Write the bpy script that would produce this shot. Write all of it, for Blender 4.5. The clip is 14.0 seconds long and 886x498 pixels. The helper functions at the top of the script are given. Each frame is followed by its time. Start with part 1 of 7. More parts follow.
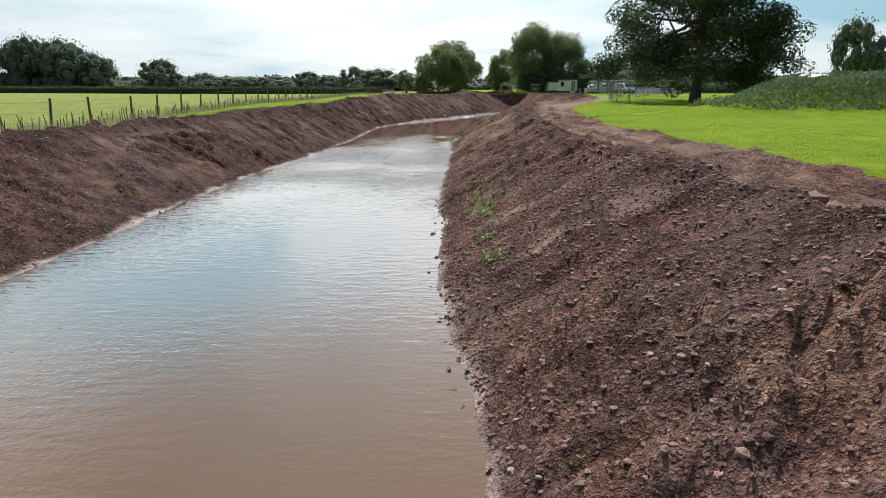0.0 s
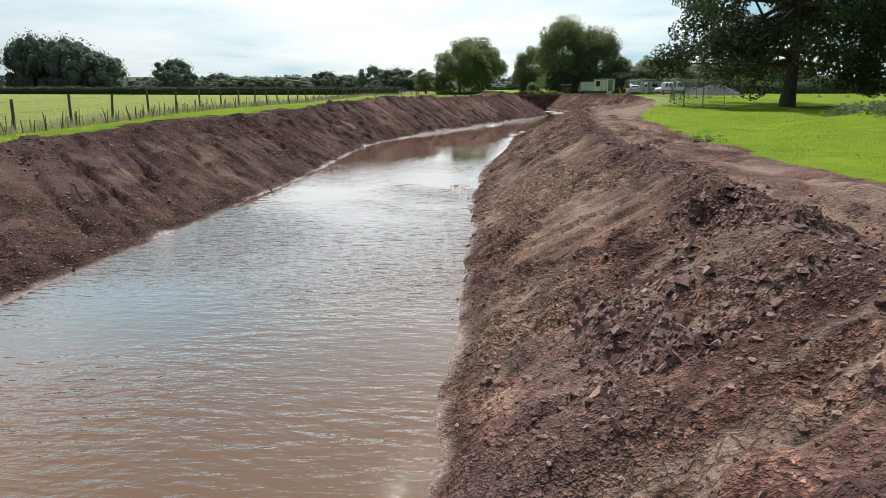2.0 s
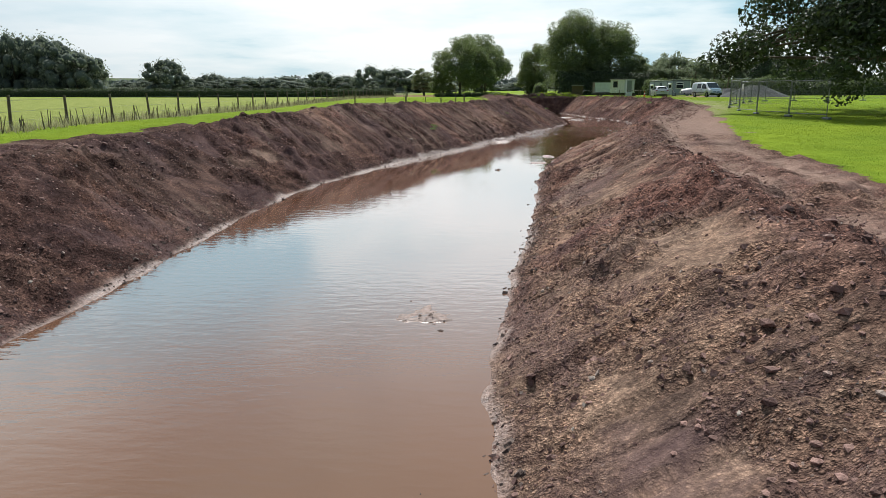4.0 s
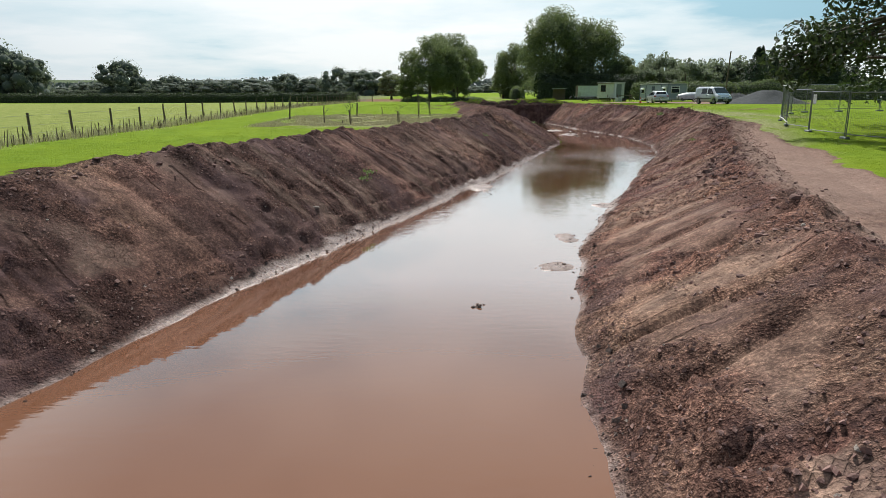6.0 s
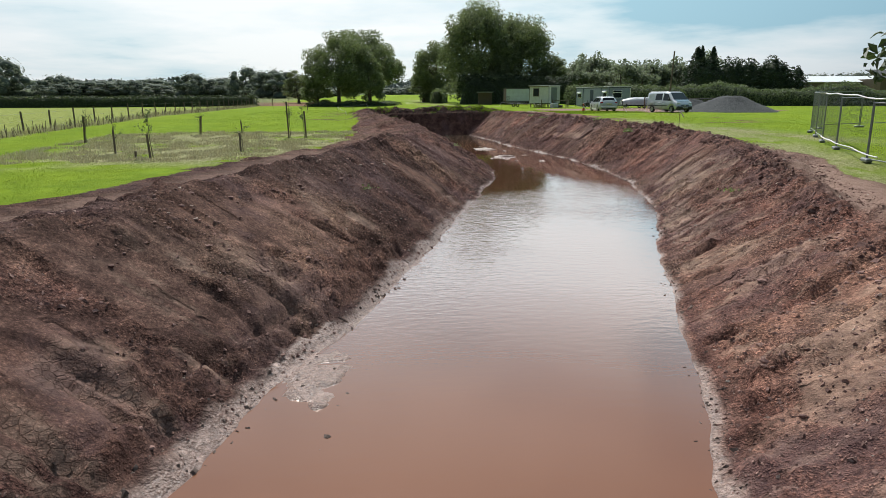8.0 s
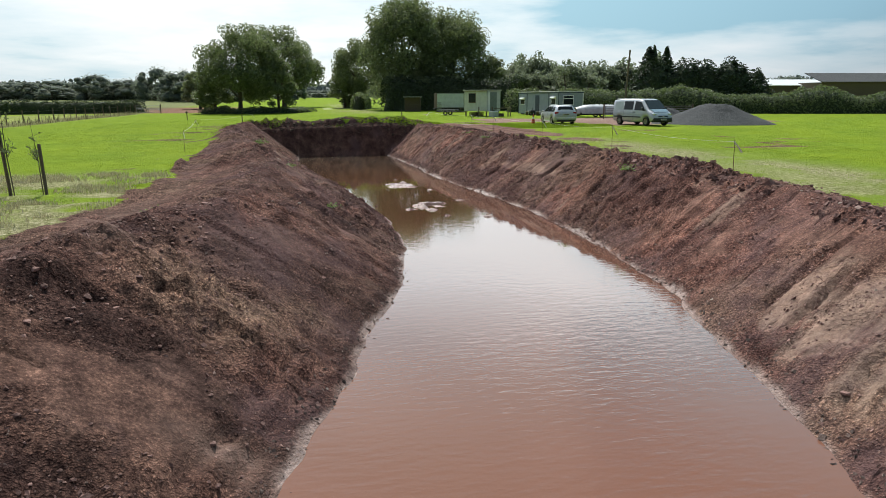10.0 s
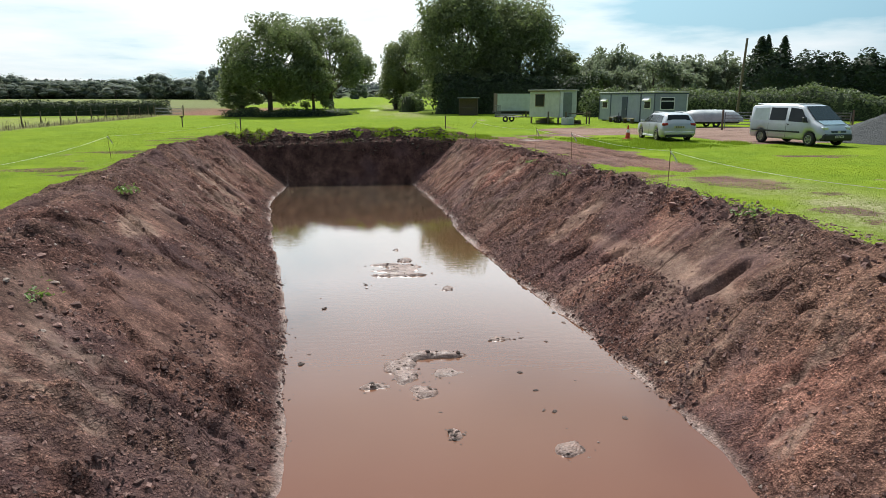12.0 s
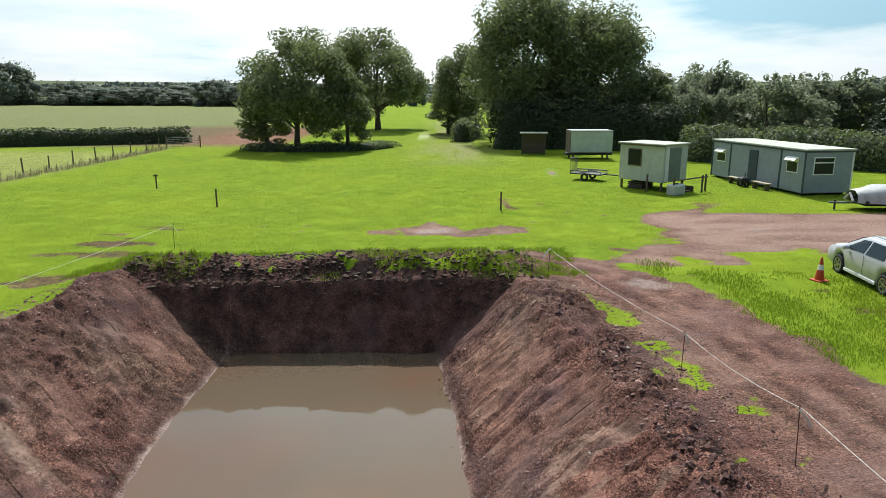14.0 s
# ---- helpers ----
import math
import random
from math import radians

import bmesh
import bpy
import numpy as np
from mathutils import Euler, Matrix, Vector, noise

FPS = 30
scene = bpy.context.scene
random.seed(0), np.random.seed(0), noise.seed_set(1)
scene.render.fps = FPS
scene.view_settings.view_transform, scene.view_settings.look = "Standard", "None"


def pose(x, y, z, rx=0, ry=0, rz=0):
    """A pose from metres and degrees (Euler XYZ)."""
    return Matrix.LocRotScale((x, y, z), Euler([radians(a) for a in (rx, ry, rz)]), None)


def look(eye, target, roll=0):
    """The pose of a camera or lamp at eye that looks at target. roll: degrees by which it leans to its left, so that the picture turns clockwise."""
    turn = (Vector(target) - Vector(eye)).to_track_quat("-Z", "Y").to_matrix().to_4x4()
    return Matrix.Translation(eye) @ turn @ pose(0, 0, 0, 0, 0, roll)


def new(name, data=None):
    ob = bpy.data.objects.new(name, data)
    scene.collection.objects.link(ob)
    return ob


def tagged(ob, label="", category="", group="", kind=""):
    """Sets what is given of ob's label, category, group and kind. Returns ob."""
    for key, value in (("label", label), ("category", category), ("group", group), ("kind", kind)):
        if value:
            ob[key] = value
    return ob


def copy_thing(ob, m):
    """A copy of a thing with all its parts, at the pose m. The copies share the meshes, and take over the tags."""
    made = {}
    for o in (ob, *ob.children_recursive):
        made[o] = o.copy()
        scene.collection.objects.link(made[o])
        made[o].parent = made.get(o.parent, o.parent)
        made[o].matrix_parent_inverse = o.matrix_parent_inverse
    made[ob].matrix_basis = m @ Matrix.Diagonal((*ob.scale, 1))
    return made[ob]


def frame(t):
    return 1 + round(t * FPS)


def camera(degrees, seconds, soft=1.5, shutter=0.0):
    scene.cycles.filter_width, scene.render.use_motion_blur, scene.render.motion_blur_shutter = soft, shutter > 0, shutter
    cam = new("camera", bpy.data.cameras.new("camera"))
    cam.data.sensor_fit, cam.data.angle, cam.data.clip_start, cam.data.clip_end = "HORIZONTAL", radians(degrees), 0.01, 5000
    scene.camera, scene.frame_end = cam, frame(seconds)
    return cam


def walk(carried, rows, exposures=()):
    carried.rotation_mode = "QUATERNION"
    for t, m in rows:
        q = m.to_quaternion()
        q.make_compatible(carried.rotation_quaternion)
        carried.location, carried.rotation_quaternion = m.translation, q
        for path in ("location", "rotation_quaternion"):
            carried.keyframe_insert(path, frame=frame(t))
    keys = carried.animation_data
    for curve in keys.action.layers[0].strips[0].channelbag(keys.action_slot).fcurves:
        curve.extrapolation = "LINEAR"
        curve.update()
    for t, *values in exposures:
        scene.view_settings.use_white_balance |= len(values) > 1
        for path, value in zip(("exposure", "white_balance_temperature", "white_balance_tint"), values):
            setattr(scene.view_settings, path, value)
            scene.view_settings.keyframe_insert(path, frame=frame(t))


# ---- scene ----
cam = camera(67.5, 14.0, soft=0.5)
METRES, EYE, TILT, LEAN, TURN = 110.0, 2.42, -13.25, 0.0, 0.0
ROWS = [
    (0.0, 0.0, 0.0, 0.0, 0.0, 0.0, -0.0),
    (0.5, 0.0009, 0.0331, 0.0085, 1.1, -0.01, -0.23),
    (1.0, 0.0015, 0.0666, 0.0167, 1.75, -0.03, -0.38),
    (1.5, 0.0021, 0.0998, 0.0247, 1.83, -0.02, -0.37),
    (2.0, 0.002, 0.1336, 0.0326, 1.84, -0.0, -0.38),
    (2.5, 0.0022, 0.1674, 0.0406, 1.89, 0.02, -0.35),
    (3.0, 0.0026, 0.2014, 0.0486, 1.91, 0.03, -0.39),
    (4.25, 0.0042, 0.2784, 0.0698, 2.05, 0.08, -0.3),
    (5.3, 0.0056, 0.3388, 0.0878, 1.4, 0.12, -0.08),
    (5.5, 0.0061, 0.3522, 0.0915, 1.02, 0.13, 0.03),
    (6.0, 0.0089, 0.3871, 0.1009, -0.11, 0.15, 0.35),
    (6.5, 0.0124, 0.4226, 0.1103, -1.56, 0.17, 0.61),
    (7.0, 0.0171, 0.4582, 0.1197, -3.0, 0.17, 0.95),
    (7.5, 0.023, 0.4943, 0.1292, -4.6, 0.16, 1.33),
    (8.0, 0.03, 0.5298, 0.1386, -6.34, 0.14, 1.72),
    (8.5, 0.0377, 0.5653, 0.1481, -8.17, 0.08, 2.16),
    (9.0, 0.0462, 0.6012, 0.1578, -9.47, 0.05, 2.47),
    (9.2, 0.0497, 0.6155, 0.1616, -10.0, 0.06, 2.6),
    (10.25, 0.0702, 0.6884, 0.1803, -11.9, 0.11, 2.98),
    (11.3, 0.0914, 0.761, 0.1981, -9.6, 0.17, 2.36),
    (11.5, 0.0951, 0.7749, 0.2016, -8.53, 0.19, 2.1),
    (12.0, 0.1033, 0.8097, 0.2107, -6.13, 0.25, 1.51),
    (12.5, 0.1098, 0.8441, 0.2199, -4.49, 0.27, 1.09),
    (13.0, 0.115, 0.8779, 0.2321, -2.64, 0.27, 0.67),
    (13.5, 0.1195, 0.9117, 0.2516, -1.29, 0.25, 0.36),
    (14.0, 0.1225, 0.9451, 0.2742, -0.97, 0.24, 0.2),
]
walk(cam, [(t, pose(0, 0, EYE, TILT, LEAN, TURN) @ pose(METRES * x, METRES * y, METRES * z, 90 + pitch, roll, yaw)) for t, x, y, z, yaw, pitch, roll in ROWS],
     [(0.0, 0.05), (3.0, 0.05), (7.5, -0.05), (9.2, -0.03), (11.3, 0.18), (12.5, 0.20), (14.0, 0.24)])

# ---- sky and sun ----
SUN_UP, SUN_AZ = 50.0, 0.0      # degrees over the horizon; degrees right of the line of sight (+y)
world = bpy.data.worlds.new("sky")
scene.world = world
world.use_nodes = True
wn, wl = world.node_tree.nodes, world.node_tree.links
wn.clear()
w_out = wn.new("ShaderNodeOutputWorld")
w_bg = wn.new("ShaderNodeBackground")
w_bg.inputs["Strength"].default_value = 0.1
w_sky = wn.new("ShaderNodeTexSky")
w_sky.sky_type, w_sky.sun_disc = "NISHITA", False
w_sky.sun_elevation, w_sky.sun_rotation = radians(SUN_UP), radians(SUN_AZ)
w_co = wn.new("ShaderNodeTexCoord")
w_sep = wn.new("ShaderNodeSeparateXYZ")
wl.new(w_co.outputs["Generated"], w_sep.inputs[0])
# clouds lie on a flat layer: x/z and y/z of the view's direction
w_z = wn.new("ShaderNodeMath"); w_z.operation = "MAXIMUM"; w_z.inputs[1].default_value = 0.0
wl.new(w_sep.outputs["Z"], w_z.inputs[0])
w_z2 = wn.new("ShaderNodeMath"); w_z2.operation = "ADD"; w_z2.inputs[1].default_value = 0.12
wl.new(w_z.outputs[0], w_z2.inputs[0])
w_dx = wn.new("ShaderNodeMath"); w_dx.operation = "DIVIDE"
wl.new(w_sep.outputs["X"], w_dx.inputs[0]); wl.new(w_z2.outputs[0], w_dx.inputs[1])
w_dy = wn.new("ShaderNodeMath"); w_dy.operation = "DIVIDE"
wl.new(w_sep.outputs["Y"], w_dy.inputs[0]); wl.new(w_z2.outputs[0], w_dy.inputs[1])
w_xy = wn.new("ShaderNodeCombineXYZ")
wl.new(w_dx.outputs[0], w_xy.inputs[0]); wl.new(w_dy.outputs[0], w_xy.inputs[1])
w_n1 = wn.new("ShaderNodeTexNoise")
w_n1.inputs["Scale"].default_value, w_n1.inputs["Detail"].default_value, w_n1.inputs["Roughness"].default_value = 0.55, 7.0, 0.55
w_map = wn.new("ShaderNodeMapping"); w_map.inputs["Location"].default_value = (3.1, 0.4, 0.0)
wl.new(w_xy.outputs[0], w_map.inputs[0]); wl.new(w_map.outputs[0], w_n1.inputs["Vector"])
w_ramp = wn.new("ShaderNodeValToRGB")
w_ramp.color_ramp.elements[0].position, w_ramp.color_ramp.elements[0].color = 0.29, (4.2, 6.9, 8.1, 1)
w_ramp.color_ramp.elements[1].position, w_ramp.color_ramp.elements[1].color = 0.56, (10.6, 10.9, 10.9, 1)
e_mid = w_ramp.color_ramp.elements.new(0.41); e_mid.color = (8.2, 9.5, 9.9, 1)
# a darker bank of cloud to the right, over a pale band along the horizon
w_az = wn.new("ShaderNodeMapRange"); w_az.interpolation_type = "SMOOTHSTEP"
w_az.inputs["From Min"].default_value, w_az.inputs["From Max"].default_value = 0.30, 0.44
wl.new(w_sep.outputs["X"], w_az.inputs["Value"])
w_el = wn.new("ShaderNodeMapRange"); w_el.interpolation_type = "SMOOTHSTEP"
w_el.inputs["From Min"].default_value, w_el.inputs["From Max"].default_value = 0.055, 0.10
wl.new(w_sep.outputs["Z"], w_el.inputs["Value"])
w_bank = wn.new("ShaderNodeMath"); w_bank.operation = "MULTIPLY"
wl.new(w_az.outputs[0], w_bank.inputs[0]); wl.new(w_el.outputs[0], w_bank.inputs[1])
w_low = wn.new("ShaderNodeMath"); w_low.operation = "MULTIPLY_ADD"; w_low.inputs[1].default_value = -0.27
w_up = wn.new("ShaderNodeMapRange"); w_up.interpolation_type = "SMOOTHSTEP"
w_up.inputs["From Min"].default_value, w_up.inputs["From Max"].default_value, w_up.inputs["To Max"].default_value = 0.13, 0.26, 1.0
wl.new(w_sep.outputs["Z"], w_up.inputs["Value"])
w_off = wn.new("ShaderNodeMath"); w_off.operation = "SUBTRACT"; w_off.inputs[1].default_value = 0.51
wl.new(w_n1.outputs["Fac"], w_off.inputs[0])
w_con = wn.new("ShaderNodeMath"); w_con.operation = "MULTIPLY_ADD"
wl.new(w_off.outputs[0], w_con.inputs[0]); wl.new(w_up.outputs[0], w_con.inputs[1]); wl.new(w_n1.outputs["Fac"], w_con.inputs[2])
wl.new(w_bank.outputs[0], w_low.inputs[0]); wl.new(w_con.outputs[0], w_low.inputs[2])
wl.new(w_low.outputs[0], w_ramp.inputs[0])
# clouds are brightest towards the sun and thin out overhead and behind
_su, _sa = radians(SUN_UP), radians(SUN_AZ)
TO_SUN = Vector((math.sin(_sa) * math.cos(_su), math.cos(_sa) * math.cos(_su), math.sin(_su)))
w_dot = wn.new("ShaderNodeVectorMath"); w_dot.operation = "DOT_PRODUCT"; w_dot.inputs[1].default_value = TO_SUN
wl.new(w_co.outputs["Generated"], w_dot.inputs[0])
w_glow = wn.new("ShaderNodeValToRGB")
w_els = w_glow.color_ramp.elements
while len(w_els) < 7:
    w_els.new(0.5)
for e, (pos, v) in zip(w_els, [(0.0, (0.13, 0.17, 0.24)), (0.36, (0.21, 0.26, 0.33)), (0.56, (0.68, 0.73, 0.78)), (0.70, (0.96, 0.97, 0.98)), (0.78, (1.02, 1.03, 1.04)), (0.87, (0.68, 0.77, 0.84)), (0.985, (1.6, 1.6, 1.6))]):
    e.position, e.color = pos, (*v, 1)
wl.new(w_dot.outputs["Value"], w_glow.inputs[0])
w_cl = wn.new("ShaderNodeMix"); w_cl.data_type, w_cl.blend_type = "RGBA", "MULTIPLY"
w_cl.inputs[0].default_value = 1.0
wl.new(w_ramp.outputs[0], w_cl.inputs[6]); wl.new(w_glow.outputs[0], w_cl.inputs[7])
w_mix = wn.new("ShaderNodeMix"); w_mix.data_type = "RGBA"
w_mix.inputs[0].default_value = 0.9
wl.new(w_sky.outputs[0], w_mix.inputs[6]); wl.new(w_cl.outputs[2], w_mix.inputs[7])
wl.new(w_mix.outputs[2], w_bg.inputs["Color"]); wl.new(w_bg.outputs[0], w_out.inputs["Surface"])

sun = new("sun", bpy.data.lights.new("sun", "SUN"))
sun.data.energy, sun.data.angle, sun.data.color = 5.0, radians(0.8), (1.0, 0.975, 0.94)
sun.matrix_world = look((0, 0, 60), Vector((0, 0, 60)) - TO_SUN)


# ---- materials ----
class Nodes:
    """A small builder for node materials."""

    def __init__(self, name):
        self.mat = bpy.data.materials.new(name)
        self.mat.use_nodes = True
        self.t = self.mat.node_tree
        self.p = self.t.nodes["Principled BSDF"]
        self.out = self.t.nodes["Material Output"]

    def node(self, kind, **values):
        n = self.t.nodes.new(kind)
        for k, v in values.items():
            n.inputs[k].default_value = v
        return n

    def link(self, a, b):
        self.t.links.new(a, b)

    def coords(self, scale=(1, 1, 1), which="Object"):
        c = self.t.nodes.new("ShaderNodeTexCoord")
        m = self.t.nodes.new("ShaderNodeMapping")
        m.inputs["Scale"].default_value = scale
        self.link(c.outputs[which], m.inputs[0])
        return m.outputs[0]

    def noise(self, co, scale, detail=4.0, rough=0.55, dist=0.0):
        n = self.node("ShaderNodeTexNoise", Scale=scale, Detail=detail, Roughness=rough, Distortion=dist)
        self.link(co, n.inputs["Vector"])
        return n.outputs["Fac"]

    def ramp(self, fac, stops):
        r = self.t.nodes.new("ShaderNodeValToRGB")
        els = r.color_ramp.elements
        while len(els) < len(stops):
            els.new(0.5)
        for e, (pos, col) in zip(els, stops):
            e.position = pos
            e.color = (*col, 1) if len(col) == 3 else col
        self.link(fac, r.inputs[0])
        return r.outputs[0]

    def mix(self, fac, a, b, blend="MIX"):
        m = self.t.nodes.new("ShaderNodeMix")
        m.data_type, m.blend_type = "RGBA", blend
        for v, i in ((fac, 0), (a, 6), (b, 7)):
            if isinstance(v, bpy.types.NodeSocket):
                self.link(v, m.inputs[i])
            elif i == 0:
                m.inputs[0].default_value = v
            else:
                m.inputs[i].default_value = (*v, 1)
        return m.outputs[2]

    def math(self, op, a, b=0.0):
        m = self.t.nodes.new("ShaderNodeMath")
        m.operation = op
        for v, i in ((a, 0), (b, 1)):
            if isinstance(v, bpy.types.NodeSocket):
                self.link(v, m.inputs[i])
            else:
                m.inputs[i].default_value = v
        return m.outputs[0]

    def attr(self, name):
        a = self.t.nodes.new("ShaderNodeAttribute")
        a.attribute_name = name
        return a.outputs["Fac"]

    def bump(self, height, strength, distance, normal=None):
        b = self.node("ShaderNodeBump", Strength=strength, Distance=distance)
        self.link(height, b.inputs["Height"])
        if normal is not None:
            self.link(normal, b.inputs["Normal"])
        return b.outputs[0]

    def set(self, **sockets):
        for k, v in sockets.items():
            s = self.p.inputs[k.replace("_", " ")]
            if isinstance(v, bpy.types.NodeSocket):
                self.link(v, s)
            elif isinstance(v, tuple):
                s.default_value = (*v, 1)
            else:
                s.default_value = v
        return self


def plain(name, colour, rough=0.6, metal=0.0, vary=0.25, scale=6.0, bump=0.15, dirt=None):
    """A painted, plastic or metal surface with slight mottling and dirt."""
    m = Nodes(name)
    co = m.coords()
    n = m.noise(co, scale, 6.0, 0.65)
    fine = m.noise(co, scale * 9, 3.0)
    dark = tuple(c * (1 - vary) for c in colour)
    col = m.ramp(n, [(0.32, dirt or dark), (0.6, colour)])
    col = m.mix(m.math("MULTIPLY", fine, 0.25), col, dark)
    m.set(Base_Color=col, Roughness=rough, Metallic=metal)
    m.set(Normal=m.bump(fine, bump, 0.01))
    return m.mat


def make_ground_material():
    m = Nodes("earth_and_grass")
    co = m.coords()
    big, mid, fine = m.noise(co, 0.22, 5.0), m.noise(co, 1.3, 6.0, 0.65), m.noise(co, 9.0, 6.0, 0.7)
    grit, crumbs = m.noise(co, 80.0, 3.0, 0.6), m.noise(co, 19.0, 4.0, 0.62)

    def cells(scale):
        v = m.node("ShaderNodeTexVoronoi", Scale=scale, Randomness=1.0)
        m.link(co, v.inputs["Vector"])
        return v

    clod, crumb, pebble = cells(9.0), cells(27.0), cells(55.0)
    # crumbled clay in drifts, between faces that the bucket smoothed
    loose = m.math("MULTIPLY", m.ramp(m.noise(co, 0.75, 5.0, 0.6), [(0.34, (0.1, 0.1, 0.1)), (0.50, (1, 1, 1))]), m.math("SUBTRACT", 1.0, m.math("MULTIPLY", m.attr("face"), 0.8)))
    # red-brown clay, paler where it has dried, broken into crumbs of their own shade
    soil = m.ramp(mid, [(0.32, (0.080, 0.042, 0.035)), (0.5, (0.168, 0.091, 0.073)), (0.68, (0.270, 0.158, 0.124))])
    sandy = m.math("ADD", big, m.math("MULTIPLY", m.attr("sandy"), 0.085))
    soil = m.mix(m.ramp(sandy, [(0.47, (0, 0, 0)), (0.64, (1, 1, 1))]), soil, m.ramp(fine, [(0.3, (0.145, 0.088, 0.064)), (0.7, (0.31, 0.215, 0.155))]))
    soil = m.mix(m.math("MULTIPLY", m.attr("redness"), 0.7), soil, m.ramp(fine, [(0.3, (0.17, 0.078, 0.057)), (0.7, (0.33, 0.165, 0.122))]))
    # dark marl of the banks; the cut end's shade comes in here too
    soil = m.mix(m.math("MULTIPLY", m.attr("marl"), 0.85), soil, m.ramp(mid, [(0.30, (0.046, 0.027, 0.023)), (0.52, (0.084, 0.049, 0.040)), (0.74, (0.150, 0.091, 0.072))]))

    def grains(v):
        return m.math("MAXIMUM", m.math("SUBTRACT", 1.0, m.math("MULTIPLY", m.math("MULTIPLY", v.outputs["Distance"], v.outputs["Distance"]), 4.0)), 0.0)

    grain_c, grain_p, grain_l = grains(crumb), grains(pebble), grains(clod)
    # dark between crumbs: gap shade put into the colour, besides each crumb's tint
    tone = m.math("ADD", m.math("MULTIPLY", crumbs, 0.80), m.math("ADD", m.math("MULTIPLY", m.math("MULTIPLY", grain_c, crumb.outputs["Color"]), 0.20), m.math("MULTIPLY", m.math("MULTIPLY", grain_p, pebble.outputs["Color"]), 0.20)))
    smooth = m.ramp(mid, [(0.3, (0.085, 0.052, 0.043)), (0.7, (0.180, 0.114, 0.090))])
    smooth = m.mix(m.attr("sandy"), smooth, m.ramp(mid, [(0.3, (0.135, 0.090, 0.068)), (0.7, (0.265, 0.190, 0.142))]))
    smooth = m.mix(m.attr("redness"), smooth, m.ramp(mid, [(0.3, (0.15, 0.075, 0.055)), (0.7, (0.29, 0.155, 0.115))]))
    soil = m.mix(m.math("MULTIPLY", m.attr("face"), m.math("SUBTRACT", 0.7, m.math("MULTIPLY", m.attr("marl"), 0.45))), soil, smooth)
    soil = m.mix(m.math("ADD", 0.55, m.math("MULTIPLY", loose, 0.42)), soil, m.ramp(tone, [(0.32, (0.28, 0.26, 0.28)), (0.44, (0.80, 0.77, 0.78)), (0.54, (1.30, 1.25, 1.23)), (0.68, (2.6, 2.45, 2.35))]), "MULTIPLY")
    # each draw of the bucket has a shade of its own
    soil = m.mix(0.75, soil, m.ramp(m.attr("draw"), [(0.0, (1.0, 1.0, 1.0)), (0.06, (0.66, 0.63, 0.66)), (0.5, (1.0, 0.98, 0.97)), (1.0, (1.36, 1.29, 1.22))]), "MULTIPLY")
    soil = m.mix(m.math("MULTIPLY", loose, m.ramp(pebble.outputs["Color"], [(0.90, (0, 0, 0)), (0.97, (0.75, 0.75, 0.75))])), soil, (0.30, 0.235, 0.205))
    soil = m.mix(m.math("MULTIPLY", m.attr("smear"), m.math("SUBTRACT", 0.66, m.math("MULTIPLY", m.attr("marl"), 0.3))), soil, m.mix(m.attr("redness"), m.ramp(fine, [(0.3, (0.22, 0.148, 0.112)), (0.7, (0.37, 0.268, 0.208))]), m.ramp(fine, [(0.3, (0.24, 0.135, 0.098)), (0.7, (0.42, 0.265, 0.195))])))
    # dried crusts shrink into plates
    plates = m.node("ShaderNodeTexVoronoi", Scale=8.5, Randomness=1.0)
    plates.feature = "DISTANCE_TO_EDGE"
    warp = m.node("ShaderNodeMix")
    warp.data_type, warp.blend_type = "RGBA", "LINEAR_LIGHT"
    warp.inputs[0].default_value = 0.08
    m.link(co, warp.inputs[6]); m.link(m.mix(0.5, fine, mid), warp.inputs[7]); m.link(warp.outputs[2], plates.inputs["Vector"])
    shrunk = m.math("MULTIPLY", m.ramp(plates.outputs["Distance"], [(0.015, (1, 1, 1)), (0.06, (0, 0, 0))]), m.math("MULTIPLY", m.attr("smear"), m.ramp(m.noise(co, 0.9, 3.0), [(0.47, (0, 0, 0)), (0.57, (1, 1, 1))])))
    soil = m.mix(m.math("MULTIPLY", shrunk, 0.38), soil, (0.06, 0.035, 0.03))
    # purple streaks, and blotches of darker and paler clay
    blot = m.noise(co, 2.3, 7.0, 0.72)
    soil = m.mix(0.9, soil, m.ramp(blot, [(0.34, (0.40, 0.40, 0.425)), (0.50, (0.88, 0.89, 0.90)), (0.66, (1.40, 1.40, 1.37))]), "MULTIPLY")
    soil = m.mix(m.ramp(m.noise(co, 0.42, 6.0, 0.65), [(0.50, (0, 0, 0)), (0.62, (0.5, 0.5, 0.5))]), soil, m.ramp(fine, [(0.3, (0.075, 0.046, 0.048)), (0.7, (0.165, 0.105, 0.104))]))
    dry = m.ramp(fine, [(0.25, (0.19, 0.125, 0.098)), (0.75, (0.34, 0.235, 0.19))])
    soil = m.mix(m.attr("track"), soil, dry)
    wet = m.ramp(m.mix(0.5, fine, crumbs), [(0.40, (0.105, 0.060, 0.046)), (0.52, (0.220, 0.138, 0.108)), (0.64, (0.37, 0.250, 0.205))])
    soil = m.mix(m.attr("rim"), soil, wet)
    # mown grass
    lush = m.ramp(mid, [(0.3, (0.132, 0.205, 0.015)), (0.52, (0.168, 0.250, 0.018)), (0.72, (0.205, 0.285, 0.024))])
    blade = m.noise(co, 26.0, 5.0, 0.8)
    lush = m.mix(m.math("MULTIPLY", m.ramp(blade, [(0.35, (1, 1, 1)), (0.56, (0, 0, 0))]), 0.16), lush, (0.08, 0.13, 0.010))
    lush = m.mix(m.ramp(big, [(0.40, (0, 0, 0)), (0.70, (0.55, 0.55, 0.55))]), lush, (0.235, 0.305, 0.018))
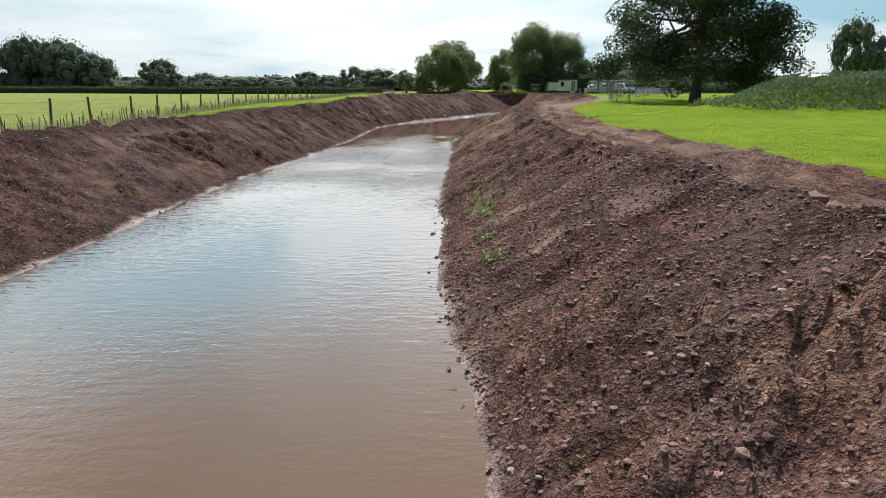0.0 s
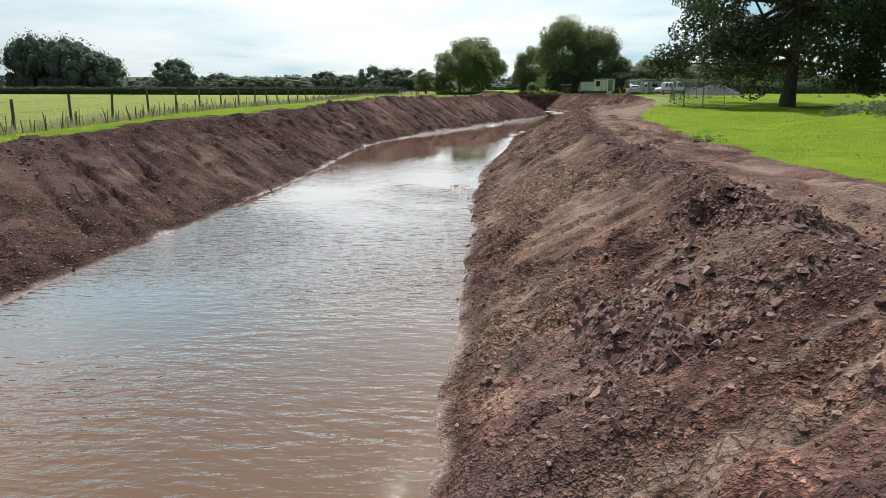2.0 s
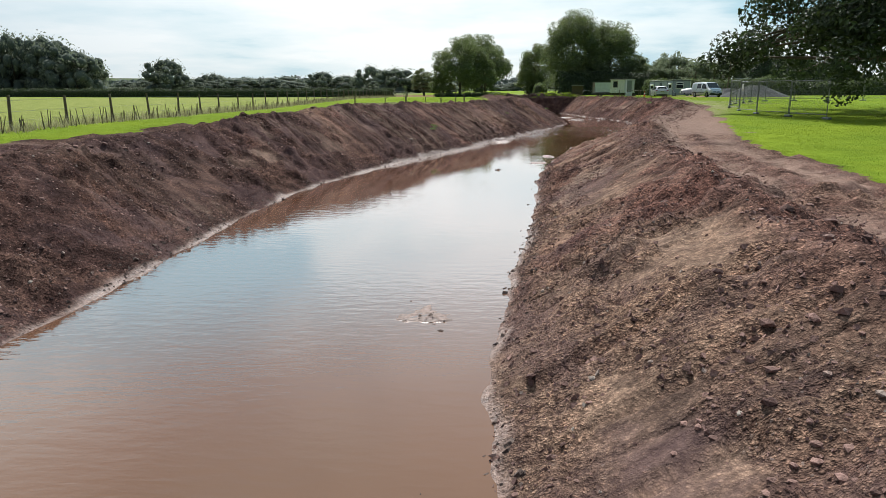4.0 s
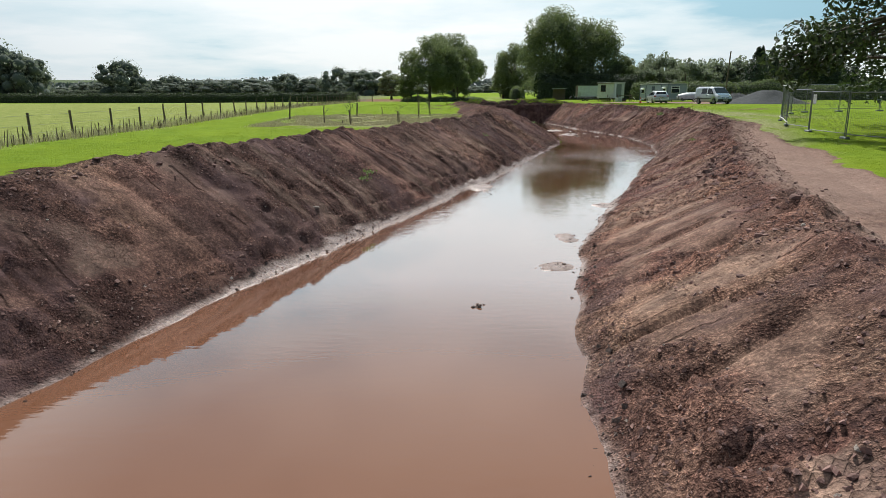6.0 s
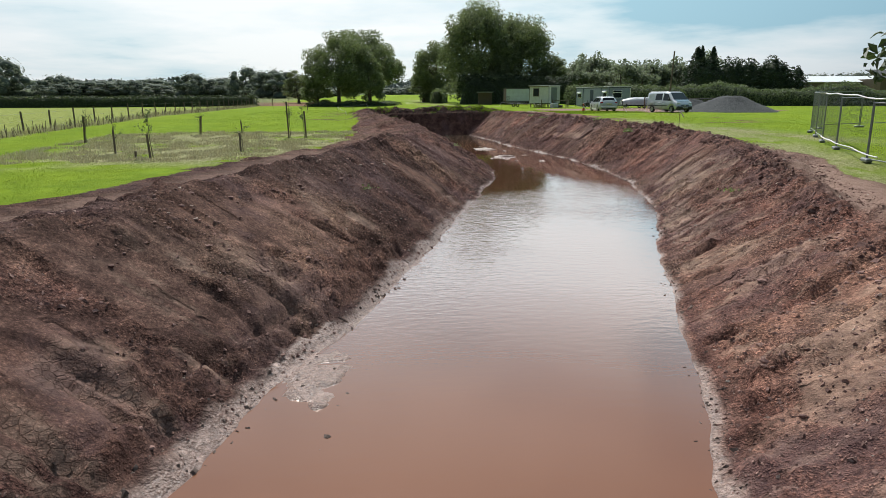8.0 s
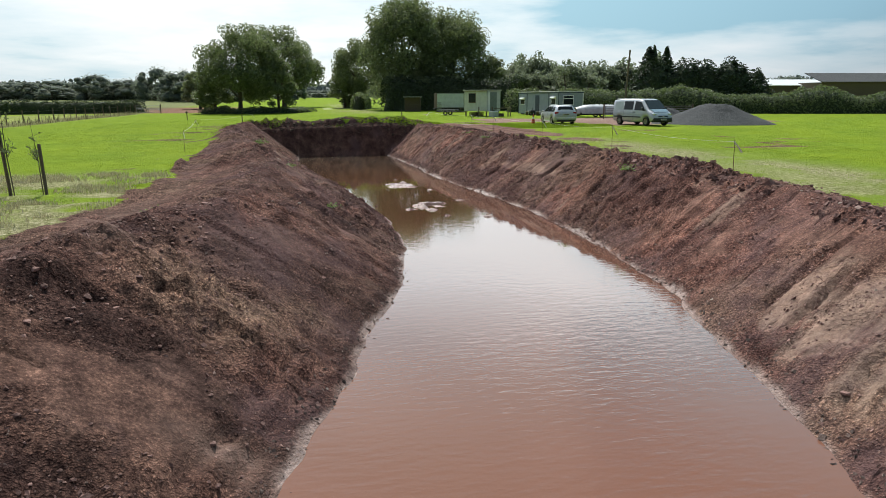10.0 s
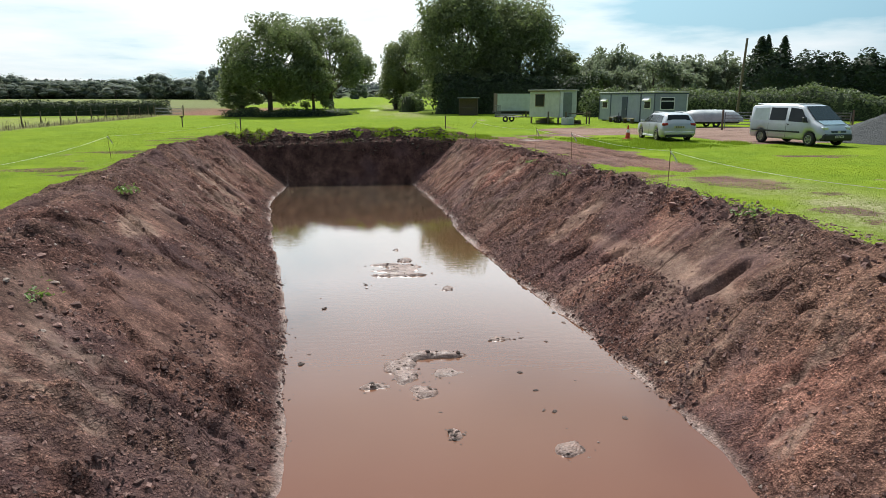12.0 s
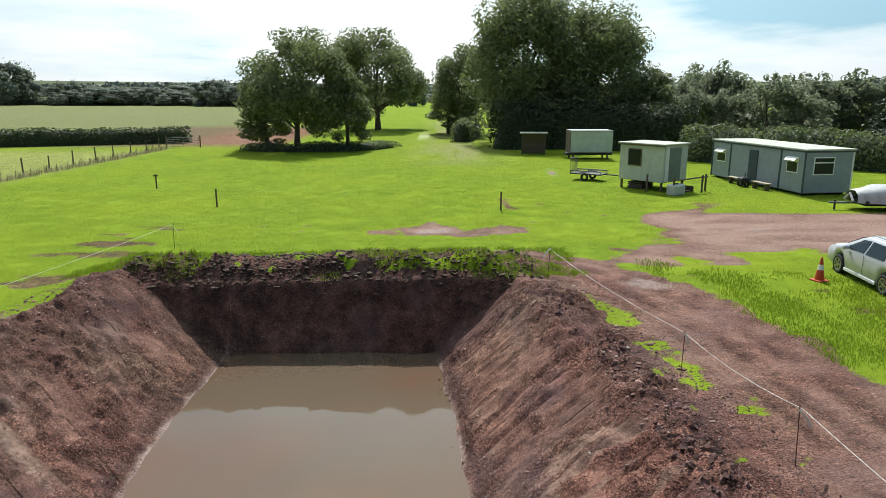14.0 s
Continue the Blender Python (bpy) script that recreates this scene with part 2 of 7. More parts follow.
    pale = m.ramp(mid, [(0.3, (0.19, 0.23, 0.05)), (0.7, (0.30, 0.32, 0.10))])
    grass = m.mix(m.attr("stubble"), lush, pale)
    worn = m.ramp(fine, [(0.3, (0.10, 0.11, 0.035)), (0.5, (0.26, 0.25, 0.12)), (0.68, (0.50, 0.46, 0.30))])
    grass = m.mix(m.attr("worn"), grass, worn)
    plough = m.ramp(mid, [(0.3, (0.17, 0.09, 0.06)), (0.7, (0.26, 0.15, 0.10))])
    grass = m.mix(m.attr("ploughed"), grass, plough)
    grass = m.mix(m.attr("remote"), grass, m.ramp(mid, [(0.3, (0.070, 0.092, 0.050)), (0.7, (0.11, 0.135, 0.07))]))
    s = m.math("ADD", m.attr("soil"), m.math("MULTIPLY", m.math("SUBTRACT", fine, 0.5), 0.9))
    s = m.ramp(s, [(0.42, (0, 0, 0)), (0.56, (1, 1, 1))])
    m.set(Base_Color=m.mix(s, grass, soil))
    rough = m.mix(m.attr("rim"), (0.95, 0.95, 0.95), (0.36, 0.36, 0.36))
    m.set(Roughness=rough, Specular_IOR_Level=m.mix(m.attr("rim"), (0.04, 0.04, 0.04), (0.5, 0.5, 0.5)))
    heaped = m.math("ADD", m.math("MULTIPLY", m.math("MULTIPLY", grain_l, clod.outputs["Color"]), 0.30), m.math("ADD", m.math("MULTIPLY", m.math("MULTIPLY", grain_c, crumb.outputs["Color"]), 0.42), m.math("MULTIPLY", m.math("MULTIPLY", grain_p, pebble.outputs["Color"]), 0.26)))
    heaped = m.math("ADD", heaped, m.math("MULTIPLY", crumbs, 0.9))
    # thin cracks where one draw of the bucket meets the next
    across = m.math("FRACT", m.attr("across"))
    seam = m.math("ABSOLUTE", m.math("SUBTRACT", m.math("ADD", across, m.math("MULTIPLY", m.math("SUBTRACT", fine, 0.5), 0.10)), 0.5))
    seam = m.math("MULTIPLY", m.ramp(seam, [(0.025, (1, 1, 1)), (0.075, (0, 0, 0))]), m.ramp(m.noise(co, 0.8, 3.0), [(0.55, (0, 0, 0)), (0.60, (1, 1, 1))]))
    lumps = m.math("ADD", m.math("MULTIPLY", fine, 0.4), m.math("MULTIPLY", heaped, m.math("ADD", 0.45, m.math("MULTIPLY", loose, 0.75))))
    smoothing = m.math("SUBTRACT", 1.0, m.math("MULTIPLY", m.math("MAXIMUM", m.math("MAXIMUM", m.attr("track"), m.attr("rim")), m.math("MAXIMUM", m.attr("smear"), m.attr("face"))), 0.6))
    h = m.math("ADD", m.math("MULTIPLY", lumps, smoothing), m.math("MULTIPLY", grit, 0.08))
    h = m.math("SUBTRACT", h, m.math("MULTIPLY", shrunk, 0.35))
    # combed lines left by the bucket's teeth on the smooth faces
    teeth = m.math("SINE", m.math("MULTIPLY", m.math("ADD", m.attr("across"), m.math("MULTIPLY", fine, 0.07)), 25.0))
    h = m.math("ADD", h, m.math("MULTIPLY", m.math("MULTIPLY", teeth, m.math("MULTIPLY", m.attr("face"), m.ramp(m.attr("draw"), [(0.0, (0, 0, 0)), (0.02, (1, 1, 1))]))), m.ramp(m.noise(co, 0.5, 3.0), [(0.48, (0, 0, 0)), (0.58, (0.16, 0.16, 0.16))])))
    h = m.math("SUBTRACT", h, m.math("MULTIPLY", m.math("MULTIPLY", seam, m.ramp(m.attr("draw"), [(0.0, (0, 0, 0)), (0.02, (1, 1, 1))])), 1.2))
    m.set(Normal=m.bump(h, 1.0, 0.055))
    return m.mat


def make_water_material():
    m = Nodes("muddy_water")
    co = m.coords((1.0, 1.0, 1.0))
    tint = m.noise(co, 0.13, 3.0)
    sep = m.t.nodes.new("ShaderNodeSeparateXYZ")
    m.link(co, sep.inputs[0])
    # silt hangs thicker and redder in the middle reach
    along = m.math("DIVIDE", m.math("ADD", sep.outputs["Y"], m.math("MULTIPLY", m.math("SUBTRACT", tint, 0.5), 16.0)), 130.0)
    silt = m.ramp(along, [(0.0, (0.132, 0.079, 0.049)), (0.22, (0.136, 0.077, 0.046)), (0.40, (0.200, 0.092, 0.052)), (0.60, (0.178, 0.078, 0.048)), (0.76, (0.162, 0.071, 0.045)), (0.86, (0.19, 0.098, 0.050)), (0.92, (0.122, 0.088, 0.060)), (1.0, (0.105, 0.084, 0.058))])
    col = m.mix(m.ramp(tint, [(0.40, (0, 0, 0)), (0.64, (0.55, 0.55, 0.55))]), silt, (0.150, 0.064, 0.034))
    m.set(Base_Color=col, Roughness=0.6, Specular_IOR_Level=0.0)
    rot = m.t.nodes.new("ShaderNodeMapping")
    rot.inputs["Rotation"].default_value = (0, 0, radians(9))
    rot.inputs["Scale"].default_value = (1.2, 3.0, 1.0)
    m.link(co, rot.inputs[0])
    cross = m.t.nodes.new("ShaderNodeMapping")
    cross.inputs["Rotation"].default_value, cross.inputs["Scale"].default_value = (0, 0, radians(-16)), (1.2, 2.9, 1.0)
    m.link(co, cross.inputs[0])
    rip = m.math("ADD", m.math("MULTIPLY", m.noise(rot.outputs[0], 2.5, 1.5, 0.5, 0.3), 0.9), m.math("MULTIPLY", m.noise(cross.outputs[0], 2.1, 1.0, 0.5, 0.3), 0.7))
    fine = m.noise(rot.outputs[0], 9.0, 2.0, 0.5)
    where = m.math("MULTIPLY", m.ramp(m.noise(co, 0.10, 2.0), [(0.40, (0.2, 0.2, 0.2)), (0.58, (1, 1, 1))]), m.ramp(along, [(0.0, (0.40, 0.40, 0.40)), (0.06, (0.25, 0.25, 0.25)), (0.11, (0.20, 0.20, 0.20)), (0.15, (0.65, 0.65, 0.65)), (0.20, (0.85, 0.85, 0.85)), (0.225, (0.75, 0.75, 0.75)), (0.25, (0.10, 0.10, 0.10)), (0.34, (0.05, 0.05, 0.05)), (0.54, (0.05, 0.05, 0.05)), (0.58, (0.20, 0.20, 0.20)), (0.65, (0.18, 0.18, 0.18)), (0.70, (0.04, 0.04, 0.04)), (0.85, (0.025, 0.025, 0.025))]))
    glitter = m.math("MULTIPLY", m.noise(co, 16.0, 2.0, 0.6), m.ramp(along, [(0.0, (1.0, 1.0, 1.0)), (0.09, (0, 0, 0))]))
    wave = m.math("MULTIPLY", m.math("ADD", m.math("ADD", rip, glitter), m.math("MULTIPLY", fine, 0.3)), where)
    bumped = m.bump(wave, 0.6, 0.085)
    gloss = m.node("ShaderNodeBsdfGlossy", Roughness=0.02)
    gloss.inputs["Color"].default_value = (1, 1, 1, 1)
    m.link(bumped, gloss.inputs["Normal"])
    fres = m.node("ShaderNodeFresnel", IOR=1.33)
    m.link(bumped, fres.inputs["Normal"])
    mx = m.t.nodes.new("ShaderNodeMixShader")
    sheen = m.ramp(fres.outputs[0], [(0.02, (0.02, 0.02, 0.02)), (0.05, (0.05, 0.05, 0.05)), (0.08, (0.12, 0.12, 0.12)), (0.12, (0.27, 0.27, 0.27)), (0.2, (0.54, 0.54, 0.54)), (0.4, (0.73, 0.73, 0.73)), (1.0, (0.95, 0.95, 0.95))])
    m.link(sheen, mx.inputs[0])
    m.link(m.p.outputs[0], mx.inputs[1]); m.link(gloss.outputs[0], mx.inputs[2]); m.link(mx.outputs[0], m.out.inputs["Surface"])
    return m.mat


def make_leaf_material(name, dark, light, through_col, mixing=0.3):
    m = Nodes(name)
    g = m.t.nodes.new("ShaderNodeNewGeometry")
    col = m.ramp(g.outputs["Random Per Island"], [(0.0, dark), (0.75, light), (1.0, tuple(c * 1.35 for c in light))])
    m.set(Base_Color=col, Roughness=0.55, Specular_IOR_Level=0.35)
    tr = m.node("ShaderNodeBsdfTranslucent")
    tr.inputs["Color"].default_value = (*through_col, 1)
    mx = m.t.nodes.new("ShaderNodeMixShader")
    mx.inputs[0].default_value = mixing
    m.link(m.p.outputs[0], mx.inputs[1]); m.link(tr.outputs[0], mx.inputs[2]); m.link(mx.outputs[0], m.out.inputs["Surface"])
    return m.mat


def make_bark_material(name, a, b):
    m = Nodes(name)
    co = m.coords((1, 1, 0.25))
    n = m.noise(co, 9.0, 6.0, 0.7)
    m.set(Base_Color=m.ramp(n, [(0.3, a), (0.7, b)]), Roughness=0.95, Normal=m.bump(n, 0.8, 0.05))
    return m.mat


MAT_GROUND, MAT_WATER = make_ground_material(), make_water_material()
MAT_LEAF_OAK = make_leaf_material("oak_leaf", (0.012, 0.020, 0.010), (0.048, 0.070, 0.030), (0.07, 0.11, 0.03), 0.2)
MAT_LEAF_ASH = make_leaf_material("ash_leaf", (0.058, 0.074, 0.044), (0.195, 0.230, 0.118), (0.22, 0.27, 0.10), 0.38)
MAT_LEAF_LIGHT = make_leaf_material("willow_leaf", (0.080, 0.098, 0.064), (0.200, 0.226, 0.150), (0.26, 0.31, 0.18), 0.42)
MAT_LEAF_CONIFER = make_leaf_material("conifer_needles", (0.014, 0.028, 0.016), (0.035, 0.060, 0.026), (0.06, 0.09, 0.03), 0.15)
MAT_LEAF_HEDGE = make_leaf_material("hedge_leaf", (0.022, 0.038, 0.018), (0.120, 0.155, 0.076), (0.20, 0.26, 0.09), 0.34)
# distance haze is put into this leaf's pale greyed colour
MAT_LEAF_HAZED = make_leaf_material("far_leaf", (0.066, 0.082, 0.068), (0.150, 0.172, 0.128), (0.22, 0.26, 0.17), 0.42)
MAT_LEAF_HEDGEROW = make_leaf_material("hedgerow_leaf", (0.022, 0.036, 0.016), (0.058, 0.082, 0.032), (0.09, 0.13, 0.04), 0.2)
MAT_WEED = make_leaf_material("weed_leaf", (0.06, 0.11, 0.025), (0.17, 0.25, 0.07), (0.2, 0.3, 0.06), 0.3)
MAT_NETTLE = make_leaf_material("nettle_leaf", (0.045, 0.075, 0.036), (0.125, 0.175, 0.085), (0.15, 0.22, 0.08), 0.3)
# grey-green with the horizon's haze mixed into the colour
MAT_WOODS_HAZED = make_leaf_material("woods_leaf", (0.085, 0.102, 0.096), (0.120, 0.142, 0.124), (0.06, 0.08, 0.05), 0.1)
# shade inside far crowns as a colour, paled for haze
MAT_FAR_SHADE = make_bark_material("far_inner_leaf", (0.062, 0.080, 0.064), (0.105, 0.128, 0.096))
# the shade deep inside a hedge, as a dark colour
MAT_HEDGE_SHADE = make_bark_material("inner_leaf", (0.024, 0.034, 0.017), (0.062, 0.082, 0.038))
MAT_BARK = make_bark_material("bark", (0.05, 0.04, 0.03), (0.16, 0.13, 0.10))


# ---- geometry helpers ----


def mesh_np(name, verts, faces, mat=None, smooth=False, parent=None):
    """One mesh object from arrays: verts (n, 3) and faces (m, 3 or 4)."""
    verts, faces = np.asarray(verts, np.float32), np.asarray(faces, np.int32)
    me = bpy.data.meshes.new(name)
    k = faces.shape[1]
    me.vertices.add(len(verts)); me.vertices.foreach_set("co", verts.ravel())
    me.loops.add(faces.size); me.loops.foreach_set("vertex_index", faces.ravel())
    me.polygons.add(len(faces)); me.polygons.foreach_set("loop_start", np.arange(0, faces.size, k, dtype=np.int32))
    me.update(calc_edges=True)
    me.polygons.foreach_set("use_smooth", np.full(len(faces), smooth))
    if mat:
        me.materials.append(mat)
    ob = new(name, me)
    if parent:
        ob.parent = parent
    return ob


_lat = np.random.default_rng(3).random((256, 256))


def vnoise(x, y):
    """Smooth value noise, 0 to 1, lattice of one unit."""
    xi, yi = np.floor(x).astype(int), np.floor(y).astype(int)
    fx, fy = x - xi, y - yi
    fx, fy = fx * fx * (3 - 2 * fx), fy * fy * (3 - 2 * fy)
    a, b = _lat[xi & 255, yi & 255], _lat[(xi + 1) & 255, yi & 255]
    c, d = _lat[xi & 255, (yi + 1) & 255], _lat[(xi + 1) & 255, (yi + 1) & 255]
    return (a * (1 - fx) + b * fx) * (1 - fy) + (c * (1 - fx) + d * fx) * fy


def fbm(x, y, scale, octaves=4, gain=0.5):
    v, amp, tot = 0.0, 1.0, 0.0
    for o in range(octaves):
        v = v + amp * vnoise(x * scale + 17.3 * o, y * scale - 9.1 * o)
        tot += amp
        amp *= gain
        scale *= 2.03
    return v / tot


def step(a, b, v):
    u = np.clip((v - a) / (b - a), 0, 1)
    return u * u * (3 - 2 * u)


def _hash(i, j, k):
    return _lat[(i * 7 + j * 57 + k * 131) & 255, (i * 29 + j * 11 + k * 17) & 255]


def lumpy(x, y, size, seed):
    """Rounded lumps of uneven height, one in each jittered cell of the size; 0 between them, up to 1."""
    u, v = x / size, y / size
    iu, iv = np.floor(u).astype(int), np.floor(v).astype(int)
    best = np.zeros_like(u)
    for di in (-1, 0, 1):
        for dj in (-1, 0, 1):
            i, j = iu + di, iv + dj
            px, py = i + _hash(i, j, seed), j + _hash(i, j, seed + 1)
            tall_ = _hash(i, j, seed + 2)
            q = ((u - px) ** 2 + (v - py) ** 2) / (0.25 + 0.45 * tall_) ** 2
            best = np.maximum(best, (0.15 + 0.85 * tall_) * np.clip(1 - q, 0, 1) ** 0.7)
    return best


# ---- the lie of the land ----
# waterlines: x of each bank by y
LEFT_Y = [-30, 8, 17, 24, 31, 37, 42, 45, 48, 50, 53, 55, 58, 61, 64, 66.5, 71, 75.5, 78, 82.5, 85, 88, 91, 95, 100, 104.7, 109, 112, 117, 121, 124, 128]
LEFT_X = [-6.5, -5.9, -5.8, -5.5, -5.0, -4.75, -4.8, -4.8, -4.6, -4.3, -3.55, -2.95, -1.85, -0.85, 0.3, 1.15, 2.9, 4.45, 5.3, 6.5, 7.25, 8.2, 9.35, 10.0, 10.1, 9.7, 8.95, 8.4, 7.6, 7.0, 6.9, 7.1]
RIGHT_Y = [-30, 3.7, 9, 12, 18.7, 22, 26, 31.6, 35.6, 42, 49, 53, 56.5, 59, 62.7, 65, 68.8, 73.3, 76, 78.3, 82, 85, 89, 94, 100, 104, 110, 114, 119, 124, 128]
RIGHT_X = [1.2, 0.3, -0.1, -0.1, 0.05, 0.2, 0.35, 0.42, 0.6, 1.5, 2.4, 3.0, 3.65, 4.3, 5.5, 6.3, 8.0, 9.6, 10.7, 11.6, 13.3, 14.2, 15.2, 15.75, 15.8, 15.5, 14.8, 14.45, 14.35, 13.9, 13.6]
END_Y = 127.9
_yy = np.arange(-400, 500, 0.25)


def smooth_line(ys, xs):
    v = np.interp(_yy, ys, xs)
    k = np.hanning(13)
    return np.convolve(np.pad(v, 6, mode="edge"), k / k.sum(), mode="valid")


_lx, _rx = smooth_line(LEFT_Y, LEFT_X), smooth_line(RIGHT_Y, RIGHT_X)
_lc, _rc = 1 / np.sqrt(1 + np.gradient(_lx, 0.25) ** 2), 1 / np.sqrt(1 + np.gradient(_rx, 0.25) ** 2)


def banks(x, y):
    """Distances outside the left and the right waterline."""
    y = np.asarray(y, float)
    wob = 0.35 * (fbm(x * 0 + 3.0, y, 0.35, 3) - 0.5) + 0.16 * (fbm(x * 0 + 8.0, y, 1.6, 3) - 0.5)
    wob2 = 0.45 * (fbm(x * 0 + 31.0, y, 0.4, 3) - 0.5) + 0.22 * (fbm(x * 0 + 28.0, y, 1.8, 3) - 0.5)
    dl = (np.interp(y, _yy, _lx) + wob - x) * np.interp(y, _yy, _lc)
    dr = (x - np.interp(y, _yy, _rx) - wob2) * np.interp(y, _yy, _rc)
    return dl, dr


def fields(x, y):
    """Height of the undisturbed land left and right of the ditch."""
    gl = np.interp(y, [0, 29, 38, 47, 57, 85, 110, 128, 150, 190, 260, 700], [0.85, 0.9, 1.05, 1.25, 1.5, 1.6, 1.9, 2.1, 2.1, 2.1, 2.6, 6.0])
    gr = np.interp(y, [0, 36, 50, 58, 66, 75, 83, 95, 107, 128, 150, 190, 260, 700], [0.95, 1.0, 0.95, 1.3, 1.38, 1.48, 1.86, 2.0, 2.1, 2.25, 2.3, 2.4, 2.8, 6.0])
    far = 26 * step(500, 1600, np.hypot(x, y)) + 0.004 * np.maximum(np.abs(x) - 60, 0) + 0.35 * (fbm(x, y, 0.02, 3) - 0.5) * step(25, 90, np.abs(x - 8))
    return gl + far, gr + far


MUD_BARS = [(12.25, 109.5, 0.7, 0.6, 0.05), (11.75, 109.95, 0.72, 0.17, 0.05), (11.8, 109.35, 0.85, 0.16, 0.05), (12.15, 108.85, 1.05, 0.17, 0.05), (12.3, 110.4, 0.24, 0.25, 0.05),
            (12.3, 103.2, 0.75, 0.16, 0.07), (11.8, 102.85, 0.34, 0.36, 0.06), (11.95, 102.35, 0.3, 0.36, 0.06), (12.12, 101.8, 0.26, 0.34, 0.06), (12.5, 102.4, 0.5, 0.3, 0.035), (11.35, 102.0, 0.3, 0.14, 0.03),
            (13.85, 103.9, 0.35, 0.16, 0.03), (13.15, 107.5, 0.2, 0.3, 0.03), (13.95, 99.8, 0.26, 0.28, 0.045), (12.46, 100.3, 0.14, 0.2, 0.03),
            (12.1, 111.8, 0.12, 0.12, 0.03), (11.2, 107.9, 0.12, 0.2, 0.03), (2.55, 69.3, 0.55, 1.3, 0.04), (6.1, 65.0, 0.45, 0.6, 0.03),
            (4.1, 60.0, 0.35, 0.6, 0.03), (3.3, 57.2, 0.45, 0.4, 0.03), (-0.1, 38.0, 0.5, 0.5, 0.025), (0.1, 33.5, 0.4, 0.5, 0.02), (1.58, 54.6, 0.14, 0.12, 0.05)]


# dried pale crusts on the banks: side (1 right, -1 left), y, distance from the water, half length, half width, strength
CRUSTS = [(-1, 50.4, 1.6, 0.5, 0.35, 1.0), (-1, 49.0, 1.7, 0.5, 0.3, 0.7), (-1, 54.7, 1.4, 0.6, 0.3, 0.7), (1, 47.0, 1.3, 1.3, 0.6, 0.8), (1, 45.0, 0.9, 0.9, 0.4, 0.7),
          (1, 53.2, 1.9, 0.5, 1.0, 0.7), (1, 79.0, 0.6, 2.2, 0.4, 0.8), (1, 85.9, 1.6, 0.5, 0.8, 1.0), (1, 84.6, 1.5, 0.4, 0.7, 0.8), (-1, 76.3, 1.4, 0.4, 0.3, 0.8),
          (1, 108.9, 1.7, 0.3, 0.8, 1.0), (1, 105.0, 1.75, 2.4, 0.22, 1.0), (1, 103.6, 1.7, 0.8, 0.25, 0.9), (-1, 106.8, 3.0, 0.8, 0.35, 1.0), (-1, 109.9, 2.8, 0.6, 0.3, 0.8),
          (1, 30.6, 0.9, 1.1, 0.4, 0.9), (1, 27.4, 0.35, 0.6, 0.22, 0.9), (1, 27.3, 1.35, 0.4, 0.3, 0.6), (1, 25.4, 1.7, 0.6, 0.4, 0.7), (1, 24.3, 1.4, 0.5, 0.6, 0.8),
          (1, 7.6, 2.2, 0.5, 0.3, 0.7), (-1, 67.6, 1.4, 0.6, 0.4, 0.7), (-1, 71.5, 1.6, 0.4, 0.6, 0.6), (1, 62.2, 1.35, 0.7, 0.5, 0.7), (1, 66.9, 1.4, 0.7, 0.5, 0.7)]
# deep cracks across the banks: side, y and distance from the water at the lower end, then at the upper end, depth
CRACKS = [(1, 52.15, 0.3, 52.4, 1.8, 0.17), (1, 74.4, 0.7, 74.5, 1.15, 0.30), (1, 77.35, 0.4, 77.45, 0.95, 0.2), (1, 75.1, 0.78, 75.75, 1.24, 0.2), (1, 71.82, 1.43, 71.73, 1.77, 0.2), (1, 69.52, 0.23, 69.46, 0.75, 0.18),
          (1, 72.9, 0.14, 72.5, 0.98, 0.2), (1, 85.4, 0.8, 85.65, 2.2, 0.16), (1, 86.4, 0.9, 86.65, 2.3, 0.16), (1, 26.35, 0.6, 26.45, 1.25, 0.08), (1, 18.3, 0.4, 18.5, 1.4, 0.12),
          (1, 100.9, 1.82, 100.95, 2.3, 0.24), (1, 101.8, 1.82, 101.76, 2.45, 0.28), (1, 102.83, 1.42, 102.86, 2.47, 0.28), (1, 104.07, 0.88, 104.1, 1.3, 0.22), (1, 107.34, 0.98, 107.36, 1.43, 0.18), (1, 106.27, 1.33, 106.12, 1.81, 0.22),
          (-1, 19.54, 0.71, 20.94, 3.16, 0.26), (-1, 21.57, 1.66, 22.37, 2.77, 0.22), (-1, 22.5, 0.6, 23.0, 1.27, 0.16), (-1, 27.5, 1.04, 28.94, 2.92, 0.22), (-1, 29.71, 1.52, 31.11, 3.0, 0.22), (-1, 26.37, 0.2, 26.79, 0.65, 0.14),
          (-1, 33.6, 1.0, 34.9, 2.6, 0.18), (-1, 67.3, 0.4, 67.6, 1.9, 0.14), (-1, 74.4, 0.9, 74.6, 1.9, 0.13), (-1, 105.6, 2.0, 107.6, 3.7, 0.24), (-1, 108.6, 1.2, 108.9, 2.0, 0.2), (-1, 109.5, 2.2, 109.7, 3.0, 0.2),
          (-1, 115.0, 1.4, 116.6, 2.9, 0.2), (-1, 118.0, 1.0, 119.4, 2.8, 0.18), (-1, 112.0, 1.2, 113.2, 2.6, 0.16), (-1, 99.7, 0.7, 100.2, 2.4, 0.14)]


# scraped bare places on the lawns: x, y, half sizes
LAWN_PATCHES = [(0.2, 117.4, 1.5, 1.0), (0.2, 124.8, 2.6, 0.9), (0.6, 132.7, 2.4, 0.7), (22.2, 110.1, 1.5, 1.2), (22.0, 105.5, 0.9, 0.6), (23.2, 107.9, 0.8, 0.5), (21.8, 115.6, 1.0, 0.6), (3.0, 121.4, 0.9, 0.5)]


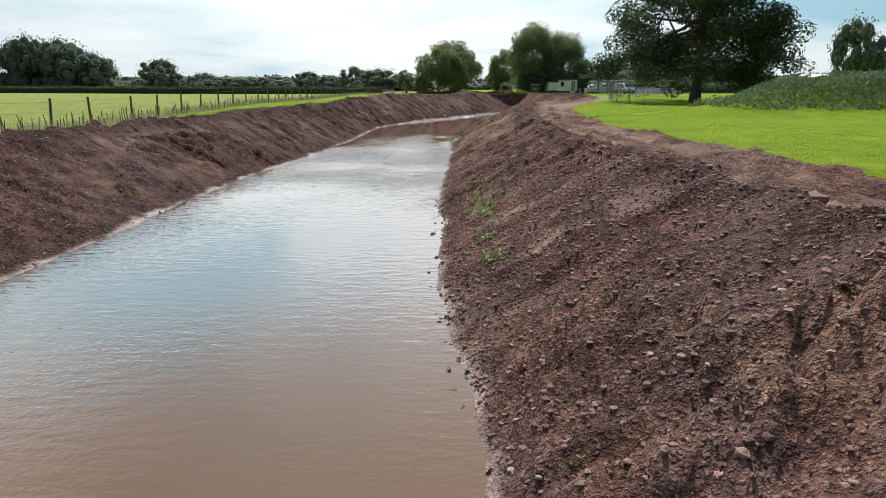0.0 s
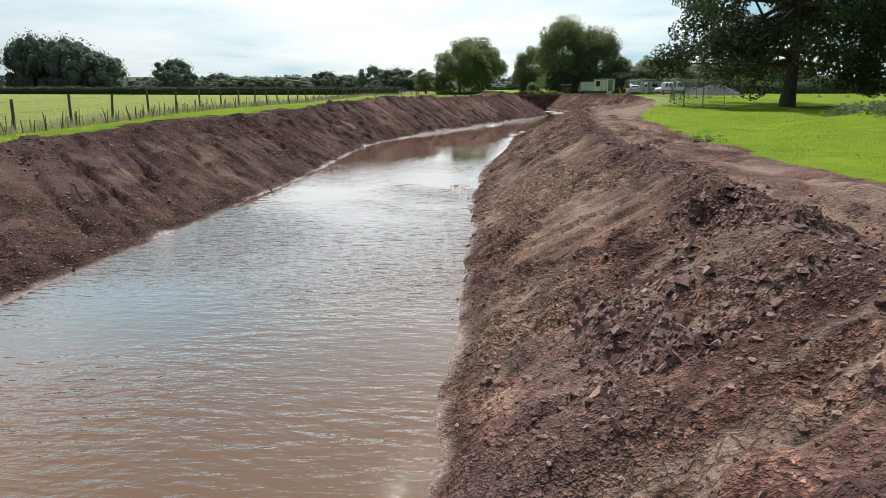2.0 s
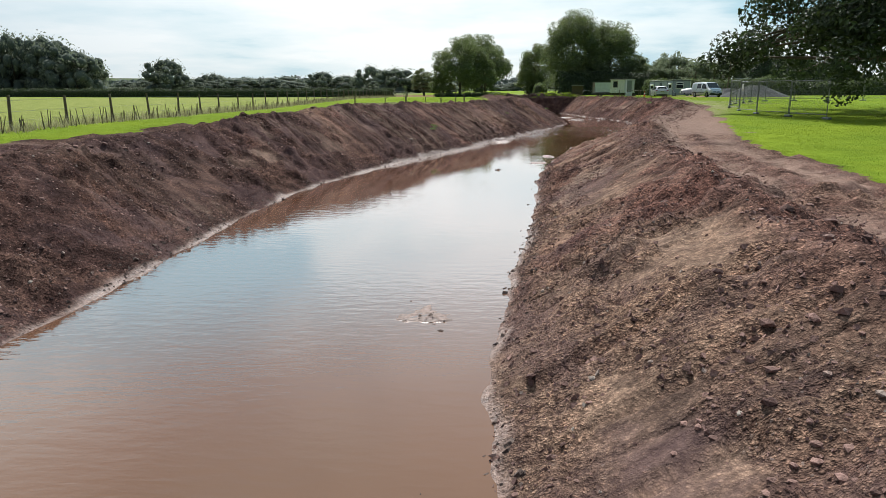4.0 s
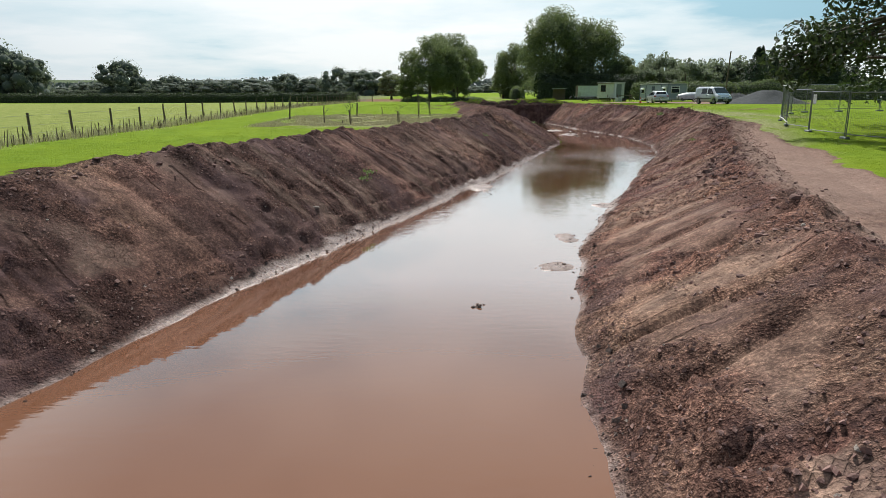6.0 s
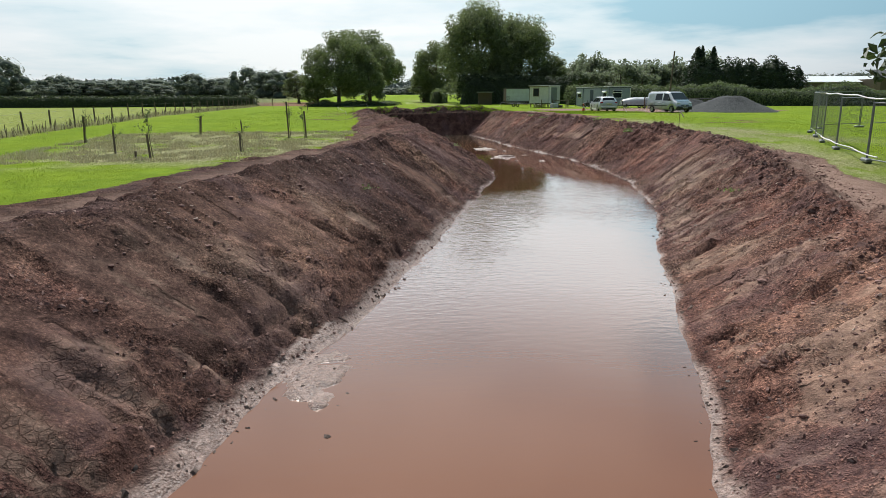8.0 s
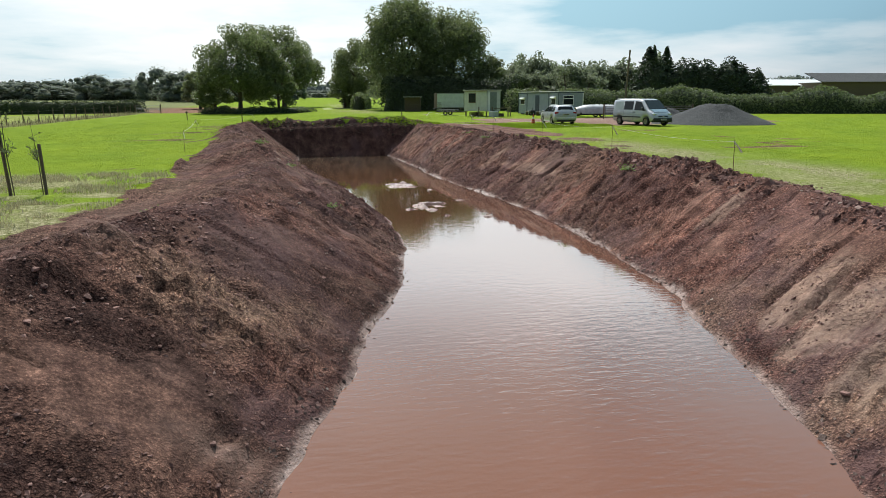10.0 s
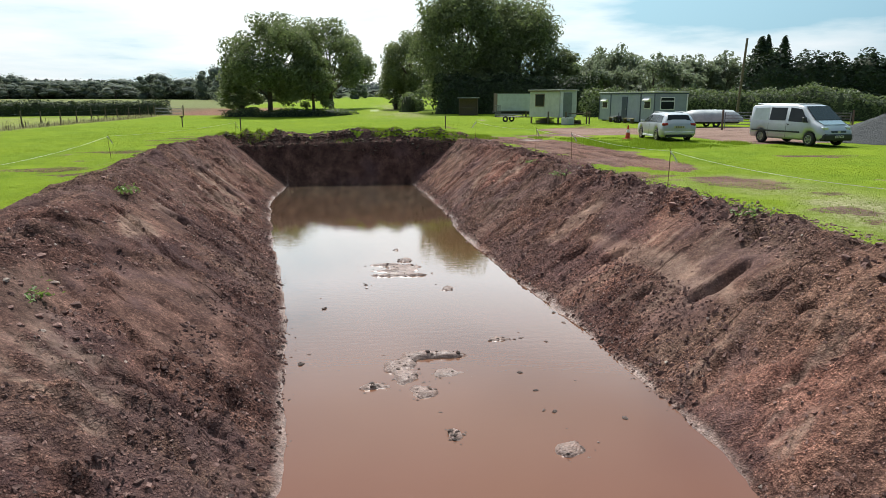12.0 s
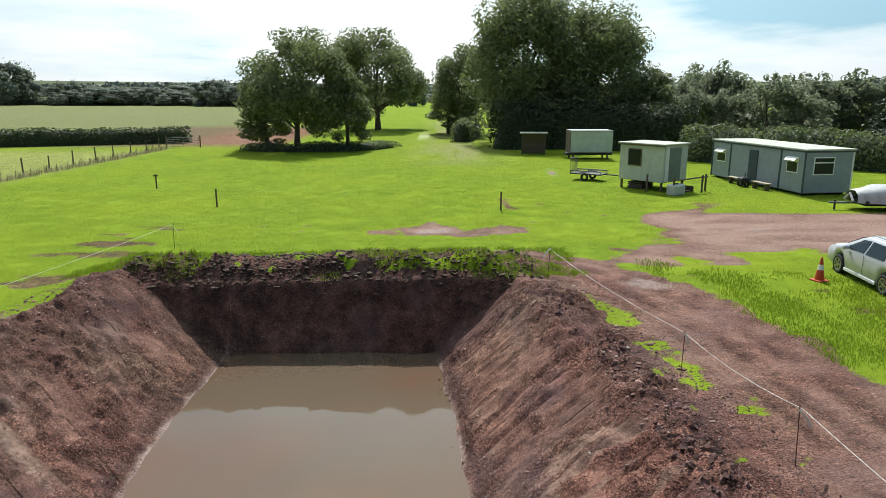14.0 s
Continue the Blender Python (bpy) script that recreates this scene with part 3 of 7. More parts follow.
def crusted(x, y, dl, dr):
    """1 on the dried crusts, ragged at their edges."""
    v = np.zeros_like(np.asarray(x, float))
    n = fbm(x, y, 1.6, 4, 0.6)
    for side, cy, cd, ry, rd, much in CRUSTS:
        d = np.where(side > 0, dr, dl)
        q = ((y - cy - 0.15 * (d - cd)) / ry) ** 2 + ((d - cd) / rd) ** 2
        v = np.maximum(v, much * step(1.5, 0.7, q + 3.0 * (n - 0.5)))
    return v


def haul_line(y):
    """Middle of the driven road beside the cut end."""
    return np.interp(y, [108, 119.4, 122.8, 126.0, 127.9, 129.6, 130.6, 131.6], [21.5, 21.1, 20.8, 20.1, 19.3, 17.9, 16.6, 14.5])


def height(x, y, detail=True):
    x, y = np.asarray(x, float), np.asarray(y, float)
    dl, dr = banks(x, y)
    gl, gr = fields(x, y)
    mid = 0.5 * (np.interp(y, _yy, _lx) + np.interp(y, _yy, _rx))
    side = step(-1, 1, (x - mid) / 6.0)
    g = gl * (1 - side) + gr * side
    # spoil crests along both banks
    cl = np.interp(y, [0, 25, 35, 48, 60, 70, 80, 98, 110, 127], [1.45, 1.5, 1.5, 1.6, 2.3, 2.15, 2.2, 2.15, 2.45, 2.5])
    cr = np.interp(y, [0, 20, 38, 50, 58, 66, 75, 80, 86, 106, 118, 127], [1.5, 1.45, 1.45, 1.5, 1.62, 1.5, 1.48, 1.78, 2.1, 2.25, 2.3, 2.25])
    wl_ = np.interp(y, [0, 30, 60, 70, 80, 110, 127], [4.0, 3.9, 3.1, 3.5, 3.4, 4.1, 3.4])
    wr_ = np.interp(y, [0, 20, 49, 58, 66, 75, 82, 106, 120, 127], [2.75, 2.85, 2.85, 3.95, 3.75, 3.5, 3.3, 3.4, 2.9, 2.6])
    on_l = dl > dr
    d = np.where(on_l, dl, dr)
    w, c = np.where(on_l, wl_, wr_), np.where(on_l, cl, cr)
    c = c + 0.22 * (fbm(x, y, 0.45, 3) - 0.5)
    u = d / w
    rise = c * (1.06 * np.clip(u, 0, 1) - 0.06 * np.clip(u, 0, 1) ** 3)
    back = np.where(on_l, 3.0, 1.7)
    v = np.clip((d - w) / back, 0, 1)
    fall = c + (g - c) * (v * v * (3 - 2 * v))
    bank = np.where(u < 1, rise, fall)
    bank = np.where(d < 0, np.maximum(-0.6, d * 0.35), bank)
    fade = step(128.6, 133.0, y)
    bank = np.where(d >= w, bank * (1 - fade) + g * fade, bank)
    # steep cut across the end, with spoil heaped behind it
    de = y - END_Y - 0.25 * (fbm(x, y * 0, 0.7, 3) - 0.5)
    lip = 0.62 * np.exp(-((de - 2.0) / 1.3) ** 2) * step(19, 14.5, x) * step(0.5, 4.5, x)
    end = np.where(de < 0, np.maximum(-0.9, de * 3.5), np.minimum(de * 2.7, g - 0.1 * step(4.5, 2.5, de)) + lip * step(0.4, 1.6, de))
    z = np.where(y < END_Y - 1.5, bank, np.maximum(np.where(y > END_Y + 1.2, np.where(d < w, -9, bank), bank), end))
    z = np.where((de > 0.8) & (d < w), np.maximum(end, -9), z)
    # the ditch closes behind the start
    z = np.where(y < -18, np.maximum(z, np.minimum((-18 - y) * 0.5, g)), z)
    if detail:
        soil = soil_mask(x, y, dl, dr)
        on_bank = soil * step(-0.1, 0.4, d)
        # marks of the digger's bucket, slanting down the slope
        k, f, wide, q = strokes(x, y, d, on_l)
        h1_, h2_, h3_ = _hash(k, k * 0, 1), _hash(k, k * 0, 2), _hash(k, k * 0, 3)
        face = sliced(x, y, d, u, on_l)
        mid_slope = step(0.04, 0.22, u) * step(1.08, 0.85, u)
        edge_m = np.minimum(f, 1 - f) * wide
        broken = step(0.50, 0.62, fbm(k * 3.7, d * 0.55, 1.0, 2) + 0.18 * (h2_ - 0.5))
        cut = -0.13 * np.exp(-(edge_m / 0.085) ** 2) * broken * (0.3 + 0.9 * h2_) - 0.035 * (f - 0.5) * (0.2 + 1.4 * h3_) + 0.04 * (h1_ - 0.5)
        # where a draw ended part way down the slope, the clay breaks off in a step
        stop = 0.30 + 0.5 * _hash(k, k * 0, 9)
        cut = cut - 0.05 * step(-0.03, 0.03, u - stop + 0.10 * (fbm(x, y, 1.9, 2) - 0.5)) * (h1_ > 0.62)
        cut = cut * mid_slope
        for side, y0, d0, y1, d1, deep in CRACKS:
            ds = np.where(side > 0, dr, dl)
            at = y - y0 - (y1 - y0) * (ds - d0) / (d1 - d0) - 0.22 * (fbm(x, y, 1.6, 3) - 0.5)
            cut = cut - (deep * np.exp(-(at / 0.08) ** 2) - 0.25 * deep * np.exp(-((at - 0.2) / 0.12) ** 2)) * step(d0 - 0.1, d0 + 0.1, ds) * step(d1 + 0.1, d1 - 0.1, ds)
        face = np.maximum(face, 0.8 * crusted(x, y, dl, dr))
        crumbly = step(0.35, 0.60, fbm(x + 15, y, 0.31, 3))
        loose = (1 - 0.88 * face) * step(0.0, 0.15, u) * (1 - 0.75 * (dr > dl) * step(1.05, 1.2, u) * step(53, 58, y) * step(90, 82, y))
        rough = 0.13 * (fbm(x, y, 0.8, 3, 0.5) - 0.5) + loose * (0.10 + 0.25 * crumbly) * (fbm(x + 9, y + 4, 3.0, 3, 0.65) - 0.5)
        rough = rough + loose * (0.25 + 0.75 * crumbly) * (0.14 * lumpy(x, y, 0.46, 4) * step(0.50, 0.62, fbm(x, y, 0.9, 2)) + 0.095 * lumpy(x, y, 0.26, 8))
        # trodden ledges low on the left bank, along the water
        low = on_l * step(52, 58, y) * step(92, 84, y)
        for off in (0.42, 0.78):
            rough = rough - low * 0.10 * np.exp(-((d - off - 0.08 * (fbm(x * 0, y, 0.8, 2) - 0.5)) / 0.085) ** 2)
        lumps = 0.30 * np.maximum(fbm(x - 7, y, 1.7, 3, 0.6) - 0.50, 0) * step(0.75, 1.0, u) * np.where(on_l, step(1.9, 1.2, u), step(1.4, 1.1, u))
        lumps = lumps + 0.16 * lumpy(x, y, 0.55, 21) * step(0.48, 0.60, fbm(x, y, 0.5, 2)) * np.exp(-((u - 1.05) / 0.14) ** 2)
        z = z + on_bank * (cut + rough + lumps)
        ruts = -0.10 * np.exp(-(((dr - 4.6) + 0.25 * (fbm(x, y, 0.2, 2) - 0.5)) / 0.3) ** 2) - 0.10 * np.exp(-(((dr - 6.2) + 0.25 * (fbm(x, y, 0.2, 2) - 0.5)) / 0.3) ** 2)
        z = z + ruts * step(95, 85, y) * step(2.0, 4.0, dr)
        z = z + (1 - soil) * 0.10 * (fbm(x + 5, y, 0.25, 4) - 0.5) * step(600, 100, np.abs(y))
        # heaped cut straw round the saplings
        z = z + 0.30 * np.maximum(fbm(x, y, 1.4, 4, 0.6) - 0.46, 0) * step(-10.5, -9, x) * step(3.5, 2.5, x) * step(83, 85, y) * step(102, 100, y) * (1 - soil)
        # wheel ruts on the driven ground by the cars
        across = (x - haul_line(y)) * np.interp(y, [119, 124, 129, 131], [1.0, 0.95, 0.7, 0.45]) + 0.5 * (fbm(x, y, 0.15, 2) - 0.5)
        on_road = step(111, 117, y) * step(133, 131, y) * step(13.5, 15.5, x)
        for off in (-1.1, -0.35, 0.55, 1.2):
            tread = 0.018 * np.sin(y * 25.0 + off * 3)
            z = z + (tread - 0.05) * np.exp(-((across - off) / 0.17) ** 2) * on_road + 0.03 * np.exp(-((across - off - 0.26) / 0.1) ** 2) * on_road
        # small uneven steps of clay on the cut end
        z = z + 0.5 * (fbm(x, y, 1.25, 3) - 0.5) * step(0.8, 1.4, de) * step(4.4, 3.2, de) * step(19, 14, x) * step(0, 4.5, x)
    # bars of mud that break the water
    for bx, by, ax, ay, top in MUD_BARS:
        q = ((x - bx) / ax) ** 2 + ((y - by) / ay) ** 2
        q = np.maximum(q + 2.2 * (fbm(x + 7, y, 2.2, 4, 0.65) - 0.5), 0) * 0.85
        bar = -0.25 + (0.25 + top) * np.exp(-q ** 3) + 0.07 * (fbm(x, y, 4.0, 3, 0.6) - 0.5)
        z = np.where(q < 2.5, np.maximum(z, bar), z)
    # heap of weed-grown earth beside the oak
    hx, hy = (x - 27.5) / 11.0, (y - 45.5) / 6.8
    z = z + 2.0 * np.exp(-(hx ** 2 + hy ** 2) ** 1.3 * 1.7) * (0.8 + 0.5 * fbm(x, y, 0.3, 3))
    return z


def slant(x, y, d, on_l):
    """Runs along the bank, aslant as the digger's bucket was drawn."""
    lean = np.where(on_l, np.interp(y, [20, 30, 45, 62, 90, 106, 128], [0.62, 0.9, 0.75, 0.25, 0.25, 0.7, 0.7]), 0.18)
    return y - d * lean + 0.7 * fbm(x, y, 0.12, 2) + 0.12 * fbm(x, y, 0.9, 2)


def strokes(x, y, d, on_l):
    """Of each draw of the bucket: its number, how far across it a place lies (0 to 1), and its width."""
    s = slant(x, y, d, on_l)
    q = s / 1.15 + 0.32 * np.sin(s * 1.3 + 2.0 * on_l) + 0.2 * np.sin(s * 0.47)
    k = np.floor(q)
    return k.astype(int) + 300 * on_l, q - k, 1.15, q


def sliced(x, y, d, u, on_l):
    """1 where the bucket left a smooth face, 0 where the clay lies crumbled."""
    k, f, wide, q = strokes(x, y, d, on_l)
    n = fbm(slant(x, y, d, on_l) * 0.30 + 60 * on_l, d * 0.55 + 0.05 * y, 1.0, 4, 0.55) + 0.13 * (_hash(k, k * 0, 5) - 0.5)
    n = n + 0.12 * (fbm(x, y, 1.7, 3, 0.6) - 0.5)
    n = n + 0.10 * np.exp(-((y - 52.0) / 6.5) ** 2) * (1 - on_l) - 0.22 * step(25.0, 21.0, y) * (1 - on_l)
    return step(0.54, 0.63, n) * step(0.10, 0.35, u) * step(1.10, 0.82, u)


def soil_mask(x, y, dl, dr):
    """1 on dug or driven earth, 0 on grass."""
    wl_ = np.interp(y, [0, 35, 45, 54, 62, 72, 80, 86, 90, 98, 105, 110, 117, 126], [9.6, 9.6, 9.4, 8.6, 9.2, 9.1, 8.7, 8.2, 7.2, 7.7, 6.8, 6.0, 5.0, 4.2])
    wr_ = np.interp(y, [0, 37, 50, 54, 62, 66, 72, 78, 88, 96, 104, 128], [7.8, 7.2, 6.9, 7.2, 6.9, 6.6, 6.3, 5.4, 4.4, 4.1, 4.0, 4.0])
    n = 1.3 * (fbm(x, y, 0.5, 4, 0.6) - 0.5)
    edge = np.maximum(step(0.35, -0.35, dl - wl_ + n), 0) * step(0.35, -0.35, dr - wr_ + n)
    edge = edge * step(132.6, 131.6, y + n)
    edge = edge * (1 - step(128.7, 129.4, y) * step(0.47, 0.56, fbm(x + 2, y, 0.9, 4, 0.6)))
    return edge


GRID = {}


def on_ground(x, y):
    """Height of the built ground sheet at the places x, y."""
    xs, ys, Z = GRID["xs"], GRID["ys"], GRID["z"]
    u = np.asarray(x, float) - np.interp(y, _yy, 0.5 * (_lx + _rx))
    i = np.clip(np.searchsorted(xs, u) - 1, 0, len(xs) - 2)
    j = np.clip(np.searchsorted(ys, y) - 1, 0, len(ys) - 2)
    fx, fy = (u - xs[i]) / (xs[i + 1] - xs[i]), (y - ys[j]) / (ys[j + 1] - ys[j])
    return (Z[j, i] * (1 - fx) + Z[j, i + 1] * fx) * (1 - fy) + (Z[j + 1, i] * (1 - fx) + Z[j + 1, i + 1] * fx) * fy


def build_ground():
    def axis(a, b, h, far_a, far_b, grow=1.13):
        core = list(np.arange(a, b, h))
        s, v = h, core[-1]
        while v < far_b:
            s *= grow; v += s; core.append(v)
        s, v, low = h, core[0], []
        while v > far_a:
            s *= grow; v -= s; low.append(v)
        return np.array(low[::-1] + core)

    xs, ys = axis(-7.6, 8.0, 0.082, -1500, 1500, 1.16), axis(1.5, 134.0, 0.082, -400, 2400, 1.16)
    X, Y = np.meshgrid(xs, ys)
    X = X + np.interp(Y, _yy, 0.5 * (_lx + _rx))
    Z = height(X, Y)
    GRID.update(xs=xs, ys=ys, z=Z)
    nx, ny = len(xs), len(ys)
    idx = np.arange(nx * ny).reshape(ny, nx)
    quads = np.stack([idx[:-1, :-1], idx[:-1, 1:], idx[1:, 1:], idx[1:, :-1]], -1).reshape(-1, 4)
    ob = mesh_np("ground", np.stack([X, Y, Z], -1).reshape(-1, 3), quads, MAT_GROUND, True)
    dl, dr = banks(X, Y)
    d = np.maximum(dl, dr)
    soil = soil_mask(X, Y, dl, dr)
    shelf = 0.06 + 0.16 * (dl > dr) * step(52, 60, Y) * step(86, 78, Y) + 0.16 * (dr > dl) * np.exp(-((Y - 63.5) / 4.0) ** 4)
    rim = step(0.0, 0.12, d + 0.1) * step(0.06, -0.06, d - shelf + 0.30 * (fbm(X, Y, 1.3, 3) - 0.5)) * step(128.3, 127.6, Y)
    track = step(3.2, 4.2, dr) * step(92, 84, Y) * soil * step(0.25, 0.6, fbm(X, Y, 0.6, 3))
    # driven earth between the bank and the parked cars
    road = np.exp(-(((X - haul_line(Y)) * np.interp(Y, [119, 124, 129, 131], [1.0, 0.95, 0.7, 0.45])) / 1.75) ** 4) * step(107, 116, Y) * step(133.5, 131, Y) * step(12.5, 15.5, X)
    link = np.exp(-(((X - 22.4) / 2.4) ** 2 + ((Y - 131.6) / 2.6) ** 2) ** 1.5)
    yard = step(0, 2.5, X - 22.5) * step(0, 1.5, 141.5 - Y - 0.05 * (X - 24)) * step(0, 2.0, Y - 131.0 + 0.28 * (X - 24) * step(24, 40, X)) * step(50, 44, X)
    yard2 = step(0, 2.0, X - 29.0) * step(40, 36, X) * step(0, 2.0, 134 - Y) * step(0, 2.5, Y - 122.5)
    muddy = np.exp(-(((X - 14.0) / 4.2) ** 2 + ((Y - 136.3) / 1.4) ** 2))
    n = fbm(X + 3, Y, 0.55, 4, 0.6)
    driven = np.clip(np.maximum.reduce([road * 1.0, link * 0.8, yard, yard2 * 0.9, muddy * 0.85]), 0, 1)
    driven = step(0.12, 0.92, driven + 1.5 * (n - 0.5))
    puddle = np.exp(-(((X - 20.0) / 1.3) ** 2 + ((Y - 127.9) / 0.9) ** 2)) + 0.8 * np.exp(-(((X - 13.8) / 1.6) ** 2 + ((Y - 136.2) / 0.6) ** 2)) + 0.8 * np.exp(-(((X - 12.5) / 0.8) ** 2 + ((Y - 205) / 14) ** 2))
    for bx, by, ax, ay, top in MUD_BARS:
        rim = np.maximum(rim, 0.95 * step(2.2, 1.6, ((X - bx) / ax) ** 2 + ((Y - by) / ay) ** 2) * (d < 0.3))
    rim = np.maximum(rim, 0.6 * step(0.5, 0.75, puddle + 1.6 * (n - 0.5)))
    patches = 0.57 * step(0.60, 0.72, fbm(X, Y * 1.6, 0.33, 4, 0.6)) * step(95, 103, Y) * step(165, 140, Y) * step(-10, 0, X) * step(45, 30, X)
    for px, py, rx, ry in LAWN_PATCHES:
        patches = np.maximum(patches, 0.54 * step(1.25, 0.5, ((X - px) / rx) ** 2 + ((Y - py) / ry) ** 2 + 2.4 * (fbm(X, Y, 0.9, 4, 0.65) - 0.5)))
    soil2 = np.maximum(soil, np.maximum(driven, patches * (d > 3.6)))
    ragged = step(0.44, 0.54, fbm(X, Y, 0.8, 4, 0.6)) * step(3.5, 3.8, dr) * step(5.8, 5.2, dr) * step(108, 114, Y) * step(132, 130, Y)
    soil2 = np.maximum(soil2, 0.85 * ragged)
    lane = np.exp(-((dr - 4.6) / 0.42) ** 2) + np.exp(-((dr - 6.2) / 0.42) ** 2)
    track = track * np.clip(0.22 + 0.8 * lane, 0, 1)
    track = np.maximum(track, 0.85 * step(3.6, 4.1, dr + 0.5 * (fbm(X, Y, 0.7, 3) - 0.5)) * soil * step(53, 58, Y) * step(86, 78, Y))
    ledge = np.exp(-((dl - 6.6) / 0.9) ** 2) * step(50, 60, Y) * step(98, 90, Y) * step(0.3, 0.5, fbm(X, Y, 0.5, 3))
    track = np.maximum(track, 0.55 * ledge)
    track = np.maximum(track, driven * (0.55 + 0.45 * step(0.4, 0.6, fbm(X, Y, 1.1, 3))) * (1 - 0.6 * road))
    stub = np.maximum(step(-16.6, -17.4, X) * step(184, 183, Y), step(186, 188, Y) * step(-16, -20, X) * step(405, 390, Y))
    far_crop = step(186, 188, Y) * step(-16, -20, X) * step(405, 390, Y)
    worn = np.clip(np.exp(-(((X - (24 - 0.09 * (Y - 88))) / 1.8) ** 2)) * step(84, 90, Y) * step(118, 106, Y) + 0.75 * np.exp(-(((X - (15.5 + 0.02 * (Y - 150))) / 3.5) ** 2)) * step(158, 176, Y) * step(300, 220, Y), 0, 1) * step(0.2, 0.6, n)
    mesh_l = step(0.30, 0.44, fbm(X, Y, 0.8, 3)) * step(-10.5, -8, X) * step(3.5, 2.0, X) * step(82, 86, Y) * step(103, 98, Y)
    verge = step(3.4, 4.2, dr) * step(7.6, 5.6, dr - 0.03 * (Y - 75)) * step(58, 66, Y) * step(104, 92, Y) * step(0.28, 0.52, fbm(X + 8, Y, 0.5, 4, 0.6))
    worn = np.maximum(worn, np.maximum(mesh_l, 0.8 * verge))
    plough = step(-30, -25, X + 0.2 * (Y - 190)) * step(-3.5, -6, X) * step(187, 190, Y) * step(236, 226, Y)
    sl = slant(X, Y, d, dl > dr)
    smear = (1 - 0.6 * (dl > dr) * step(48, 38, Y)) * step(0.54, 0.62, fbm(sl * 2.6, d * 0.5 + 40 * (dl > dr), 1.0, 4, 0.65)) * step(0.46, 0.58, fbm(X + 11, Y, 0.23, 3) + 0.05 * (dr > dl) * step(65, 75, Y) - 0.05 * (dl > dr)) * step(0.2, 0.6, d) * step(3.4, 2.6, d) * step(127.0, 126.0, Y)
    on_l = dl > dr
    face = sliced(X, Y, d, d / np.where(on_l, 3.6, 3.0), on_l) * soil * step(127.0, 126.0, Y)
    crust = crusted(X, Y, dl, dr) * soil
    smear, face = np.maximum(smear, crust), np.maximum(face, 0.8 * crust)
    draw = _hash(strokes(X, Y, d, on_l)[0], np.zeros(X.shape, int), 6) * soil * step(0.1, 0.5, d) * step(4.2, 3.4, d) * step(127.0, 126.0, Y)
    # cut end faces away from the sun: its shade darkens the clay colour
    end_shade = step(126.8, 127.6, Y) * step(130.0, 129.0, Y) * step(3.0, 6.0, X) * step(17.5, 14.5, X)
    face = np.maximum(face, 0.95 * end_shade * step(129.2, 128.7, Y))
    marl = (dl > dr) * step(0.30, 0.48, fbm(X - 30, Y, 0.25, 4) + 0.12) * np.maximum(step(100, 84, Y + 14 * (fbm(X, Y, 0.2, 2) - 0.5)), 0.3)
    marl = np.maximum(marl, 0.95 * (dl > dr) * step(52, 40, Y))
    gravelly = (dr > dl) * np.maximum(0.5 * step(0, 0.8, d - np.interp(Y, [0, 15, 22, 25, 32], [1.3, 1.2, 0.9, 2.0, 2.3]) + 0.9 * (fbm(X, Y, 0.5, 3) - 0.5)) * step(40, 32, Y) * step(4.2, 3.4, d), 0.2 * step(15, 9, Y))
    marl = np.maximum(marl, np.maximum(gravelly, 0.38 * step(88, 100, Y) * step(0.40, 0.56, fbm(X + 44, Y, 0.3, 4, 0.6) + 0.10 * step(1.2, 2.2, d)) * (d > 0.1) * (d < 4.4)))
    # damp wheel ruts on the haul road
    lat = (X - haul_line(Y)) * np.interp(Y, [119, 124, 129, 131], [1.0, 0.95, 0.7, 0.45]) + 0.5 * (fbm(X, Y, 0.15, 2) - 0.5)
    for off in (-1.1, -0.35, 0.55, 1.2):
        rut = np.exp(-((lat - off) / 0.2) ** 2) * road * step(0.36, 0.5, fbm(X * 0.4 + off, Y, 0.8, 2))
        marl = np.maximum(marl, 0.9 * rut)
        track = track * (1 - 0.8 * rut)
    sand = (dr > dl) * np.maximum(step(22, 25, Y), 0.6 * step(13, 17, Y) * step(1.5, 1.0, d)) * step(70, 56, Y) * step(3.0, 2.2, d + 0.8 * (fbm(X, Y, 0.5, 3) - 0.5)) - 0.4 * (dr > dl) * step(16, 10, Y)
    red = np.maximum(step(0.42, 0.66, fbm(X + 70, Y, 0.12, 3)) * step(40, 62, Y) * (dr > dl) * (0.42 + 0.22 * step(84, 100, Y)), np.maximum(road, (0.38 - 0.15 * (dl > dr)) * step(80, 104, Y) * step(0.3, 0.5, fbm(X + 20, Y, 0.25, 3))))
    for name, v in (("soil", soil2), ("rim", rim), ("track", track), ("stubble", stub), ("worn", np.maximum(worn, 0.5 * far_crop * step(215, 235, Y))), ("ploughed", plough), ("redness", red), ("smear", smear), ("marl", np.maximum(marl, end_shade)), ("sandy", sand), ("face", face), ("draw", draw), ("across", strokes(X, Y, d, on_l)[3]), ("remote", np.maximum(step(330, 460, np.hypot(X, Y - 100)), 0.5 * far_crop))):
        ob.data.attributes.new(name, "FLOAT", "POINT").data.foreach_set("value", np.ascontiguousarray(v, np.float32).ravel())
    return tagged(ob, "dug red clay banks, dirt track and bright green mown grass", "ground", kind="structure")


ground = build_ground()


def h1(x, y, detail=False):
    return float(height(np.array([x]), np.array([y]), detail)[0])


wv = [(-14, -30, 0), (24, -30, 0), (24, 129.5, 0), (-14, 129.5, 0)]
water = tagged(mesh_np("water", wv, [(0, 1, 2, 3)], MAT_WATER), "still muddy brown water filling the dug ditch", "water", kind="structure")


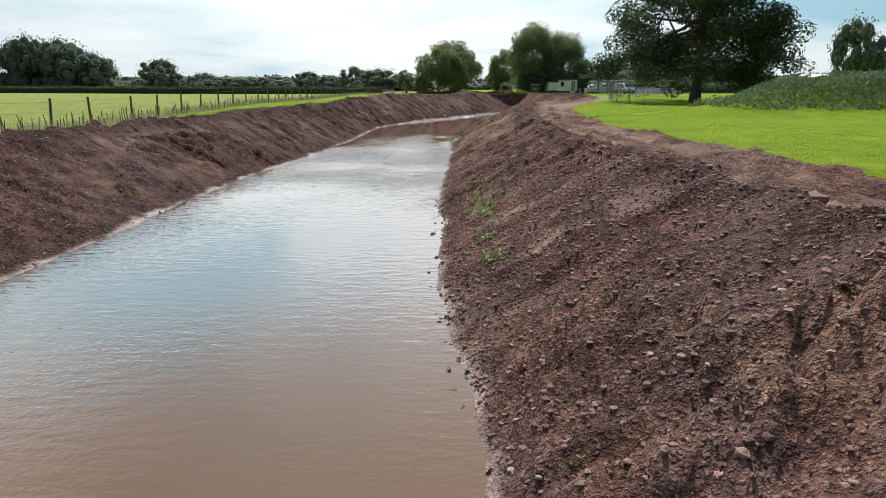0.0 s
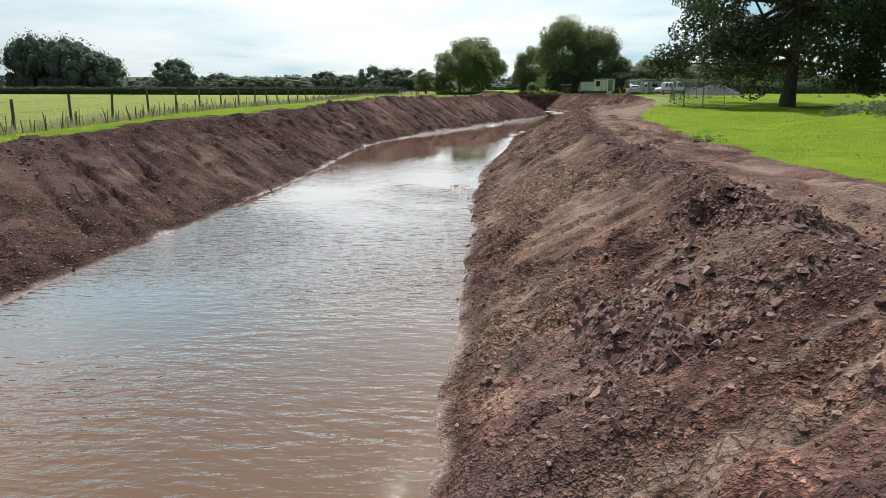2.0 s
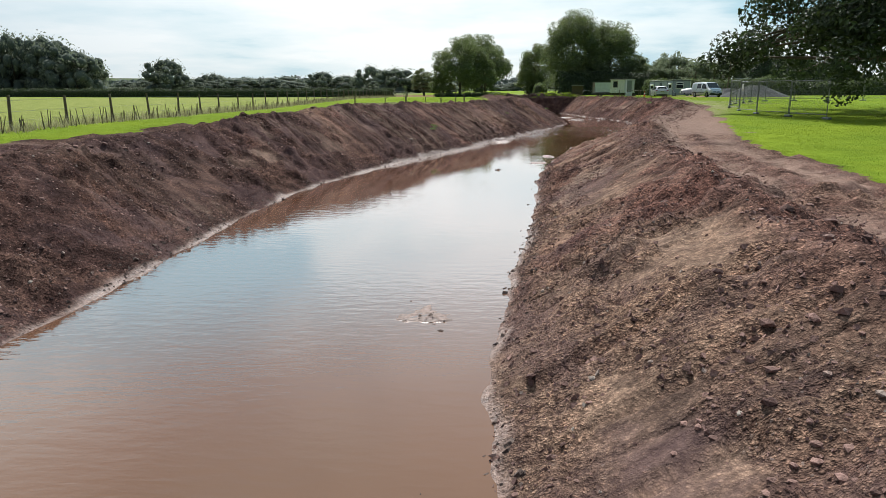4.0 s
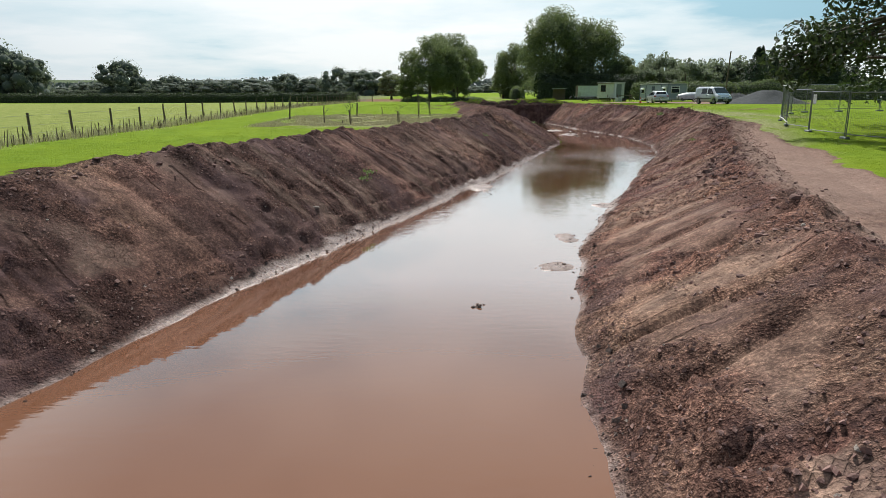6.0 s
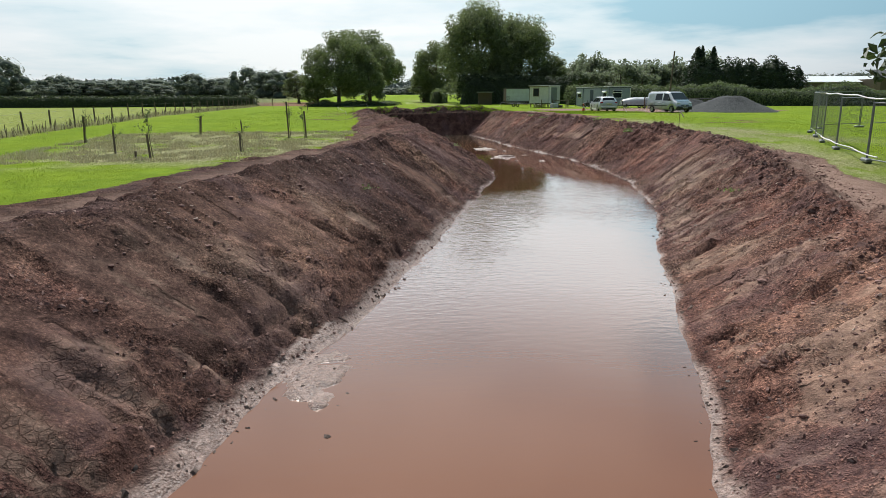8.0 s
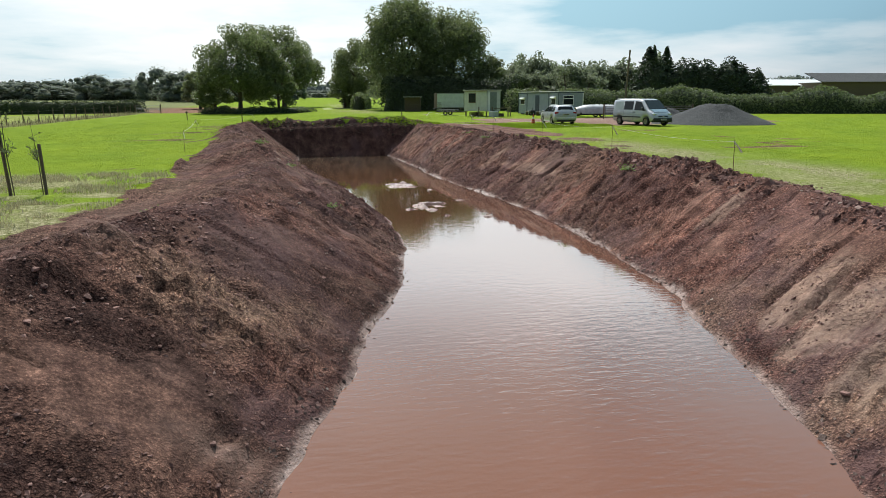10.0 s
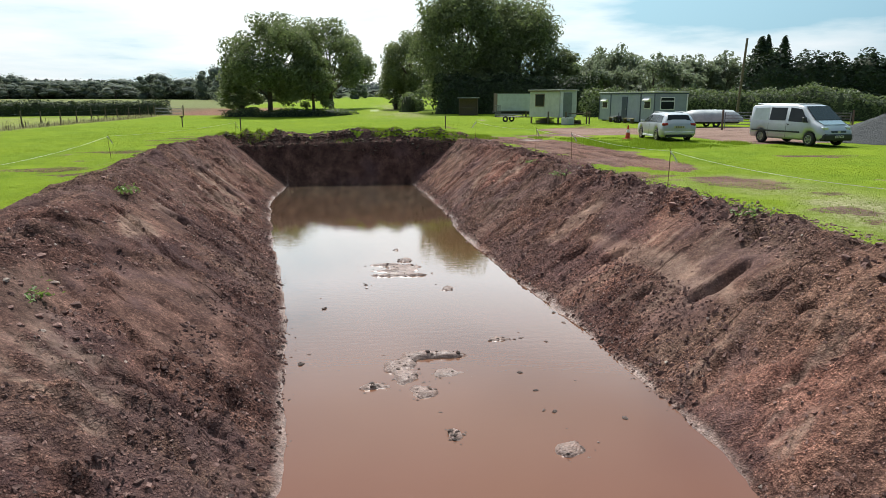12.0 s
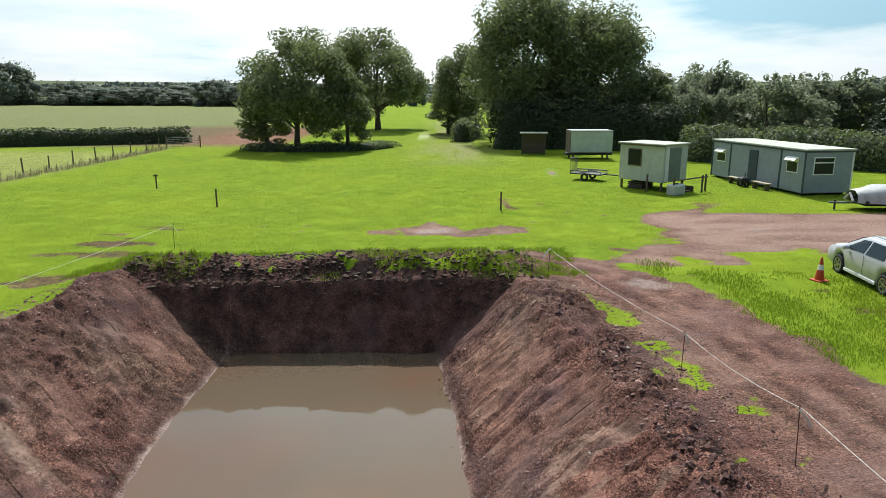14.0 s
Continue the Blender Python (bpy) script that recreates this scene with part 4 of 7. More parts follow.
# ---- trees and hedges ----
def tube(points, radii, sides=7):
    """A tapered tube along points."""
    pts = [Vector(p) for p in points]
    vs, fs = [], []
    for i, p in enumerate(pts):
        ax = (pts[min(i + 1, len(pts) - 1)] - pts[max(i - 1, 0)]).normalized()
        a = ax.orthogonal().normalized()
        b = ax.cross(a)
        for k in range(sides):
            an = 2 * math.pi * k / sides
            vs.append(p + radii[i] * (math.cos(an) * a + math.sin(an) * b))
    for i in range(len(pts) - 1):
        for k in range(sides):
            fs.append((i * sides + k, i * sides + (k + 1) % sides, (i + 1) * sides + (k + 1) % sides, (i + 1) * sides + k))
    return np.array([tuple(v) for v in vs]), np.array(fs)


def join_arrays(parts):
    vs, fs, o = [], [], 0
    for v, f in parts:
        vs.append(v); fs.append(f + o); o += len(v)
    return np.concatenate(vs), np.concatenate(fs)


def leaf_quads(points, outward, size, r, jitter=0.5):
    """Small bent leaf sprays at the points, turned at random about their outward way."""
    n = len(points)
    nrm = outward + r.normal(0, jitter, (n, 3))
    nrm /= np.linalg.norm(nrm, axis=1, keepdims=True) + 1e-9
    ref = r.normal(0, 1, (n, 3))
    a = np.cross(nrm, ref); a /= np.linalg.norm(a, axis=1, keepdims=True) + 1e-9
    b = np.cross(nrm, a)
    s = (size * r.uniform(0.55, 1.35, n))[:, None]
    lift = nrm * s * 0.25
    v = np.stack([points - a * s, points - b * s * 0.55 + lift, points + a * s, points + b * s * 0.55 + lift], 1).reshape(-1, 3)
    return v, np.arange(4 * n).reshape(n, 4)


def make_tree(name, label, h, radius, mat, seed, leaves=9000, leaf=0.32, base=0.22, lobes=46, trunk_r=0.3, squash=1.0, top_narrow=0.0, limbs=9, skirt=0.5, full=1.0, jitter=0.5, core=False, boughs=0, reach=()):
    """A tapered trunk with limbs, and a crown of many leaf sprays gathered in lobes."""
    r = np.random.default_rng(seed)
    root = tagged(new(name), label, "tree")
    zc, rz = h * (1 + base) / 2, h * (1 - base) / 2
    c = r.normal(0, 1, (lobes, 3)); c /= np.linalg.norm(c, axis=1, keepdims=True)
    c *= r.uniform(0.45, 0.86, (lobes, 1)) ** 0.8
    c[:, 2] = np.clip(c[:, 2], -0.9, 0.9)
    low = c[:, 2] < 0.1
    hr = np.hypot(c[:, 0], c[:, 1]) + 1e-6
    wide = np.where(low, (1 - skirt) + skirt * np.sqrt(r.uniform(0.18, 0.80, lobes)) / hr, 1.0)
    c[:, 0] *= wide
    c[:, 1] *= wide
    nar = 1 - top_narrow * np.clip(c[:, 2], 0, 1)
    lob = np.stack([c[:, 0] * radius * nar, c[:, 1] * radius * nar * squash, zc + c[:, 2] * rz], 1)
    lr = full * radius * r.uniform(0.20, 0.36, lobes) * min(1.0, (90 / lobes) ** 0.35) * (1 - 0.4 * top_narrow * np.clip(c[:, 2], 0, 1))
    if boughs:
        # long low boughs that carry their leaves far out
        an = np.linspace(0, 2 * math.pi, boughs, endpoint=False) + r.normal(0, 0.12, boughs)
        out = radius * r.uniform(0.82, 1.12, boughs)
        lob = np.concatenate([lob, np.stack([np.cos(an) * out, np.sin(an) * out, h * r.uniform(0.12, 0.40, boughs)], 1)])
        lr = np.concatenate([lr, radius * r.uniform(0.13, 0.22, boughs)])
        lob = np.concatenate([lob, np.array(reach, float).reshape(-1, 3)])
        lr = np.concatenate([lr, radius * r.uniform(0.09, 0.13, len(reach))])
        boughs += len(reach)
        lobes += boughs
    per = np.maximum((leaves * lr ** 2 / (lr ** 2).sum()).astype(int), 8)
    pts, outs = [], []
    for k in range(lobes):
        d = r.normal(0, 1, (per[k], 3)); d /= np.linalg.norm(d, axis=1, keepdims=True)
        rad = lr[k] * (1 - 0.55 * r.random((per[k], 1)) ** 2.2) * (0.82 + 0.36 * vnoise(d[:, 0] * 2.6 + 11 * k, d[:, 2] * 2.6)[:, None])
        pts.append(lob[k] + d * rad * np.array([1, 1, 0.8])); outs.append(d + np.array([0, 0, 0.3]))
    v, f = leaf_quads(np.concatenate(pts), np.concatenate(outs), leaf, r, jitter)
    mesh_np("crown", v, f, mat, parent=root)
    # added balls that stand for the shade behind the leaves
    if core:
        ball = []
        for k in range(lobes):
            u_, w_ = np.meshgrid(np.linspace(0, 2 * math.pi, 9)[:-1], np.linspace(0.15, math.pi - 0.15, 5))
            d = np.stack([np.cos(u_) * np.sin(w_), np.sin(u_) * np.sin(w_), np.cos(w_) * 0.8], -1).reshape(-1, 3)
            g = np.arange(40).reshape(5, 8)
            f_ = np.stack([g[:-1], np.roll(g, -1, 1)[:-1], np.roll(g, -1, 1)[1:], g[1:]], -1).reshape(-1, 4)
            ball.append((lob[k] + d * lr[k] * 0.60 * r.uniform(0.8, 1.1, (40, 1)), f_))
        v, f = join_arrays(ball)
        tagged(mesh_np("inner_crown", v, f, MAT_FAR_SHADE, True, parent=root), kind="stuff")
    parts = [tube([(0, 0, -0.4), (0.05 * h * 0.1, 0, h * 0.12), (r.uniform(-.2, .2), r.uniform(-.2, .2), h * 0.35), (r.uniform(-.5, .5), r.uniform(-.5, .5), h * 0.72)],
                  [trunk_r * 1.5, trunk_r, trunk_r * 0.8, trunk_r * 0.2], 9)]
    for k in range(limbs):
        tgt = lob[lobes - 1 - k] if k < boughs else lob[r.integers(lobes)]
        z0 = h * r.uniform(0.16, 0.45)
        m1 = np.array([tgt[0] * 0.45, tgt[1] * 0.45, z0 + (tgt[2] - z0) * 0.4])
        parts.append(tube([(0, 0, z0), tuple(m1), tuple(tgt)], [trunk_r * 0.42, trunk_r * 0.26, trunk_r * 0.07], 6))
    v, f = join_arrays(parts)
    mesh_np("trunk", v, f, MAT_BARK, True, parent=root)
    return root


def stand(root, x, y, turn=0.0, size=1.0, dz=0.0):
    root.matrix_basis = pose(x, y, h1(x, y) + dz, 0, 0, turn) @ Matrix.Diagonal((size, size, size, 1))
    return root


def again(root, x, y, turn=0.0, sx=1.0, sz=None, dz=0.0, label=""):
    ob = copy_thing(root, pose(x, y, h1(x, y) + dz, 0, 0, turn))
    ob.scale = (sx, sx, sz or sx)
    if label:
        ob["label"] = label
    return ob


oak = stand(make_tree("oak_tree", "large dark spreading oak with open lower limbs", 18.5, 9.2, MAT_LEAF_OAK, 11, 66000, 0.155, 0.0, 100, 0.47, top_narrow=0.42, limbs=44, skirt=0.85, full=0.74, boughs=22, reach=((-9.7, 4.6, 3.4), (-8.9, 4.2, 2.9), (-9.1, 4.0, 4.3), (-8.2, 3.6, 3.6))), 26.4, 71.3)
ash = stand(make_tree("ash_tree", "tall round-crowned field ash in full leaf", 13.2, 6.0, MAT_LEAF_ASH, 12, 22000, 0.19, 0.10, 64, 0.30, full=0.92, limbs=16), -1.3, 182.0)
ash_low = stand(make_tree("young_ash_tree", "slender lower ash growing beside a taller one", 9.5, 2.8, MAT_LEAF_ASH, 13, 6500, 0.18, 0.0, 44, 0.2, top_narrow=0.4), 4.3, 181.5)
tall = stand(make_tree("lime_tree", "very tall dense dark green lime beside the huts", 19.0, 6.8, MAT_LEAF_ASH, 14, 32000, 0.22, 0.0, 120, 0.42, top_narrow=0.15, full=1.25), 24.5, 187.5)
again(tall, 33.0, 189.0, 70, 1.0, 0.88, label="broad dense dark green lime beside the huts")
again(ash, 4.5, 222.0, 130, 1.38, 1.28, label="tall round field ash further down the grass lane")
again(ash, 18.8, 206.0, 210, 0.82, 0.97, label="narrower ash at the edge of the grass lane")
again(ash_low, 16.0, 208.0, 40, 1.2, 0.9)
again(ash_low, -5.0, 184.0, 140, 1.15, 0.62, label="low ash scrub at the foot of the tall ash")
again(ash_low, 38.5, 186.0, 200, 1.4, 0.95, label="low ash scrub beside the dense limes")
again(ash_low, 28.5, 184.0, 20, 1.6, 0.7, label="dark scrub filling the foot of the limes")
again(ash_low, -11.5, 216.0, 80, 1.3, 0.8, label="rounded dark thorn bush beyond the gate")

far_tree = stand(make_tree("field_tree", "dark round field tree in the distance", 14.0, 8.5, MAT_LEAF_HAZED, 21, 2300, 0.40, -0.10, 40, 0.4, limbs=2, full=1.30, jitter=0.5, skirt=1.0, core=True), -165, 398, 0.0, 1.4)
rf = np.random.default_rng(5)
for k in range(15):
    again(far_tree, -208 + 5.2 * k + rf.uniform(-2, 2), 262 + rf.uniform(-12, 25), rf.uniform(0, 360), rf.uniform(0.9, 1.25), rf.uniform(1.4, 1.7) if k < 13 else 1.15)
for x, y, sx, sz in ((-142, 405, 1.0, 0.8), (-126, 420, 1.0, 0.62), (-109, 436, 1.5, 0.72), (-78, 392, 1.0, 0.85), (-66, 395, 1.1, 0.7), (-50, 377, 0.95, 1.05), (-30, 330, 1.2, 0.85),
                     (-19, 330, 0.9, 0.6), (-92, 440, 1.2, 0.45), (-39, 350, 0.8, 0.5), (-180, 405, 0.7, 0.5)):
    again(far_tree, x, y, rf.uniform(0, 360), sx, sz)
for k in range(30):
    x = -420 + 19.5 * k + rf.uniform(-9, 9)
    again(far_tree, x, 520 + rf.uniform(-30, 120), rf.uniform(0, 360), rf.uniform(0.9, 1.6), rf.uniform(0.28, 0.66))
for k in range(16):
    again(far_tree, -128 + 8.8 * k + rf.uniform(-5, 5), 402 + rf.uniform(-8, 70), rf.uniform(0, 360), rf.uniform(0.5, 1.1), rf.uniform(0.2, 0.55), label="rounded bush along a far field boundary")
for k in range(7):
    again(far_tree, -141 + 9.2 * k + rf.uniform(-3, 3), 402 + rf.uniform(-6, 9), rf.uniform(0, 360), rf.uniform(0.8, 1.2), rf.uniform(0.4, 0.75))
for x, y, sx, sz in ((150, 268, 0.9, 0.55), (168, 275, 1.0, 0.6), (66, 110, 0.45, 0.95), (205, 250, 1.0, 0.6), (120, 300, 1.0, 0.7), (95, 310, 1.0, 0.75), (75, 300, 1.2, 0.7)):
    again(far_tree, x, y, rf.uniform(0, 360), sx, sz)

light_tree = stand(make_tree("willow_tree", "pale feathery young willow behind the site offices", 6.9, 2.8, MAT_LEAF_LIGHT, 22, 2300, 0.21, 0.0, 44, 0.12, top_narrow=0.6, limbs=5), 42.5, 184)
for k in range(9):
    again(light_tree, 44.5 + 3.3 * k + rf.uniform(-1.4, 1.4), 186 - 0.5 * k + rf.uniform(-4, 6), rf.uniform(0, 360), rf.uniform(0.95, 1.35), rf.uniform(0.85, 1.25))


for k in range(11):
    again(light_tree, 41.0 + 2.9 * k + rf.uniform(-1.2, 1.2), 194 - 0.7 * k + rf.uniform(-3, 5), rf.uniform(0, 360), rf.uniform(1.2, 1.6), rf.uniform(1.15, 1.5), label="taller grey-green willow in the row behind the offices")


def make_conifer(name, label, h, radius, seed):
    r = np.random.default_rng(seed)
    root = tagged(new(name), label, "tree")
    pts, outs = [], []
    for k in range(60):
        t = k / 60
        n = int(80 * (1 - 0.75 * t)) + 7
        an, rr = r.uniform(0, 6.28, n), radius * (1 - t) ** 0.8 * np.sqrt(r.random(n)) * (0.75 + 0.4 * vnoise(np.full(n, k * 0.35), np.arange(n) * 0.1))
        pts.append(np.stack([np.cos(an) * rr, np.sin(an) * rr, h * (0.06 + 0.92 * t) - 0.25 * rr + r.normal(0, 0.12, n)], 1))
        outs.append(np.stack([np.cos(an), np.sin(an), np.full(n, 0.4)], 1))
    v, f = leaf_quads(np.concatenate(pts), np.concatenate(outs), 0.17, r)
    mesh_np("crown", v, f, MAT_LEAF_CONIFER, parent=root)
    v, f = tube([(0, 0, -0.3), (0, 0, h * 0.5), (0, 0, h * 0.97)], [0.22, 0.14, 0.03])
    mesh_np("trunk", v, f, MAT_BARK, True, parent=root)
    return root


conifer = stand(make_conifer("conifer", "dark pointed conifer in a boundary screen", 10.0, 2.6, 31), 62.5, 175.5)
for k in range(1, 10):
    again(conifer, 58.5 + 2.0 * k + rf.uniform(-0.8, 0.8), 176.5 - 0.9 * k + rf.uniform(-1.5, 1.5), rf.uniform(0, 360), rf.uniform(1.2, 1.9), rf.uniform(0.9, 1.06) if 1 < k < 4 else rf.uniform(0.52, 0.80))


def make_hedge(name, label, ends, h, w, mat, seed, density=55, leaf=0.2, bumpy=0.35):
    """A hedge along a line of points, of leaf sprays over its top and flanks."""
    r = np.random.default_rng(seed)
    root = tagged(new(name), label, "hedge")
    P = np.array(ends, float)
    seg = np.linalg.norm(np.diff(P, axis=0), axis=1)
    n = int(seg.sum() * density)
    s = r.random(n) * seg.sum()
    cum = np.concatenate([[0], np.cumsum(seg)])
    x, y = np.interp(s, cum, P[:, 0]), np.interp(s, cum, P[:, 1])
    dx, dy = np.gradient(np.interp(s, cum, P[:, 0])), 0
    k = np.clip(np.searchsorted(cum, s) - 1, 0, len(seg) - 1)
    t = np.diff(P, axis=0)[k] / seg[k][:, None]
    an = r.uniform(0, math.pi, n)
    hh = h * (1 - bumpy / 2 + bumpy * fbm(s, s * 0 + seed, 0.35, 3) * 1.2)
    rad = 0.86 + 0.2 * r.random(n)
    off, up = np.cos(an) * w / 2 * rad, np.sin(an) ** 0.6 * hh * rad
    low = r.random(n) < 0.25
    up = np.where(low, r.random(n) * hh * 0.7, up)
    px, py = x - t[:, 1] * off, y + t[:, 0] * off
    pz = height(px, py, False) + up
    out = np.stack([-t[:, 1] * np.cos(an), t[:, 0] * np.cos(an), np.sin(an)], 1)
    v, f = leaf_quads(np.stack([px, py, pz], 1), out, leaf, r)
    mesh_np("foliage", v, f, mat, parent=root)
    # added dark core that stands for the shade between the leaves
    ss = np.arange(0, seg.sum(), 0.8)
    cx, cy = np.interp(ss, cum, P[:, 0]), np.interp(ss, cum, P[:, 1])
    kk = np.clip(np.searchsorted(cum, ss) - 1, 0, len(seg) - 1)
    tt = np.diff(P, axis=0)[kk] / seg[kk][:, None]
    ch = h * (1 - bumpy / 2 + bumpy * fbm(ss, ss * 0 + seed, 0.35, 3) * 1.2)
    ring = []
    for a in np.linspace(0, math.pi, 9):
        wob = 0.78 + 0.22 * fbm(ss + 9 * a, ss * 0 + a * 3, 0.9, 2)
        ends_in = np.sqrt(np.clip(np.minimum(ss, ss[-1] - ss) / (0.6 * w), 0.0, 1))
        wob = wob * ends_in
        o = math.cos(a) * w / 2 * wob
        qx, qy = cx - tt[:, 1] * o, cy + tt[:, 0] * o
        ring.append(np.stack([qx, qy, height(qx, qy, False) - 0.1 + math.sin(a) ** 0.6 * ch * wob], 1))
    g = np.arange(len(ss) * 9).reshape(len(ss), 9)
    mesh_np("inner_growth", np.stack(ring, 1).reshape(-1, 3), np.stack([g[:-1, :-1], g[:-1, 1:], g[1:, 1:], g[1:, :-1]], -1).reshape(-1, 4), MAT_HEDGE_SHADE, True, parent=root)
    stems = []
    for q in range(0, n, max(1, n // 60)):
        zz = float(height(x[q:q + 1], y[q:q + 1], False)[0])
        stems.append(tube([(x[q], y[q], zz - 0.2), (x[q] + r.normal(0, 0.2), y[q] + r.normal(0, 0.2), zz + hh[q] * 0.6)], [0.04, 0.015], 5))
    v, f = join_arrays(stems)
    tagged(mesh_np("branches", v, f, MAT_BARK, parent=root), kind="stuff")
    return root


make_hedge("field_hedge", "long clipped dark green hedge across the far field", [(-190, 196), (-90, 190), (-38, 187), (-17, 194)], 1.9, 2.2, MAT_LEAF_HEDGEROW, 41, 170, 0.17, 0.25)
make_hedge("bramble_hedge", "tall tangled bramble hedge behind the site offices", [(36, 168), (44, 163), (56, 152), (80, 140), (120, 128)], 2.5, 3.6, MAT_LEAF_HEDGE, 42, 360, 0.15, 0.7)


make_hedge("conifer_screen", "dense dark evergreen screen between taller conifers", [(59, 175), (68, 172), (76, 168)], 6.2, 4.5, MAT_LEAF_CONIFER, 47, 300, 0.24, 0.7)
make_hedge("thorn_hedge", "dark overgrown thorn hedge under the tall limes", [(20, 180), (27, 181), (35, 178), (40, 174)], 4.2, 3.5, MAT_LEAF_OAK, 43, 420, 0.2, 0.5)
make_hedge("ash_scrub", "ragged scrub and dead grass round the foot of the ashes", [(-7, 181.5), (-1, 180.5), (6, 181.5), (9, 186)], 0.8, 2.6, MAT_LEAF_HEDGE, 46, 160, 0.12, 0.9)
make_hedge("lane_hedge", "ragged scrub along the edge of the grass lane", [(17, 190), (19, 200), (17, 215)], 2.2, 2.5, MAT_LEAF_HEDGE, 44, 200, 0.18, 0.6)
make_hedge("boundary_hedge", "distant hedge along the far side of a crop field", [(-210, 395), (-100, 402), (-30, 380)], 2.4, 3.0, MAT_LEAF_HAZED, 45, 50, 0.4, 0.5)

# far woods along the horizon, their haze held in the leaf colour
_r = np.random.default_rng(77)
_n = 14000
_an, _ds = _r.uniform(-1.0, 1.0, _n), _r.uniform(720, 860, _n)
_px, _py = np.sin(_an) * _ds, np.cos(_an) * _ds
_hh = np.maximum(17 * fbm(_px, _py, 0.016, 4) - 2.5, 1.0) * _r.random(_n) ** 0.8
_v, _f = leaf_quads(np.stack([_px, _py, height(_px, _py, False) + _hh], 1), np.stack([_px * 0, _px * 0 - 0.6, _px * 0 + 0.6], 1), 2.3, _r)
tagged(mesh_np("far_woods", _v, _f, MAT_WOODS_HAZED), "hazy dark woods along the far horizon", "woods", kind="stuff")


# ---- materials of the things ----
MAT_GALV = plain("galvanised_steel", (0.24, 0.25, 0.26), 0.5, 0.6, 0.3, 14)
MAT_TIMBER = plain("weathered_timber", (0.17, 0.13, 0.095), 0.9, 0, 0.45, 22, 0.5)
MAT_PALE_TIMBER = plain("pale_timber", (0.42, 0.36, 0.27), 0.85, 0, 0.35, 18, 0.4)
MAT_OFFICE = plain("grey_blue_cladding", (0.27, 0.31, 0.37), 0.5, 0, 0.18, 2.2, 0.05)
MAT_TRIM = plain("dark_blue_trim", (0.03, 0.05, 0.09), 0.45, 0, 0.3, 5)
MAT_ROOF = plain("pale_roof_felt", (0.50, 0.52, 0.46), 0.9, 0, 0.3, 3, 0.4, (0.33, 0.35, 0.28))
MAT_HUT = plain("cream_hut_panel", (0.55, 0.57, 0.55), 0.55, 0, 0.16, 2.5, 0.08, (0.44, 0.46, 0.43))
MAT_WHITE = plain("white_paint", (0.78, 0.79, 0.78), 0.45, 0, 0.1, 4, 0.05)
MAT_PANEL = plain("pale_box_panel", (0.55, 0.60, 0.63), 0.4, 0, 0.22, 1.6, 0.05)
MAT_GREYDOOR = plain("grey_green_door", (0.20, 0.23, 0.21), 0.6, 0, 0.2, 4)
MAT_GLASS = plain("dark_window_glass", (0.02, 0.025, 0.03), 0.06, 0, 0.2, 3, 0.0)
MAT_GLASS.node_tree.nodes["Principled BSDF"].inputs["Specular IOR Level"].default_value = 0.22
MAT_SILVER = plain("silver_car_paint", (0.52, 0.54, 0.57), 0.28, 0.35, 0.08, 2, 0.0)
MAT_VAN = plain("grey_van_paint", (0.50, 0.52, 0.55), 0.3, 0.35, 0.1, 2, 0.0)
MAT_VAN_BONNET = plain("van_bonnet_paint", (0.30, 0.38, 0.43), 0.25, 0.5, 0.1, 2, 0.0)
MAT_RUBBER = plain("black_rubber", (0.02, 0.02, 0.02), 0.8, 0, 0.3, 12)
MAT_BLACK = plain("black_plastic", (0.022, 0.024, 0.028), 0.5, 0, 0.3, 8)
MAT_ALLOY = plain("alloy_rim", (0.55, 0.55, 0.55), 0.3, 0.9, 0.15, 9, 0.0)
MAT_REDLAMP = plain("red_lamp", (0.32, 0.015, 0.02), 0.2, 0, 0.2, 9, 0.0)
MAT_LAMP = plain("clear_headlamp", (0.62, 0.66, 0.70), 0.12, 0.3, 0.15, 9, 0.0)
MAT_PLATE = plain("plate_cream", (0.65, 0.6, 0.35), 0.4, 0, 0.1, 9, 0.0)
MAT_PLATE_W = plain("plate_white", (0.72, 0.72, 0.7), 0.4, 0, 0.1, 9, 0.0)
MAT_CONE = plain("orange_cone_plastic", (0.55, 0.06, 0.02), 0.55, 0, 0.25, 9)
MAT_TARP = plain("grey_tarpaulin", (0.50, 0.52, 0.52), 0.4, 0, 0.3, 2.5, 0.3)
MAT_TAPE = plain("white_plastic_tape", (0.80, 0.80, 0.76), 0.4, 0, 0.1, 9, 0.0)
MAT_RUST = plain("rusty_steel_pin", (0.16, 0.08, 0.05), 0.8, 0.4, 0.4, 22)
MAT_NETTING = plain("white_netting_rope", (0.75, 0.75, 0.72), 0.6, 0, 0.15, 9)


def make_gravel_material():
    m = Nodes("grey_gravel")
    co = m.coords()
    n, g = m.noise(co, 2.0, 5.0), m.noise(co, 34.0, 4.0, 0.8)
    m.set(Base_Color=m.mix(m.math("MULTIPLY", g, 0.6), m.ramp(n, [(0.3, (0.034, 0.037, 0.038)), (0.7, (0.055, 0.059, 0.060))]), (0.082, 0.085, 0.084)), Roughness=0.95, Normal=m.bump(g, 0.9, 0.08))
    return m.mat


